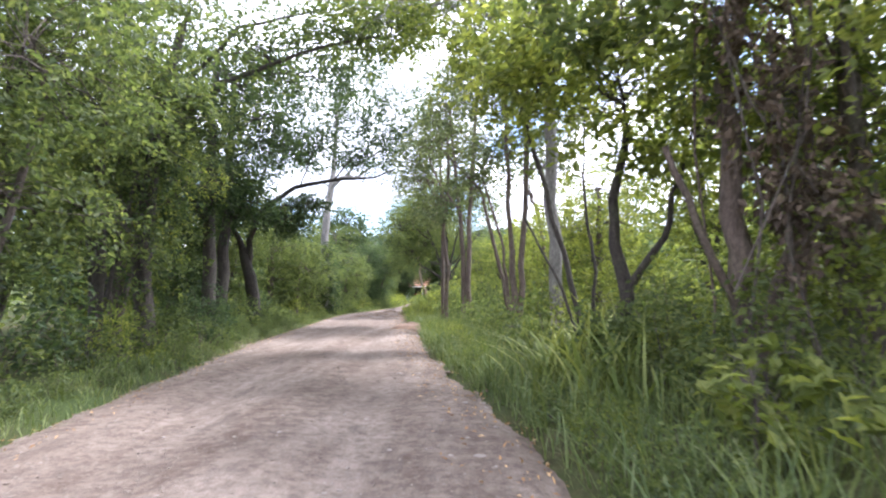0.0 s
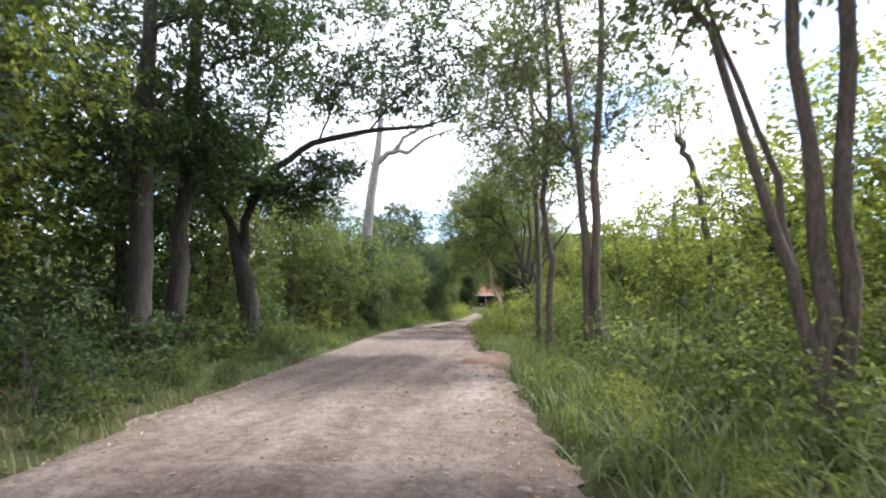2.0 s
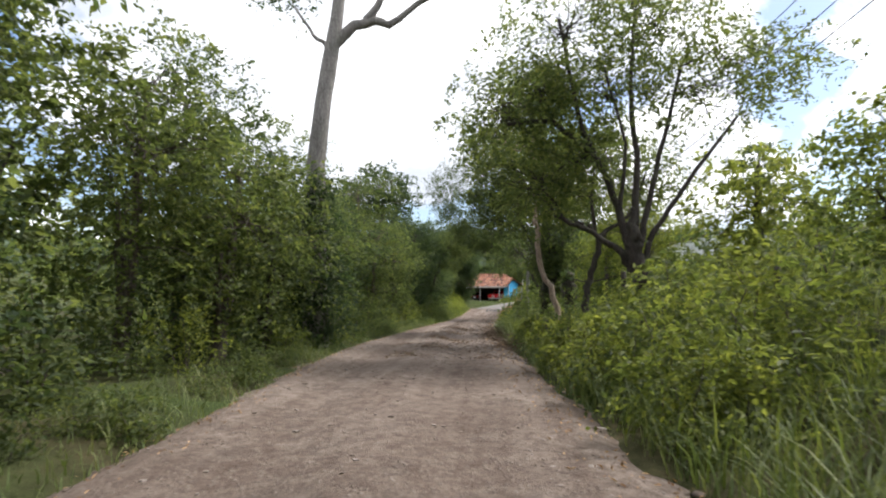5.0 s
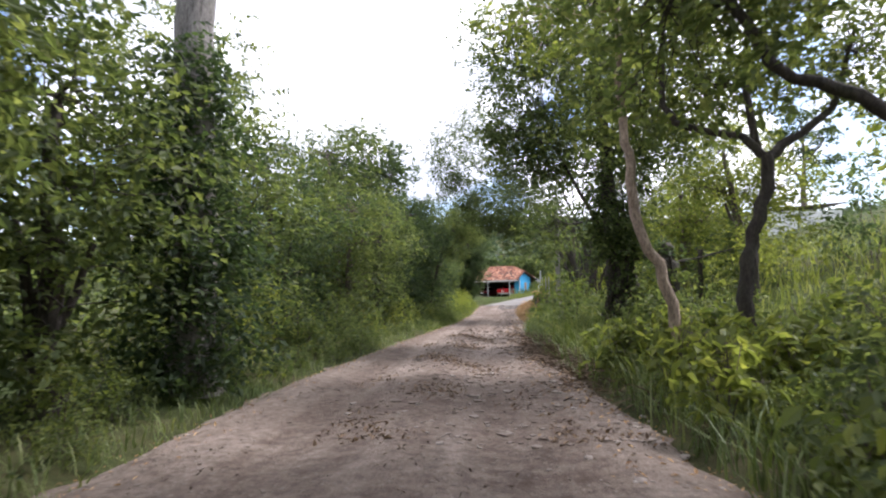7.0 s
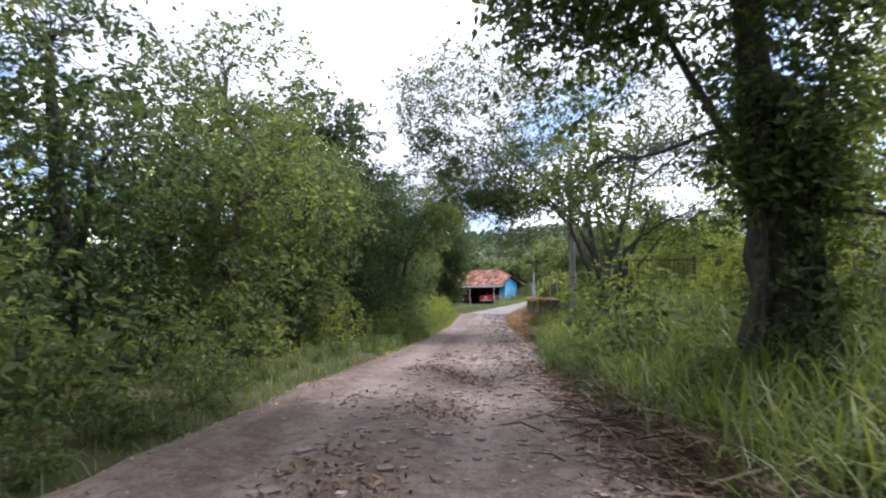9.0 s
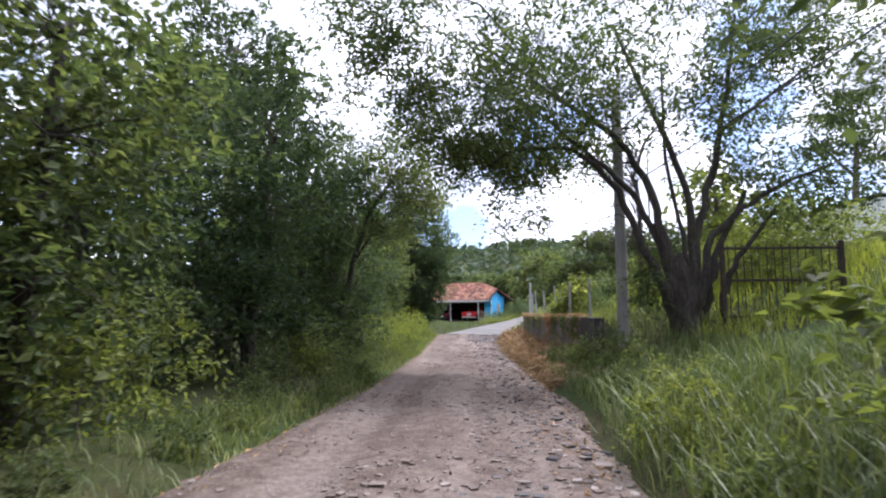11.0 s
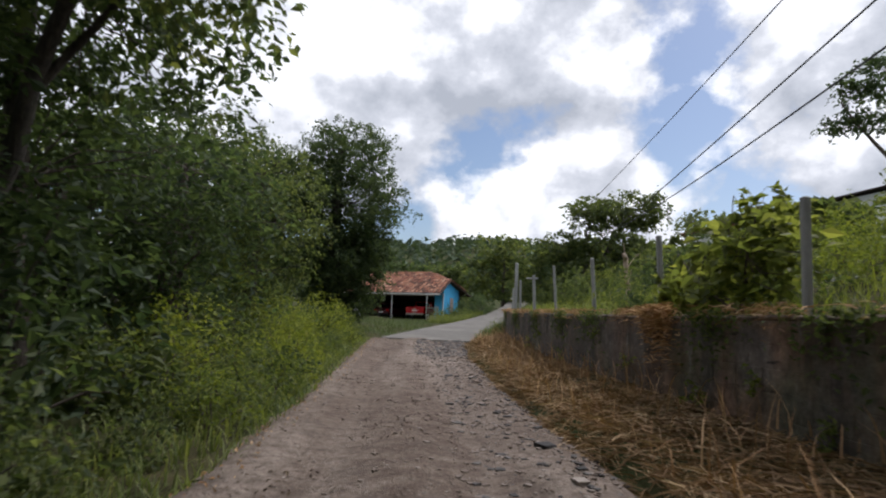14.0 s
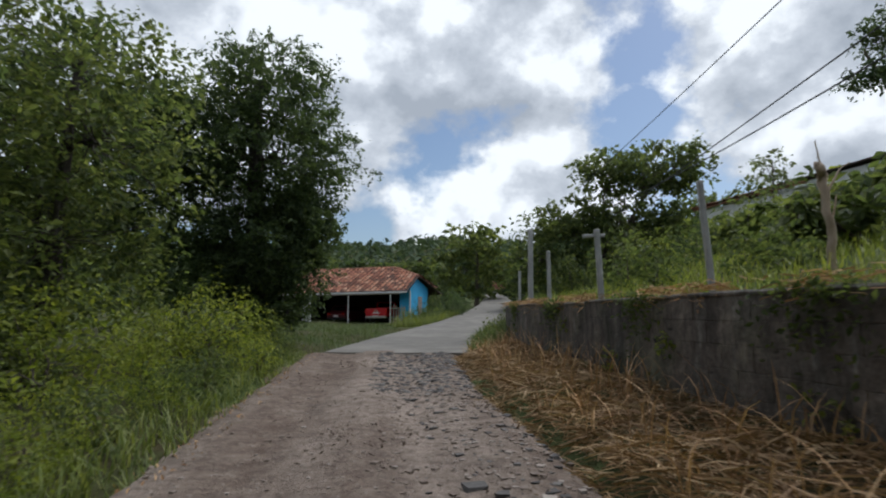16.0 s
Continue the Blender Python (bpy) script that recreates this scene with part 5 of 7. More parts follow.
# bushes: a few kinds, each copied along the verges
KINDS = [bush_kind(1, LEAF_MID, 1.5, .9, .11, 50, 22), bush_kind(2, LEAF_LIGHT, 1.9, 1.0, .105, 54, 22), bush_kind(3, LEAF_DARK, 2.4, 1.2, .115, 56, 26),
         bush_kind(4, LEAF_MID, 1.0, .8, .125, 36, 22), bush_kind(5, FLOWER, 1.5, .9, .075, 60, 30)]
BUSH_LABEL = ["low green broad-leaved bush on the verge", "tall yellow-green bush on the verge", "dark green bush in the shade", "spreading low weed with large leaves", "bright yellow-green feathery bush"]
for b, lab in zip(KINDS, BUSH_LABEL):
    tagged(b, lab)
brng = random.Random(77)
spots = []
y = 5.0
while y < 92:
    for lo, hi, kinds in ((.9, 1.8, (0, 3, 1)), (2.0, 3.8, (0, 1, 2))):
        if 20 < y < 31.5 and lo > 1.9:
            continue
        k = brng.choice((3, 0)) if 20 < y < 31.5 else brng.choice(kinds)
        if 76 < y and lo < 2 or 58 < y < 66 and brng.random() < .35:
            k = 4 if brng.random() < .75 else k
        # darker kind on this stretch: shade under the tall trees, as leaf colour
        if 66 < y < 76 and lo > 1.9 and brng.random() < .8:
            k = 2
        if brng.random() < .1:
            continue
        spots.append((float(left_edge(y)) - brng.uniform(lo, hi + .6), y + brng.uniform(-.9, .9), k, brng.choice((.5, .7, .9, 1.05, 1.3)) * brng.uniform(.85, 1.15) * (1.2 if hi > 3 else .88)))
    y += 1.75
y = 6.0
while y < 64:
    for lo, hi, kinds in ((1.6, 2.6, (0, 3, 0)), (2.8, 4.5, (0, 1, 0)), (4.5, 7.5, (1, 1, 0)), (8, 12, (1, 1, 2))):
        if 38 < y < 52 and lo > 2.7 and brng.random() < .75 or y > 54.5:
            continue
        spots.append((float(right_edge(y)) + brng.uniform(lo, hi), y + brng.uniform(-.8, .8), brng.choice(kinds), brng.uniform(.7, 1.25) * (1.35 if lo > 4 else .9)))
    y += 1.9
for y in np.arange(5.0, 74.0, 1.35):
    spots.append((float(left_edge(y)) - brng.uniform(.3, .9), float(y), brng.choice((3, 0, 3)), brng.uniform(.3, .55)))
for y in np.arange(74.0, 93.5, 1.1):
    spots.append((float(left_edge(y)) - brng.uniform(.35, .8), float(y), brng.choice((4, 4, 3, 0)), brng.uniform(.4, .75)))
for y in np.arange(18.5, 33, 1.15):
    spots.append((float(left_edge(y)) - brng.uniform(1.1, 2.2), float(y), brng.choice((0, 3, 3, 2)), brng.uniform(.5, .85)))
for y in np.arange(6.0, 64.0, 1.5):
    spots.append((float(right_edge(y)) + brng.uniform(.5, 1.3), float(y), brng.choice((3, 0, 1)), brng.uniform(.32, .55)))
spots += [(1.2, 75.4, 4, .75), (2.4, 77.2, 4, .8), (3.4, 74.4, 4, .9), (2.0, 79.6, 4, .6), (3.8, 79.4, 4, .8), (.2, 71.6, 4, .8), (1.6, 72.4, 4, 1.0), (2.4, 70.2, 4, 1.1), (3.6, 71.8, 4, 1.1), (4.8, 73.2, 4, 1.1), (5.8, 71.2, 4, 1.2), (-1.75, 68.6, 2, .35), (-2.45, 67.0, 0, .5), (-2.75, 68.6, 3, .5), (-1.65, 33.9, 1, .8), (-1.75, 35.6, 0, .95), (-1.95, 37.4, 1, .8), (-2.2, 39.4, 0, .85), (-1.5, 36.6, 1, .9), (-2.0, 57.6, 1, 1.15), (-2.3, 55.0, 0, 1.2), (.2, 57, 1, .9), (.9, 60, 1, .9), (-.3, 54.8, 0, .9), (1.8, 58, 1, 1.0), (4.2, 77.5, 2, .5), (5.2, 81, 0, .4), (-0.6, 74.6, 0, .8), (-0.2, 76.2, 2, .6), (0.8, 83.5, 3, .8), (2.6, 86.5, 0, 1.0), (3.8, 90.5, 2, .6), (1.6, 94.2, 0, .9), (-.2, 70, 1, .8), (.8, 73, 1, .8), (1.2, 69.4, 1, .9), (2.3, 69.0, 1, 1.0), (3.4, 69.6, 1, 1.1), (4.6, 70.2, 1, 1.2), (2.8, 67.9, 0, .6), (1.7, 70.6, 4, 1.2),
          (-1.2, 113.6, 0, .7), (-.2, 114.6, 0, .8), (-2.6, 112.6, 3, .7), (1.0, 117.0, 2, .8), (2.0, 121, 2, 1.0), (6.5, 101, 1, 1.2), (3.4, 99.6, 0, .9), (-8.0, 92.2, 4, .9), (-8.3, 89.8, 4, 1.2), (-8.0, 87.6, 4, 1.1),
          (4.6, 83.4, 0, .4), (5.6, 85.2, 2, .26), (4.2, 87.6, 1, .4), (2.9, 80.6, 0, .45), (1.9, 77.6, 0, .6), (7.0, 84.4, 2, .25), (2.6, 90.4, 1, .9), (-2.5, 68.2, 0, .4), (-2.3, 67.4, 3, .6), (-2.0, 66.2, 0, .5), (-1.25, 76.6, 2, .5), (-1.3, 77.6, 0, .6), (-1.0, 75.6, 0, .7), (-.6, 76.8, 2, .5), (5.4, 78.0, 1, 1.1), (6.2, 80.0, 1, 1.1), (6.6, 78.6, 1, 1.2), (4.8, 76.0, 1, 1.0), (-11.0, 22.0, 2, 1.2), (-11.4, 24.6, 2, 1.2), (-11.2, 27.6, 2, 1.2), (-10.8, 30.0, 0, 1.3), (-12.4, 23.4, 2, 1.4), (-12.6, 26.4, 2, 1.4), (-12.4, 29.2, 2, 1.4), (-10.4, 25.2, 0, .9), (-10.6, 28.8, 0, 1.0), (-10.3, 22.6, 3, 1.2), (-1.1, 33.6, 1, .8), (-1.0, 36.2, 1, 1.1), (-.6, 38.2, 0, 1.4), (-.9, 39.8, 1, 1.0), (.2, 39.6, 1, 1.2), (.5, 37.4, 1, 1.3), (-1.3, 41.2, 0, .9), (.6, 41.4, 0, 1.3), (-1.2, 43.4, 3, 1.0), (.3, 35.2, 1, 1.1), (1.2, 89.2, 0, .9), (.4, 86.4, 3, .9), (2.2, 95.4, 2, 1.1), (1.4, 97.6, 0, 1.0), (-1.6, 114.4, 0, 1.0), (-2.4, 113.6, 1, .7), (-.6, 113.2, 3, .9), (.9, 115.4, 2, .9), (1.6, 119.0, 2, 1.1), (.4, 119.4, 0, 1.3), (-.2, 117.6, 2, .8), (-.7, 94.3, 3, .7), (-.1, 96.2, 0, .6), (.5, 98.2, 3, .8), (-1.3, 93.0, 3, .6), (1.6, 100.6, 0, .7), (2.6, 103.0, 3, .9), (8.2, 96.5, 0, .6), (7.6, 110, 1, 1.2), (9.0, 114, 2, 1.2)]
first = [True] * 5
for x, yy, k, s in spots:
    m = pose(x, yy, gz(x, yy) - .03, 0, 0, brng.uniform(0, 360))
    if first[k]:
        KINDS[k].matrix_basis = m
        first[k] = False
        continue
    c = copy_thing(KINDS[k], m)
    c.scale = (s, s, s * brng.uniform(.85, 1.2))

# distant woods as one mass of leaves
frng = np.random.default_rng(8)
n = 16000
fx, fy = frng.uniform(-300, 320, n), 185 + 300 * frng.uniform(0, 1, n) ** .8
far_c = np.stack([fx, fy, ground_height(fx, fy) + frng.uniform(0, 3.5, n)], 1)
n2 = 3400
fx, fy = frng.uniform(-46, -15.5, n2), frng.uniform(-6, 118, n2)
near_c = np.stack([fx, fy, ground_height(fx, fy) + frng.uniform(0.2, 8.5, n2)], 1)
n3 = 2500
fx, fy = frng.uniform(9, 50, n3), frng.uniform(-6, 62, n3)
right_c = np.stack([fx, fy, ground_height(fx, fy) + frng.uniform(0.0, 2.5, n3)], 1)
for nm, lab, cc, size, per, sig in (("woodland", "hazy green woodland on the far hills", far_c, 3.0, 2, 1.2), ("woodland", "dark woodland behind the roadside trees", near_c, .55, 7, .7), ("woodland", "green scrub on the hillside", right_c, .42, 7, .6)):
    C = np.repeat(cc, per, 0) + frng.normal(size=(len(cc) * per, 3)) * sig
    tagged(new(nm, leaf_mesh(nm, C, size * frng.uniform(.5, 1.4, len(C)), frng, FAR_LEAF if size > 1 else LEAF_MID, width=.7)), lab, "woodland", kind="stuff")

# grass along the verges
grng = np.random.default_rng(21)


def strip(n, y0, y1, edge, d0, d1, power=1.0):
    yy = grng.uniform(y0, y1, n)
    d = d0 + (d1 - d0) * grng.uniform(0, 1, n) ** power
    xx = (left_edge(yy) - d) if edge < 0 else (right_edge(yy) + d)
    return xx, yy


xx, yy = strip(12000, 5, 62, 1, .05, 3.2, 1.2)
blades("tall_grass", "tall green grass on the bank beside the road", on_ground(xx, yy), grng.uniform(.2, .85, len(xx)), grng, GRASS, .009, .9)
xx = np.concatenate([grng.normal(c, .3, 60) for c in (1.9, 2.3, 2.9)])
yy = np.concatenate([grng.normal(c, .35, 60) for c in (11.2, 9.8, 12.6)])
blades("reeds", "long strap-leaved plants leaning over the verge", on_ground(xx, yy), grng.uniform(.7, 1.7, len(xx)), grng, GRASS_LIT, .026, .95, 5)
xx, yy = strip(9500, 5, 62, 1, .3, 3.6, 1.0)
blades("tall_grass", "yellow-green grass mixed into the verge", on_ground(xx, yy), grng.uniform(.25, 1.0, len(xx)), grng, GRASS_LIT, .009, .9)
xx, yy = strip(7000, 24, 62, 1, 3.0, 14, 1.0)
blades("tall_grass", "bright grass on the open hillside", on_ground(xx, yy), grng.uniform(.35, .9, len(xx)), grng, GRASS_LIT, .014, .6, 2)
# the duller grass: canopy shade over this verge is put into its colour
xx, yy = strip(11000, 5, 93, -1, -.1, 1.5, 1.6)
blades("tall_grass", "short green grass along the thicket", on_ground(xx, yy), grng.uniform(.1, .4, len(xx)), grng, GRASS, .007, .9)
xx, yy = strip(4500, 60, 93, -1, -.15, .8, 1.0)
blades("tall_grass", "green weeds along the foot of the bushes", on_ground(xx, yy), grng.uniform(.12, .4, len(xx)), grng, GRASS_LIT, .009, .9)
# the brighter grass puts the sun on this verge into its colour
xx, yy = strip(2600, 45, 57, 1, .5, 3.0, .9)
blades("tall_grass", "lush broad-bladed grass on the sunny verge", on_ground(xx, yy), grng.uniform(.4, 1.0, len(xx)), grng, GRASS_LIT, .017, .9, 4)
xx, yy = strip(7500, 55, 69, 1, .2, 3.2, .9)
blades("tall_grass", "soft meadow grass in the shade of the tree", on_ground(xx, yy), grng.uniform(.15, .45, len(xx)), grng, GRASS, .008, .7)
xx, yy = grng.uniform(-.4, 7.5, 6000), grng.uniform(64.5, 73, 6000)
blades("tall_grass", "sunlit yellow-green weeds behind the gate", on_ground(xx, yy), grng.uniform(.2, .6, len(xx)), grng, FLOWER, .012, .8, 2)
for lab, mat, nn, lo, hi in (("rough green grass behind the wall", GRASS_LIT, 13000, .1, .4), ("yellow-green weeds over the yard bank", FLOWER, 9000, .15, .55)):
    yy = grng.uniform(68, 100, nn)
    xx = wall_x(yy) + .25 + 11 * grng.uniform(0, 1, nn) ** 1.3
    blades("yard_grass", lab, on_ground(xx, yy), grng.uniform(lo, hi, nn), grng, mat, .008, .7, 2)
xx, yy = grng.uniform(-12, -3.2, 7000), grng.uniform(94, 115, 7000)
ok = slab_near(xx, yy)[0] > SLAB_HALF + .1
blades("yard_grass", "mown grass before the house", on_ground(xx[ok], yy[ok]), grng.uniform(.08, .3, ok.sum()), grng, GRASS, .012, .6)
yy = grng.uniform(91.5, 108, 5000)
xx = np.interp(yy, SLAB[:, 1], SLAB[:, 0]) + SLAB_HALF + .15 + 2.6 * grng.uniform(0, 1, 5000) ** 1.5
ok = slab_near(xx, yy)[0] > SLAB_HALF + .05
blades("yard_grass", "rank weeds between the wall end and the concrete", on_ground(xx[ok], yy[ok]), grng.uniform(.15, .7, ok.sum()), grng, GRASS, .011, .7)
xx, yy = grng.uniform(-3.6, 1.5, 4000), grng.uniform(110, 116.2, 4000)
ok = (slab_near(xx, yy)[0] > SLAB_HALF + .1) & (slab_near(xx, yy)[0] < SLAB_HALF + 2.4)
blades("yard_grass", "long grass on the bank below the house", on_ground(xx[ok], yy[ok]), grng.uniform(.3, .9, ok.sum()), grng, GRASS_LIT, .014, .6)


# ---- boundary wall with fence posts ----
wall = tagged(new("boundary_wall"), "low mossy dark concrete-block wall with stained face", "wall", kind="structure")
WALL_Y0, WALL_Y1, COURSES, BH, BL, WT = 67.3, 93.0, 8, 0.2, 0.42, 0.2


def wall_pt(y):
    d = Vector((float(wall_x(y + .2) - wall_x(y - .2)), 0.4, 0)).normalized()
    return Vector((float(wall_x(y)), y, 0)), d


bm = bmesh.new()
prev = None
for y in np.linspace(WALL_Y0 + .03, WALL_Y1 - .03, 40):
    p, d = wall_pt(y)
    sd = Vector((d.y, -d.x, 0))
    ring = [bm.verts.new(p + sd * o + Vector((0, 0, z))) for o, z in ((-WT / 2 + .006, -.4), (-WT / 2 + .006, float(wall_top(y)) - .05), (WT / 2 - .006, float(wall_top(y)) - .05), (WT / 2 - .006, -.4))]
    if prev:
        for i in range(4):
            bm.faces.new((prev[i], ring[i], ring[(i + 1) % 4], prev[(i + 1) % 4]))
    else:
        bm.faces.new(ring)
    prev = ring
bm.faces.new(prev[::-1])
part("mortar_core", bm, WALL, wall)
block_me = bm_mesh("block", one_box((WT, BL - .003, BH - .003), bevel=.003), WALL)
wrng = random.Random(4)
rest_v, rest_f, rest_n = [], [], 0
base_box = np.array([(sx * WT / 2, sy * (BL - .005) / 2, sz * (BH - .004) / 2) for sx in (-1, 1) for sy in (-1, 1) for sz in (-1, 1)])
box_f = np.array([(0, 1, 3, 2), (4, 6, 7, 5), (0, 4, 5, 1), (2, 3, 7, 6), (0, 2, 6, 4), (1, 5, 7, 3)])
made = 0
for c in range(COURSES):
    y = WALL_Y0 + BL / 2 + (BL / 2 if c % 2 else 0)
    while y < WALL_Y1 - BL / 2:
        p, d = wall_pt(y)
        ang = math.degrees(math.atan2(-d.x, d.y))
        m = pose(p.x + wrng.uniform(-.003, .002), y, float(wall_top(y)) - .055 - (COURSES - c - .5) * BH, wrng.uniform(-.3, .3), wrng.uniform(-.5, .5), ang + wrng.uniform(-.3, .3))
        if made < 300 and 71 < y < 85.5:
            b = new("block", block_me)
            b.parent, b.matrix_basis = wall, m
            made += 1
        else:
            M = np.array(m)
            rest_v.append(base_box @ M[:3, :3].T + M[:3, 3])
            rest_f.append(box_f + rest_n)
            rest_n += 8
        y += BL
tagged(part("blocks", np_mesh("blocks", np.concatenate(rest_v), np.concatenate(rest_f), WALL), WALL, wall), kind="stuff")
# worn cement capping, broken in lengths
y = WALL_Y0
while y < WALL_Y1 - .3:
    ln = min(wrng.uniform(.7, 1.8), WALL_Y1 - y)
    p, d = wall_pt(y + ln / 2)
    cap = part("capping", one_box((WT + .012, ln - .015, .055), bevel=.018), WALL, wall)
    cap.matrix_basis = pose(p.x, y + ln / 2, float(wall_top(y + ln / 2)) - .03 + wrng.uniform(-.022, .004), .7 + wrng.uniform(-.3, .3), 0, math.degrees(math.atan2(-d.x, d.y)))
    y += ln


def fence_post(y, h, lean, arm=False, w=.09):
    p = Vector((float(wall_x(y)) + .22, y, 0))
    root = tagged(new("fence_post"), "weathered grey concrete fence post behind the wall", "post", "fence posts")
    root.location, root.rotation_euler = (p.x, p.y, float(wall_top(y)) - .42), (radians(lean[0]), radians(lean[1]), radians(wrng.uniform(-10, 10)))
    bm = bmesh.new()
    box(bm, (w, w, h + .4), (0, 0, (h + .4) / 2), bevel=.012)
    part("shaft", bm, POST_GREY, root)
    if arm:
        part("arm", one_box((.34, .05, .05), (-.05, 0, h + .3), bevel=.008), POST_GREY, root)
    return root


for y, h, lean, arm, w in ((69.4, 1.0, (0, -1), 0, .07), (72.4, 1.05, (1, 0), 0, .07), (75.3, 1.1, (0, -2), 0, .068), (78.2, 1.05, (0, -3), 0, .066), (81.1, 1.12, (0, -3.5), 0, .058), (84.3, 1.1, (0, -2), 1, .08), (87.5, 1.1, (0, 0), 0, .07), (90.0, 1.9, (0, 1), 0, .11), (92.2, 1.0, (0, 1), 0, .07)):
    fence_post(y, h, lean, arm, w)


# old wooden fence stakes on the open hillside
def stake(x, y, h, r, lean):
    root = tagged(new("fence_stake"), "dark weathered wooden fence stake in tall grass", "post", "hillside stakes")
    root.location, root.rotation_euler = (x, y, gz(x, y)), (radians(lean), radians(lean * .6), 0)
    rng = np.random.default_rng(int(y * 10))
    t = Tubes()
    t.add([(0, 0, -.3), (0.01, 0, h * .4), (-.01, .01, h * .8), (0, 0, h), (0, 0, h + .01)], [r, r * .95, r, r * .9, .01], 8, .12, rng)
    part("stake", t.mesh("stake", BARK_DARK), BARK_DARK, root)


for x, y, h, r, lean in ((2.3, 47.2, 1.0, .12, 4), (.9, 44.2, 1.3, .08, -3), (1.2, 50.5, 1.6, .10, 2), (2.6, 41.0, 1.2, .07, 0), (.4, 39.3, 1.2, .06, -6), (1.2, 54.2, 1.5, .08, 3)):
    stake(x, y, h, r, lean)

# utility pole with its wires
pole = tagged(new("utility_pole"), "tall pale concrete utility pole", "pole")
pole.location = (-1.56, 67.6, gz(-1.56, 67.6))
t = Tubes()
t.add([(0, 0, -.4), (0, 0, 2.2), (0, 0, 4.5), (0, 0, 5.6), (0, 0, 5.62)], [.13, .12, .11, .10, .01], 14)
part("shaft", t.mesh("shaft", POLE_CONC), POLE_CONC, pole)
for z in (5.62, 4.82, 4.18):
    part("bracket", one_box((.22, .05, .05), (.18, 0, z - gz(-1.56, 67.6)), bevel=.008), IRON, pole)
    part("insulator", rod(bmesh.new(), (.24, 0, z + .02 - gz(-1.56, 67.6)), (.24, 0, z + .13 - gz(-1.56, 67.6)), .04, .028), METAL_WHITE, pole)


def wire(a, b, sag, r=.012):
    a, b = np.array(a, float), np.array(b, float)
    t = np.linspace(0, 1, 24)[:, None]
    p = a + (b - a) * t
    p[:, 2] -= sag * 4 * t[:, 0] * (1 - t[:, 0])
    tb = Tubes()
    tb.add(p, np.full(24, r), 5)
    tagged(new("power_line", tb.mesh("power_line", CABLE)), "thin black overhead power line", "cable", "power lines")


for az, (ex, ey, ez), sag in ((5.74, (5.08, 112, 6.64), .33), (4.92, (6.28, 108.1, 5.2), .2), (4.3, (5.4, 106.7, 6.3), .8)):
    wire((-1.32, 67.6, az), (ex, ey, ez), sag, .010 if az > 5 else .013)
    wire((-1.32, 67.6, az), (5.0, 30.0, az + 4.5), .6, .012)

# iron gate under the big tree
gate = tagged(new("iron_gate"), "old rusty barred iron gate in the bank", "gate")
gate.matrix_basis = pose(0.2, 66.6, gz(1.0, 66.6) - .22, 0, 0, -4)
for x in (0, 2.3):
    part("gatepost", one_box((.09, .09, 1.75), (x, 0, .87), bevel=.01), IRON, gate)
for z in (.22, .95, 1.6):
    part("rail", one_box((2.22, .04, .05), (1.15, 0, z), bevel=.006), IRON, gate)
for i in range(15):
    part("bar", rod(bmesh.new(), (.12 + i * .15, 0, .15), (.12 + i * .15, 0, 1.68), .011, seg=6), IRON, gate)


# ---- blue house with a tiled roof over a carport ----
HZ = 0.93
house = tagged(new("house"), "small blue house with a low clay-tiled roof over an open carport", "house")
house.matrix_basis = pose(-2.1, 116.5, HZ, 0, 0, -28)
EAVE = Vector((0, 0, 2.28))
RIDGE_R, RIDGE_L = Vector((-3.1, 4.5, 4.35)), Vector((-10.5, 4.5, 4.35))
APEX = Vector((0, 2.1, 3.45))
TIP, BACK_R, BACK_L, EAVE_L = Vector((.25, 5.2, 2.55)), Vector((-.4, 8, 2.4)), Vector((-10.5, 9, 2.6)), Vector((-10.5, 0, 2.28))
roof = part("roof", bmesh.new(), TILE_BED, house)
bm = bmesh.new()
for tri in ((EAVE_L, EAVE, RIDGE_R, RIDGE_L), (EAVE, APEX, RIDGE_R), (APEX, TIP, RIDGE_R), (TIP, BACK_R, RIDGE_R), (RIDGE_R, BACK_R, BACK_L, RIDGE_L)):
    top = [bm.verts.new(v) for v in tri]
    low = [bm.verts.new(v - Vector((0, 0, .07))) for v in tri]
    bm.faces.new(top)
    bm.faces.new(low[::-1])
    for i in range(len(tri)):
        bm.faces.new((top[i], low[i], low[(i + 1) % len(tri)], top[(i + 1) % len(tri)]))
bm.normal_update()
bm.to_mesh(roof.data)
bm.free()
roof.data.materials.clear()
roof.data.materials.append(TILE_BED)


def barrel_tiles(lines, rng):
    """Rows of half-round tiles laid up the given lines (foot, head), each tile lapping over the one below."""
    V, F, n = [], [], 0
    ang = np.linspace(0, np.pi, 5)
    for a, b in lines:
        a, b = np.array(a), np.array(b)
        ln = np.linalg.norm(b - a)
        if ln < .25:
            continue
        d = (b - a) / ln
        side = np.cross(d, (0, 0, 1.0))
        side /= np.linalg.norm(side)
        up = np.cross(side, d)
        k = 0.0
        while k < ln - .1:
            e = min(k + .46, ln)
            lift = rng.uniform(.0, .02)
            for s, r, o in ((k, .135, .06 + lift), (e, .11, .015 + lift)):
                c = a + d * s + up * o + side * rng.uniform(-.008, .008)
                V.append(c + np.cos(ang)[:, None] * r * side + np.sin(ang)[:, None] * r * .8 * up)
            F.append([(n + i, n + i + 1, n + 6 + i, n + 5 + i) for i in range(4)])
            n += 10
            k += .40
    return np_mesh("tiles", np.concatenate(V), np.concatenate(F), TILE_COL, True)


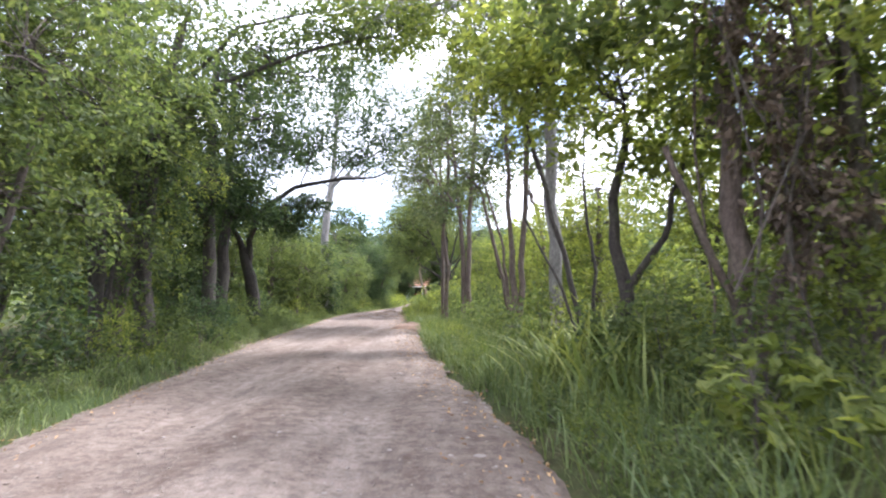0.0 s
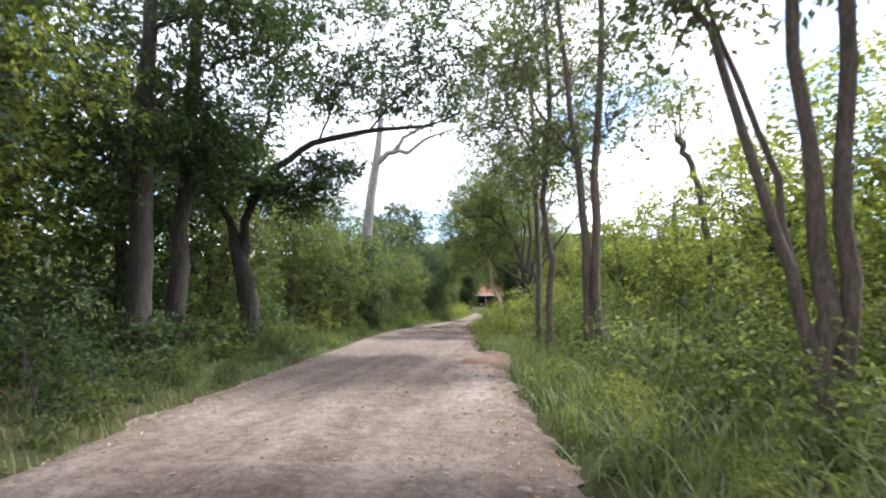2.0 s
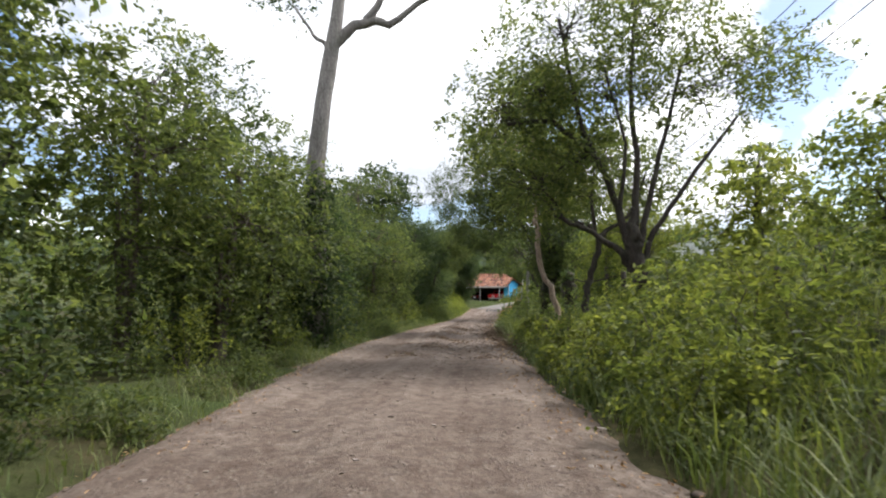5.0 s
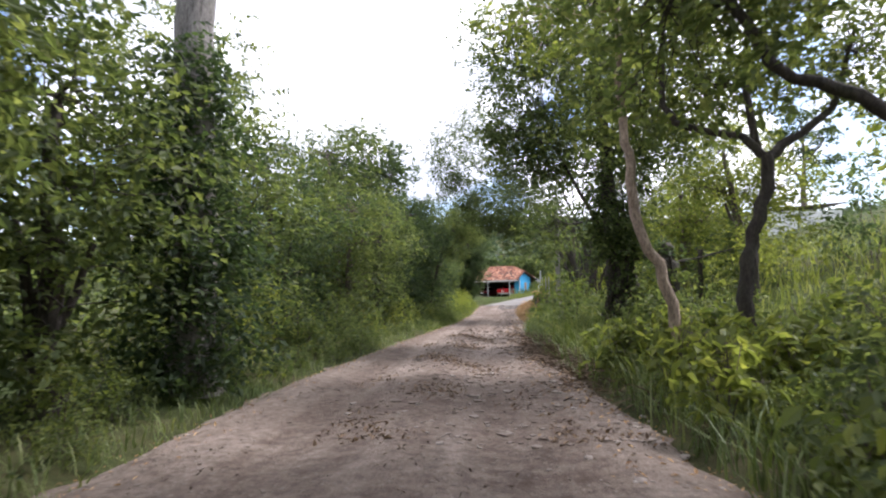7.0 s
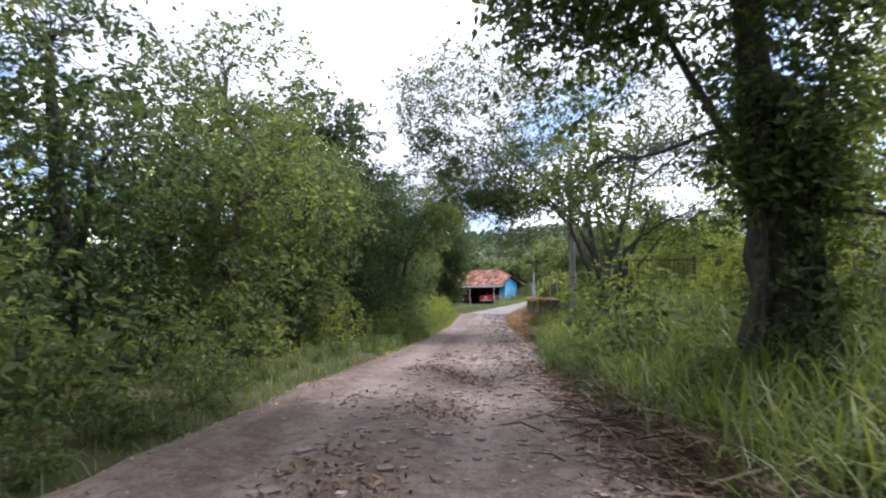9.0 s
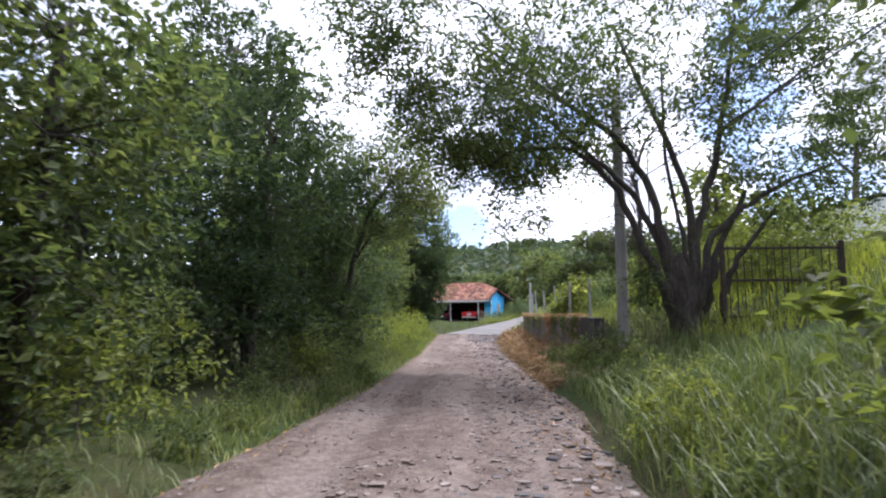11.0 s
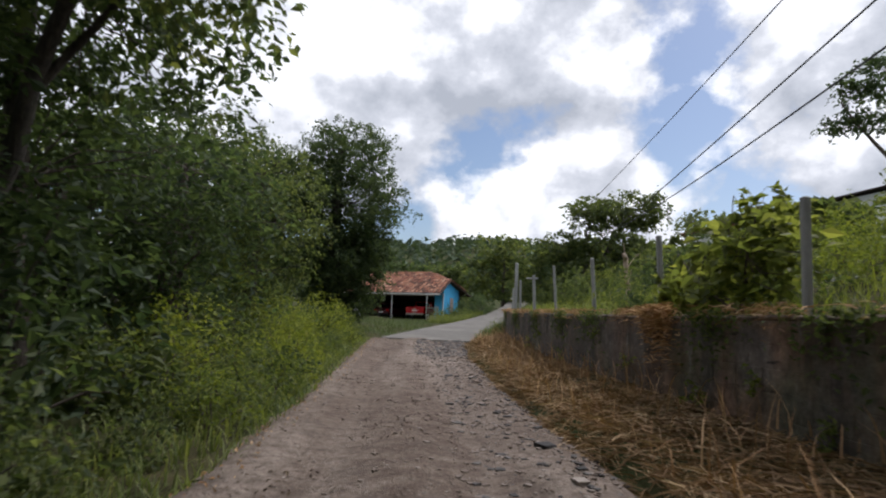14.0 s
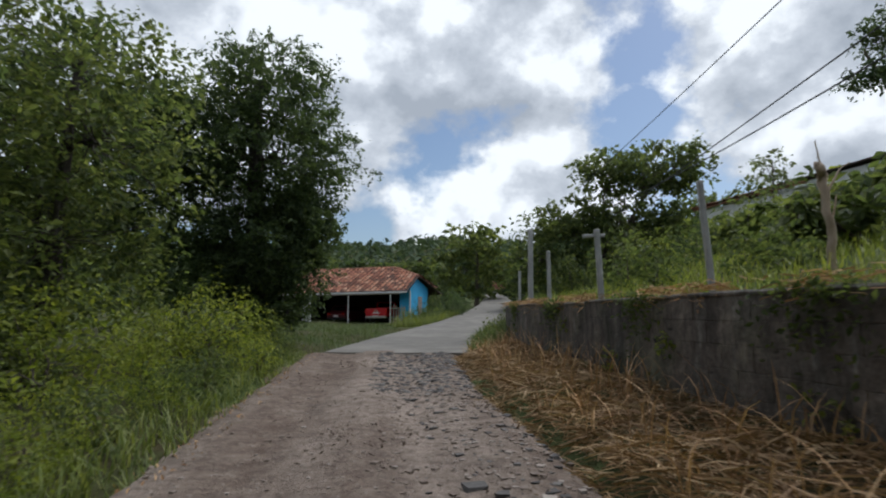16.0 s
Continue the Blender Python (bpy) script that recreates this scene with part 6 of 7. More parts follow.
def tile_material():
    n = Nodes("barrel_tile")
    geo = n.add("ShaderNodeNewGeometry")
    col = n.ramp(geo.outputs["Random Per Island"], [(0, (0.10, 0.042, 0.028)), (.35, (0.28, 0.10, 0.058)), (.75, (0.42, 0.175, 0.10)), (1, (0.52, 0.30, 0.2))])
    f = n.noise(n.coords(), 3.0, 6)
    col = n.mix(n.ramp(f, [(.45, (0, 0, 0)), (.7, (.6, .6, .6))]), col, (0.10, 0.075, 0.06))
    return n.done(col, .9)


TILE_COL = tile_material()
trng = np.random.default_rng(9)
lines = []
for x in np.arange(-10.35, -0.05, .4):
    foot = np.array((x, -.12, 2.28 - .05))
    top = 4.5 if x < -3.1 else 4.5 * (-x / 3.1)
    lines.append((foot, np.array((x, top, 2.28 + (4.35 - 2.28) * top / 4.5))))
for x in np.arange(-2.8, -0.02, .4):
    s = -x / 3.1
    foot = np.array((x, 4.5 * s, 2.28 + 2.07 * s))
    head = np.array(APEX) + (np.array(RIDGE_R) - np.array(APEX)) * s
    lines.append((foot, head))
for s in np.arange(.08, .95, .07):
    foot = np.array(APEX) * (1 - s) + np.array(TIP) * s
    lines.append((foot, foot + (np.array(RIDGE_R) - foot) * .9))
tagged(part("tiles", barrel_tiles(lines, trng), TILE_COL, roof), kind="stuff")
part("ridge_cap", rod(rod(bmesh.new(), RIDGE_L, RIDGE_R, .12, seg=8), RIDGE_R, APEX, .11, seg=8), TILE, roof)
part("fascia", one_box((10.4, .05, .12), (-5.2, -.1, 2.2), bevel=.01), METAL_WHITE, roof, "white-painted eaves board")


def wall_panel(name, pts, thick, mat, parent):
    """An upright wall panel from its corner points, given thickness along its normal."""
    bm = bmesh.new()
    f = bm.faces.new([bm.verts.new(p) for p in pts])
    bm.normal_update()
    nrm = f.normal.copy()
    r = bmesh.ops.extrude_face_region(bm, geom=[f])
    bmesh.ops.translate(bm, vec=-nrm * thick, verts=[g for g in r["geom"] if isinstance(g, bmesh.types.BMVert)])
    bmesh.ops.recalc_face_normals(bm, faces=bm.faces)
    return part(name, bm, mat, parent)


wall_panel("side_wall", [(-.2, 1.0, -.4), (-.2, 4.3, -.4), (-.2, 4.3, 2.68), (-.2, 2.1, 3.3), (-.2, 1.0, 2.75), (-.2, .98, 2.3)], .15, BLUE, house)
wall_panel("front_wall", [(-1.0, .98, -.4), (-.2, .98, -.4), (-.2, .98, 2.6), (-1.0, .98, 2.60)], .15, BLUE, house)
# inner walls and floor take PORCH_DARK, which holds the carport shade
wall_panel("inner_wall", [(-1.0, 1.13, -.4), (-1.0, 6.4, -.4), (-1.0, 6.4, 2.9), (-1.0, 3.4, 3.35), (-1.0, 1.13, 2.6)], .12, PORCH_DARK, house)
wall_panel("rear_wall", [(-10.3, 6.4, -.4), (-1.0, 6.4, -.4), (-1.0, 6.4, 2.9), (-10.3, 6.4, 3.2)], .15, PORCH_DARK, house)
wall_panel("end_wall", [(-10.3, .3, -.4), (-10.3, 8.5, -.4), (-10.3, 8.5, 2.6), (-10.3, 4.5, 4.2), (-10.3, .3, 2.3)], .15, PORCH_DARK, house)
part("corner_trim", one_box((.10, .10, 2.75), (-.21, .97, .95), bevel=.01), METAL_WHITE, house, "pale corner strip")
door = part("door", one_box((.04, .7, 1.95), (-.175, 2.72, 1.0), bevel=.01), WOOD, house, "plain closed side door")
part("handle", one_box((.06, .03, .12), (-.13, 2.45, 1.0), bevel=.005), CHROME, door)
for x in (-1.3, -4.64, -7.85):
    part("porch_post", one_box((.07, .07, 2.3), (x, .05, 1.08), bevel=.01), METAL_WHITE, house)
part("porch_beam", one_box((9.6, .09, .13), (-5.4, .05, 2.12), bevel=.01), WOOD, house)
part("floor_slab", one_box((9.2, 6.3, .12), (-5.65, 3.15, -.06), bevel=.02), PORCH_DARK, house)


def wheel(parent, x, y, z, r, w, axis):
    hub = part("wheel", bmesh.new(), RUBBER, parent)
    hub.location = (x, y, z)
    t = Tubes()
    ring = [(-.5 * w, .82 * r), (-.5 * w, .95 * r), (-.3 * w, r), (.3 * w, r), (.5 * w, .95 * r), (.5 * w, .82 * r)]
    pts = [(a * axis[0], a * axis[1], 0) for a, _ in ring]
    t.add(np.array(pts) + 1e-4 * np.arange(6)[:, None] * np.array(axis + (0,)), [b for _, b in ring], 18)
    part("tyre", t.mesh("tyre", RUBBER), RUBBER, hub)
    a = Vector((axis[0], axis[1], 0)) * w * .42
    part("rim", rod(rod(bmesh.new(), -a, a, r * .62, seg=16), -a * 1.08, a * 1.08, r * .2, seg=10), CHROME, hub)


def profile_body(pts, width, mat, name, parent, bevel=.05):
    """A car shell: a side outline drawn through the car's width, edges rounded."""
    bm = bmesh.new()
    f = bm.faces.new([bm.verts.new((-width / 2, y, z)) for y, z in pts])
    r = bmesh.ops.extrude_face_region(bm, geom=[f])
    bmesh.ops.translate(bm, vec=(width, 0, 0), verts=[g for g in r["geom"] if isinstance(g, bmesh.types.BMVert)])
    bmesh.ops.recalc_face_normals(bm, faces=bm.faces)
    bmesh.ops.bevel(bm, geom=list(bm.edges), offset=bevel, segments=2, affect="EDGES", profile=.6)
    return part(name, bm, mat, parent, smooth=False)


def pickup(m):
    root = tagged(new("pickup_truck"), "red pickup truck parked tail-out under the carport", "truck")
    root.matrix_basis = m
    b = profile_body([(0, .55), (0, 1.12), (1.7, 1.12), (1.72, 1.0), (4.4, .98), (4.7, .8), (4.7, .5)], 1.70, RED, "body", root)
    c = profile_body([(1.65, 1.08), (1.8, 1.62), (3.0, 1.64), (3.7, 1.05)], 1.5, RED, "cab", root)
    part("rear_window", one_box((1.2, .02, .36), (0, 1.68, 1.38), (-14, 0, 0), bevel=.005), GLASS, c)
    for s in (-1, 1):
        part("side_window", one_box((.02, 1.1, .34), (s * .755, 2.6, 1.38), bevel=.005), GLASS, c)
    tail = part("tailgate", one_box((1.5, .05, .48), (0, -.02, .86), bevel=.02), RED, b)
    part("handle", one_box((.3, .03, .06), (0, -.06, .95), bevel=.01), CHROME, tail)
    part("badge", one_box((.5, .012, .09), (0, -.052, .80), bevel=.003), PLATE, tail, "plain pale badge bars")
    for s in (-1, 1):
        part("tail_light", one_box((.10, .06, .32), (s * .79, -.02, .90), bevel=.015), LAMP_RED, b)
    part("number_plate", one_box((.42, .015, .13), (0, -.13, .55), bevel=.004), PLATE, b, "plain pale plate")
    part("bumper", one_box((1.62, .16, .16), (0, -.06, .50), bevel=.03), CHROME, b)
    part("chassis", one_box((1.2, 4.2, .16), (0, 2.3, .46), bevel=.02), IRON, b)
    for y in (1.0, 3.9):
        for s in (-1, 1):
            wheel(root, s * .74, y, .34, .34, .22, (1, 0))
    return root


def small_car(m):
    root = tagged(new("car"), "dark red hatchback parked in the shaded carport", "car")
    root.matrix_basis = m
    b = profile_body([(0, .35), (-.05, .75), (.25, .92), (3.0, .92), (3.9, .78), (4.0, .4)], 1.6, MAROON, "body", root)
    c = profile_body([(.15, .9), (.65, 1.42), (2.0, 1.45), (2.8, .9)], 1.36, MAROON, "cabin", root)
    part("rear_window", one_box((1.1, .02, .42), (0, .36, 1.17), (-44, 0, 0), bevel=.005), GLASS, c)
    for s in (-1, 1):
        part("side_window", one_box((.02, 1.3, .32), (s * .685, 1.4, 1.18), bevel=.005), GLASS, c)
        part("tail_light", one_box((.22, .06, .14), (s * .62, -.02, .76), bevel=.015), LAMP_RED, b)
    part("number_plate", one_box((.42, .015, .13), (0, -.055, .6), bevel=.004), PLATE, b, "plain pale plate")
    part("bumper", one_box((1.6, .12, .18), (0, -.03, .43), bevel=.04), RUBBER, b)
    for y in (.65, 3.1):
        for s in (-1, 1):
            wheel(root, s * .70, y, .29, .29, .19, (1, 0))
    return root


HM = house.matrix_basis
pickup(HM @ pose(-2.75, .75, 0, 0, 0, 3))
small_car(HM @ pose(-6.6, 1.7, 0, 0, 0, -2))


def picket_gate(x, y, n, w, h, mat, rz):
    g = tagged(new("picket_fence"), "short open picket panel of pale weathered sticks", "fence", "house pickets")
    g.matrix_basis = pose(x, y, gz(x, y), 0, 0, rz)
    r = random.Random(int(x * 10 + y))
    for i in range(n):
        u = w * i / (n - 1)
        part("picket", one_box((.05, .03, h * r.uniform(.85, 1.1)), (u, 0, h * .45), (0, r.uniform(-3, 3), 0), bevel=.006), mat, g)
    for z in (.3, .8):
        part("rail", one_box((w + .06, .03, .05), (w / 2, .03, h * z), bevel=.006), mat, g)


picket_gate(-3.4, 112.2, 6, 1.0, 1.35, WOOD, -40)
picket_gate(-9.4, 119.6, 5, .6, 1.3, METAL_WHITE, -28)


# ---- long yard building above the wall ----
def yard_building(name, label, a, b, depth, base, top, wall_mat, roof_mat, over, tiled):
    a, b = Vector((*a, 0)), Vector((*b, 0))
    d = (b - a).normalized()
    ln = (b - a).length
    root = tagged(new(name), label, "building", "yard buildings")
    root.matrix_basis = Matrix.Translation((a.x, a.y, base)) @ Matrix.Rotation(math.atan2(d.y, d.x), 4, "Z")
    part("wall", one_box((ln, depth, top - base + .5), (ln / 2, depth / 2, (top - base - .5) / 2), bevel=.02), wall_mat, root)
    tilt = 14 if tiled else 4
    r = part("roof", one_box((ln + .4, depth + 2 * over, .09), (ln / 2, depth / 2, top - base + .16 + (depth / 2) * math.tan(radians(tilt))), (tilt, 0, 0), bevel=.02), roof_mat, root)
    if tiled:
        f = [((x, -over - .05, top - base + .16 - (over + .02) * math.tan(radians(tilt)) + .03), (x, depth, top - base + .18 + depth * math.tan(radians(tilt)))) for x in np.arange(-.15, ln + .15, .21)]
        tagged(part("tiles", barrel_tiles(f, trng), TILE_COL, r), kind="stuff")
    for k in range(0 if name == "long_building" else 1):
        w = part("window", one_box((.8, .05, .6), (1.6 + k * 3, -.02, .95), bevel=.01), IRON, root)
        part("frame", one_box((.92, .04, .06), (1.6 + k * 3, -.03, .63), bevel=.008), WOOD, w)
    return root


yard_building("shed", "low whitewashed shed with a clay-tiled roof", (15.0, 108.6), (16.0, 101.2), 4.5, 4.6, 7.6, WHITEWASH, TILE, .35, True)
yard_building("long_building", "long grey-white painted brick building with a dark roof edge", (16.05, 101.0), (17.2, 86.0), 6.0, 5.2, 7.75, WHITEWASH, IRON, .25, False)

# distant tiled roof beyond the rise
yard_building("cottage", "distant cottage with a red tiled roof", (9.5, 139.5), (14.5, 139.0), 5.0, 3.0, 4.2, WHITEWASH, TILE, .4, True)


# ---- litter on the road ----
def stones(name, label, pts, size, rng, mat, round_=False):
    """Loose stones: uneven lumps, the larger ones rounded and half sunk."""
    n = len(pts)
    if round_:
        g = np.array([(x, y, z) for x in (-1, 0, 1) for y in (-1, 0, 1) for z in (-1, 0, 1) if (x, y, z) != (0, 0, 0)], float)
        at = {tuple(v.astype(int)): i for i, v in enumerate(g)}
        quads = []
        for ax in range(3):
            for sgn in (-1, 1):
                for p in (-1, 0):
                    for q in (-1, 0):
                        c = []
                        for dp, dq in ((0, 0), (1, 0), (1, 1), (0, 1)):
                            k = [0, 0, 0]
                            k[ax], k[(ax + 1) % 3], k[(ax + 2) % 3] = sgn, p + dp, q + dq
                            c.append(at[tuple(k)])
                        quads.append(c if sgn > 0 else c[::-1])
        base = g / np.linalg.norm(g, axis=1)[:, None] * .56
        faces, jit = np.array(quads), rng.uniform(.78, 1.12, (n, len(g), 1))
    else:
        base = np.array([(sx, sy, sz) for sx in (-1, 1) for sy in (-1, 1) for sz in (-1, 1)], float) * .5
        faces, jit = box_f, rng.uniform(.55, 1.0, (n, 8, 1))
    m = len(base)
    s = size[:, None, None] * rng.uniform(.7, 1.25, (n, 1, 3)) * np.array([1, 1, .42])
    v = base * s * jit
    a = rng.uniform(0, 2 * np.pi, n)
    ca, sa = np.cos(a)[:, None], np.sin(a)[:, None]
    v = np.stack([v[..., 0] * ca - v[..., 1] * sa, v[..., 0] * sa + v[..., 1] * ca, v[..., 2]], -1)
    V = (v + pts[:, None]).reshape(-1, 3)
    F = (faces[None] + np.arange(n)[:, None, None] * m).reshape(-1, 4)
    return tagged(new(name, np_mesh(name, V, F, mat, round_)), label, "stones", kind="stuff")


lrng = np.random.default_rng(31)


def on_road(n, y0, y1, u0, u1, power=1.0):
    y = lrng.uniform(y0, y1, n)
    u = u0 + (u1 - u0) * lrng.uniform(0, 1, n) ** power
    x = left_edge(y) + u * (right_edge(y) - left_edge(y))
    return np.stack([x, y, road_z(x, y) + .002], 1)


def island_material(name, stops, rough):
    n = Nodes(name)
    geo = n.add("ShaderNodeNewGeometry")
    col = n.ramp(geo.outputs["Random Per Island"], stops)
    f = n.noise(n.coords(), 30, 5)
    col = n.mix(.4, col, n.ramp(f, [(.3, (.25, .25, .25)), (.7, (.75, .75, .75))]), "OVERLAY")
    n.bump(f, .4, .01)
    return n.done(col, rough)


GRAVEL = island_material("gravel", [(0, (.14, .105, .085)), (.5, (.19, .15, .125)), (1, (.31, .268, .235))], .9)
SLATE = island_material("dark_stone", [(0, (.024, .022, .022)), (.5, (.06, .054, .052)), (1, (.14, .13, .124))], .85)
stones("gravel", "fine loose gravel scattered over the dirt road", on_road(5000, 5, 92, 0, 1), lrng.gamma(2.0, .008, 5000) + .01, lrng, GRAVEL)
stones("gravel", "dense grey stones along the worn half of the road", on_road(2400, 60, 85, .5, 1.02, .7), lrng.gamma(2.0, .011, 2400) + .015, lrng, GRAVEL)
stones("gravel", "broken stones along the road edge", on_road(600, 5, 62, .78, 1.06, .6) - (0, 0, .008), lrng.gamma(2.2, .022, 600) + .02, lrng, GRAVEL, True)
stones("gravel", "dark rough cobbles in the worn road before the concrete", on_road(1300, 84.5, 92.2, .5, .98, .9) - (0, 0, .012), lrng.gamma(2.4, .022, 1300) + .03, lrng, SLATE, True)
stones("gravel", "dark stones pressed into the worn road edge", on_road(900, 58, 85, .62, 1.0, .7) - (0, 0, .004), lrng.gamma(2.2, .016, 900) + .02, lrng, SLATE)


def litter(name, label, pts, length, rng, mat, wide=.4, lift=.01):
    return tagged(new(name, leaf_mesh(name, pts + np.array([0, 0, lift]), length, rng, mat, up=.85, width=wide, droop=0.0)), label, "litter", kind="stuff")


def drifts(n, y0, y1, u0, u1):
    """Places on the road that gather in patches."""
    p = on_road(n * 3, y0, y1, u0, u1)
    keep = np.sin(p[:, 0] * 3.1 + 2 * np.sin(p[:, 1] * .9)) + np.sin(p[:, 1] * 1.7 + 1.3 * np.sin(p[:, 0] * 2.2)) + lrng.normal(0, .5, len(p)) > .9
    return p[keep][:n]


litter("fallen_leaves", "brown fallen leaves along the road", on_road(3500, 5, 70, .8, 1.12, .6), lrng.uniform(.03, .09, 3500), lrng, STRAW)
stones("gravel", "lumps of earth and stone churned up on the road", on_road(1500, 42, 60, .3, 1.0, .8), lrng.gamma(2.2, .017, 1500) + .02, lrng, GRAVEL)
p = drifts(3000, 42, 57, .25, 1.0)
litter("fallen_leaves", "brown dry leaves strewn over the road", p, lrng.uniform(.04, .11, len(p)), lrng, LEAF_LITTER)
p = drifts(3200, 38, 92, .12, .95)
litter("fallen_leaves", "dark rotting leaves drifted over the dirt road", p, lrng.uniform(.02, .07, len(p)), lrng, TWIG)
litter("fallen_leaves", "brown fallen leaves under the thicket", on_road(2200, 5, 92, -.08, .12, 1.0), lrng.uniform(.03, .07, 2200), lrng, STRAW)


def straw(name, label, pts, length, rng, mat, height, wide=.006):
    """Cut stalks lying criss-cross in a heap."""
    n = len(pts)
    a = rng.uniform(0, 2 * np.pi, n)
    d = np.stack([np.cos(a), np.sin(a), rng.normal(size=n) * .28], 1)
    d /= np.linalg.norm(d, axis=1)[:, None]
    sd = np.cross(d, rng.normal(size=(n, 3)))
    sd /= np.linalg.norm(sd, axis=1)[:, None]
    c = pts + np.array([0, 0, 1.0]) * (height * rng.uniform(0, 1, n) ** 1.2)[:, None]
    L, w = length[:, None], wide * rng.uniform(.5, 1.8, n)[:, None]
    bend = np.array([0, 0, -1.0]) * L * rng.uniform(.0, .15, n)[:, None]
    V = np.stack([c - d * L / 2 + bend - sd * w, c - d * L / 2 + bend + sd * w, c + sd * w * 1.3, c - sd * w * 1.3, c + d * L / 2 + bend + sd * w * .5, c + d * L / 2 + bend - sd * w * .5], 1).reshape(-1, 3)
    i = np.arange(n)[:, None] * 6
    F = np.concatenate([i + [[0, 1, 2, 3]], i + [[3, 2, 4, 5]]], 0)
    return tagged(new(name, np_mesh(name, V, F, mat)), label, "dry plants", kind="stuff")


n = 26000
yy = lrng.uniform(66.0, 91.5, n)
f = lrng.uniform(0, 1, n)
x0, x1 = right_edge(yy) - .35, wall_x(yy) - .12
xx = x0 + (x1 - x0) * f
hump = np.sin(np.pi * np.clip(f * .75 + .2, 0, 1)) * (.17 + .07 * np.sin(yy * 1.3) + .05 * np.sin(yy * 3.7 + f * 5))
straw("cut_weeds", "heap of dry brown cut weeds along the wall", on_ground(xx, yy, 0), lrng.uniform(.1, .48, n), lrng, STRAW, np.clip(hump, .03, None), .0036)
n = 900
yy = lrng.uniform(70, 91.5, n)
xx = right_edge(yy) + (wall_x(yy) - right_edge(yy)) * lrng.uniform(.1, .95, n)
blades("dry_weeds", "dead weed stalks standing in the heap", on_ground(xx, yy, .05), lrng.uniform(.15, .6, n), lrng, STRAW, .006, .9)
n = 3600
yy = np.clip(lrng.normal(50.6, 2.6, n), 44, 57)
xx = right_edge(yy) + lrng.normal(.0, .3, n)
straw("brushwood", "dead brown twigs swept to the road edge", on_ground(xx, yy, .05), lrng.uniform(.12, .6, n), lrng, TWIG, np.full(n, .22), .0042)
n = 1500
yy = lrng.normal(74.7, .26, n)
out = np.abs(lrng.normal(0, .05, n))
pts = np.stack([wall_x(yy) - .11 - out, yy, wall_top(yy) + .1 - lrng.gamma(1.6, .12, n)], 1)
straw("dry_vine", "withered orange-brown creeper hanging over the wall", pts, lrng.uniform(.04, .16, n), lrng, STRAW, np.full(n, .05), .004)
n = 5000
yy = lrng.uniform(68.8, 92.8, n)
yy = yy[np.sin(yy * 2.1) + np.sin(yy * 5.3 + 1) + lrng.normal(0, .7, n) > .1]
n = len(yy)
pts = np.stack([wall_x(yy) + lrng.normal(-.04, .09, n), yy, wall_top(yy) + .05 - lrng.gamma(1.1, .05, n)], 1)
straw("dry_vine", "dry stalks and roots trailing along the wall top", pts, lrng.uniform(.06, .25, n), lrng, STRAW, np.full(n, .06), .0035)
n = 2600
yy = lrng.choice([69.8, 71.6, 73.4, 77.4, 79.4, 82.2, 86.0, 90.6], n) + lrng.normal(0, .32, n)
pts = np.stack([wall_x(yy) - .12 - np.abs(lrng.normal(0, .03, n)), yy, wall_top(yy) + .05 - lrng.gamma(1.2, .17, n)], 1)
tagged(new("creeper", leaf_mesh("creeper", pts, lrng.uniform(.03, .085, n), lrng, LEAF_MID, droop=.5)), "small green creeper leaves on the wall face", "creeper", kind="stuff")


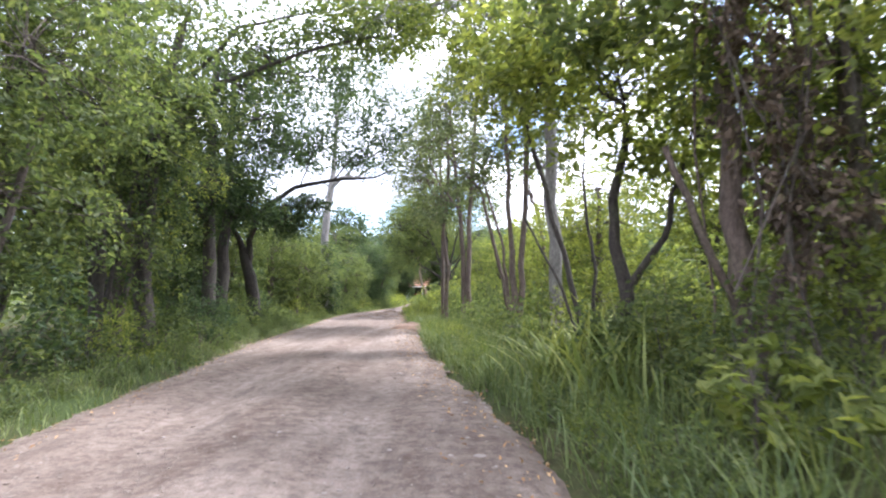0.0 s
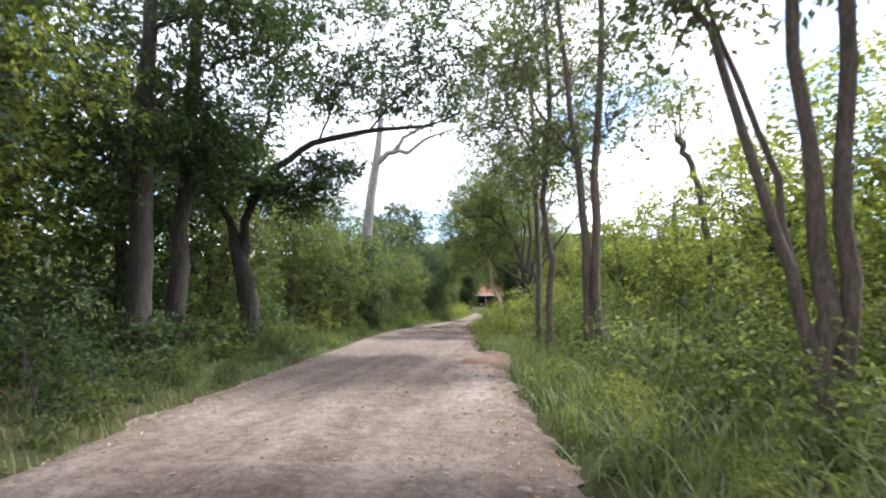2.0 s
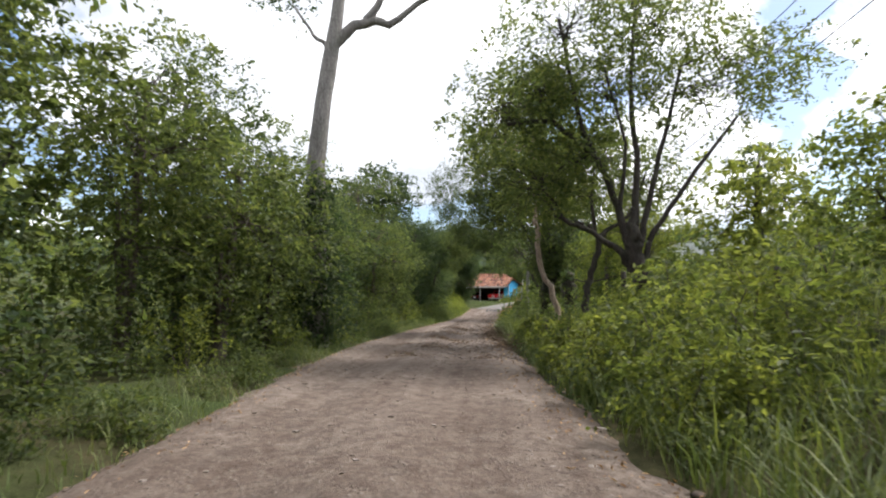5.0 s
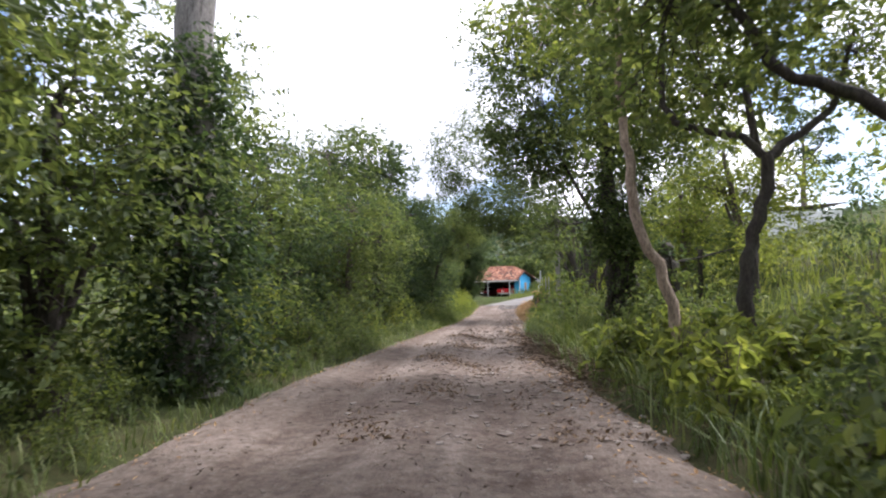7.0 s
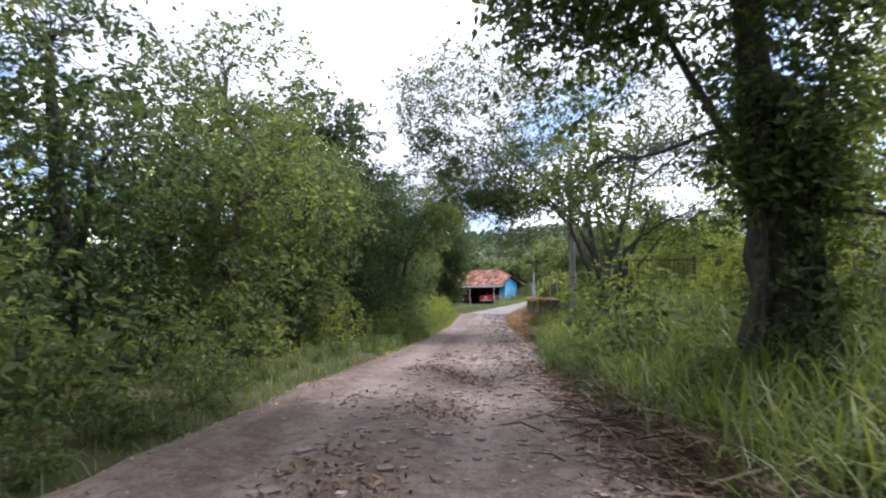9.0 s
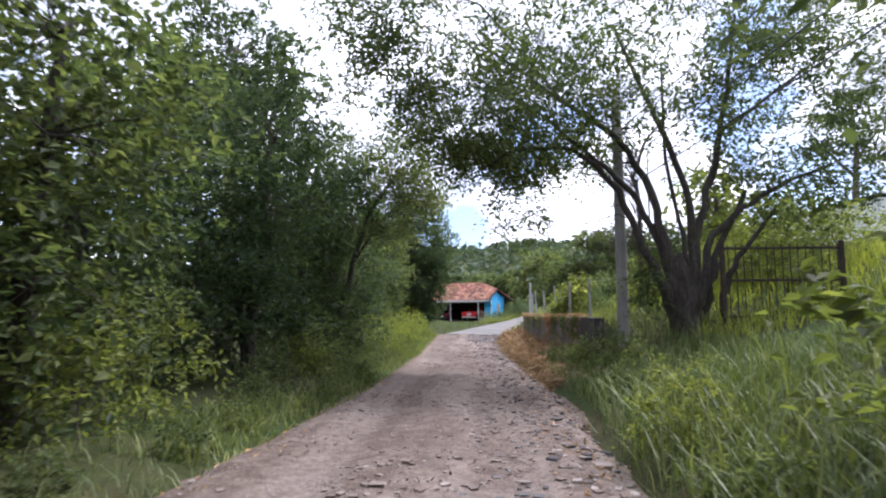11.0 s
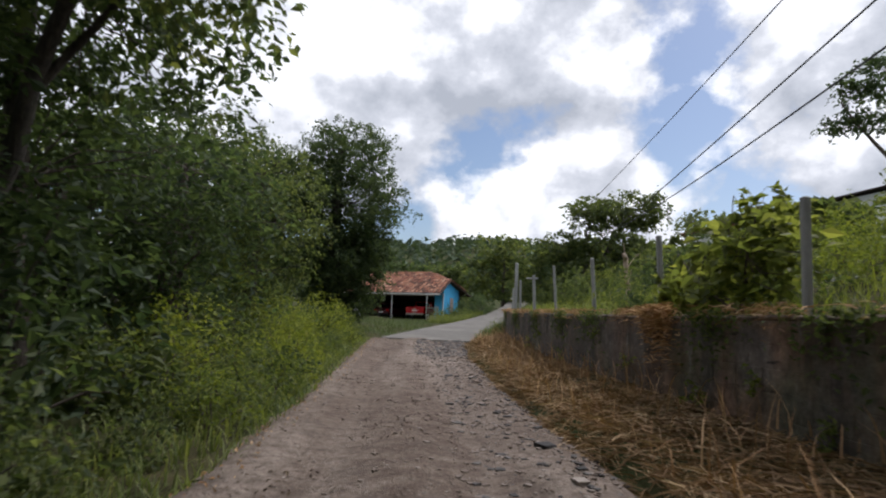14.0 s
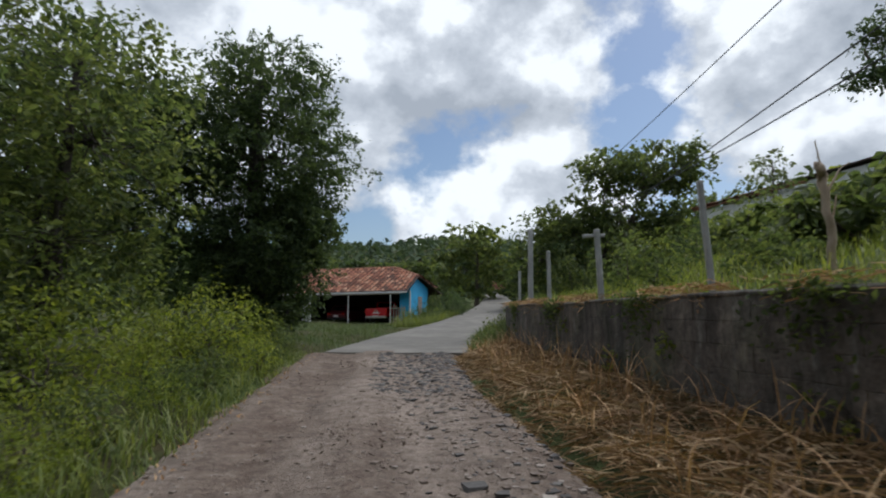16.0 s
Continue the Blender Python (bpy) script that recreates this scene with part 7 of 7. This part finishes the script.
def wall_weed(y, z, s):
    """A tuft of broad leaves rooted in a joint of the wall."""
    root = tagged(new("weed"), "small bright weed growing out of a wall joint", "weed", "wall weeds")
    root.location = (float(wall_x(y)) - .1, y, z)
    r = np.random.default_rng(int(y * 31))
    t = Tubes()
    tips = []
    for k in range(6):
        e = np.array((-r.uniform(.04, .16), r.normal(0, .09), r.uniform(-.16, .14))) * s
        t.add(curve_points((0, 0, 0), e, 4, .03, r, .004), np.linspace(.004, .002, 4), 3)
        tips += [e * f for f in (.55, .8, 1.0)]
    part("stem", t.mesh("stem", BARK), BARK, root)
    c = np.repeat(np.array(tips), 2, 0) + r.normal(size=(len(tips) * 2, 3)) * .02 * s
    part("foliage", leaf_mesh("foliage", c, .075 * s * r.uniform(.6, 1.3, len(c)), r, LEAF_LIGHT, droop=.3), LEAF_LIGHT, root)


for y, z, sz in ((69.6, .95, 1.2), (70.4, .62, 1.0), (70.9, 1.0, .8), (71.7, .5, 1.1), (72.6, .8, .9), (73.6, .55, 1.2), (75.6, .7, .9), (77.0, 1.05, .8), (79.2, .6, 1.0), (81.4, .95, .9), (83.0, .7, 1.0), (85.2, 1.1, .8)):
    wall_weed(y, z, sz)

# heap of reddish earth at the verge
EARTH = plain_material("reddish_earth", (0.15, 0.092, 0.062), (0.30, 0.20, 0.145), 5.0, 0.95, 0, 0.6)
hr, ha = np.meshgrid(np.linspace(0, 1, 26), np.linspace(0, 2 * np.pi, 49)[:-1], indexing="ij")
hx, hy = 1.15 * hr * np.cos(ha), .95 * hr * np.sin(ha)
hz = .27 * (1 - hr ** 2) ** 1.3 * (1 + .25 * rough_noise(hx, hy, 2.2)) + .012 * rough_noise(hx, hy, 9.0) * (1 - hr) - .4 * hr ** 5
ha_i, hb_i = np.meshgrid(np.arange(25), np.arange(48), indexing="ij")
hq = np.stack([ha_i * 48 + hb_i, (ha_i + 1) * 48 + hb_i, (ha_i + 1) * 48 + (hb_i + 1) % 48, ha_i * 48 + (hb_i + 1) % 48], -1).reshape(-1, 4)
heap = tagged(new("earth_mound", np_mesh("earth_mound", np.stack([hx, hy, hz], -1).reshape(-1, 3), hq, EARTH, True)), "low mound of reddish earth at the road edge", "mound")
heap.location = (-1.75, 28.3, .02)
n = 260
yy = lrng.normal(28.0, 1.0, n)
xx = -1.6 + lrng.normal(0, .6, n)
stones("rubble", "crumbled earth and stones round the heap", np.stack([xx, yy, np.full(n, .03)], 1), lrng.gamma(2.0, .013, n) + .012, lrng, GRAVEL)
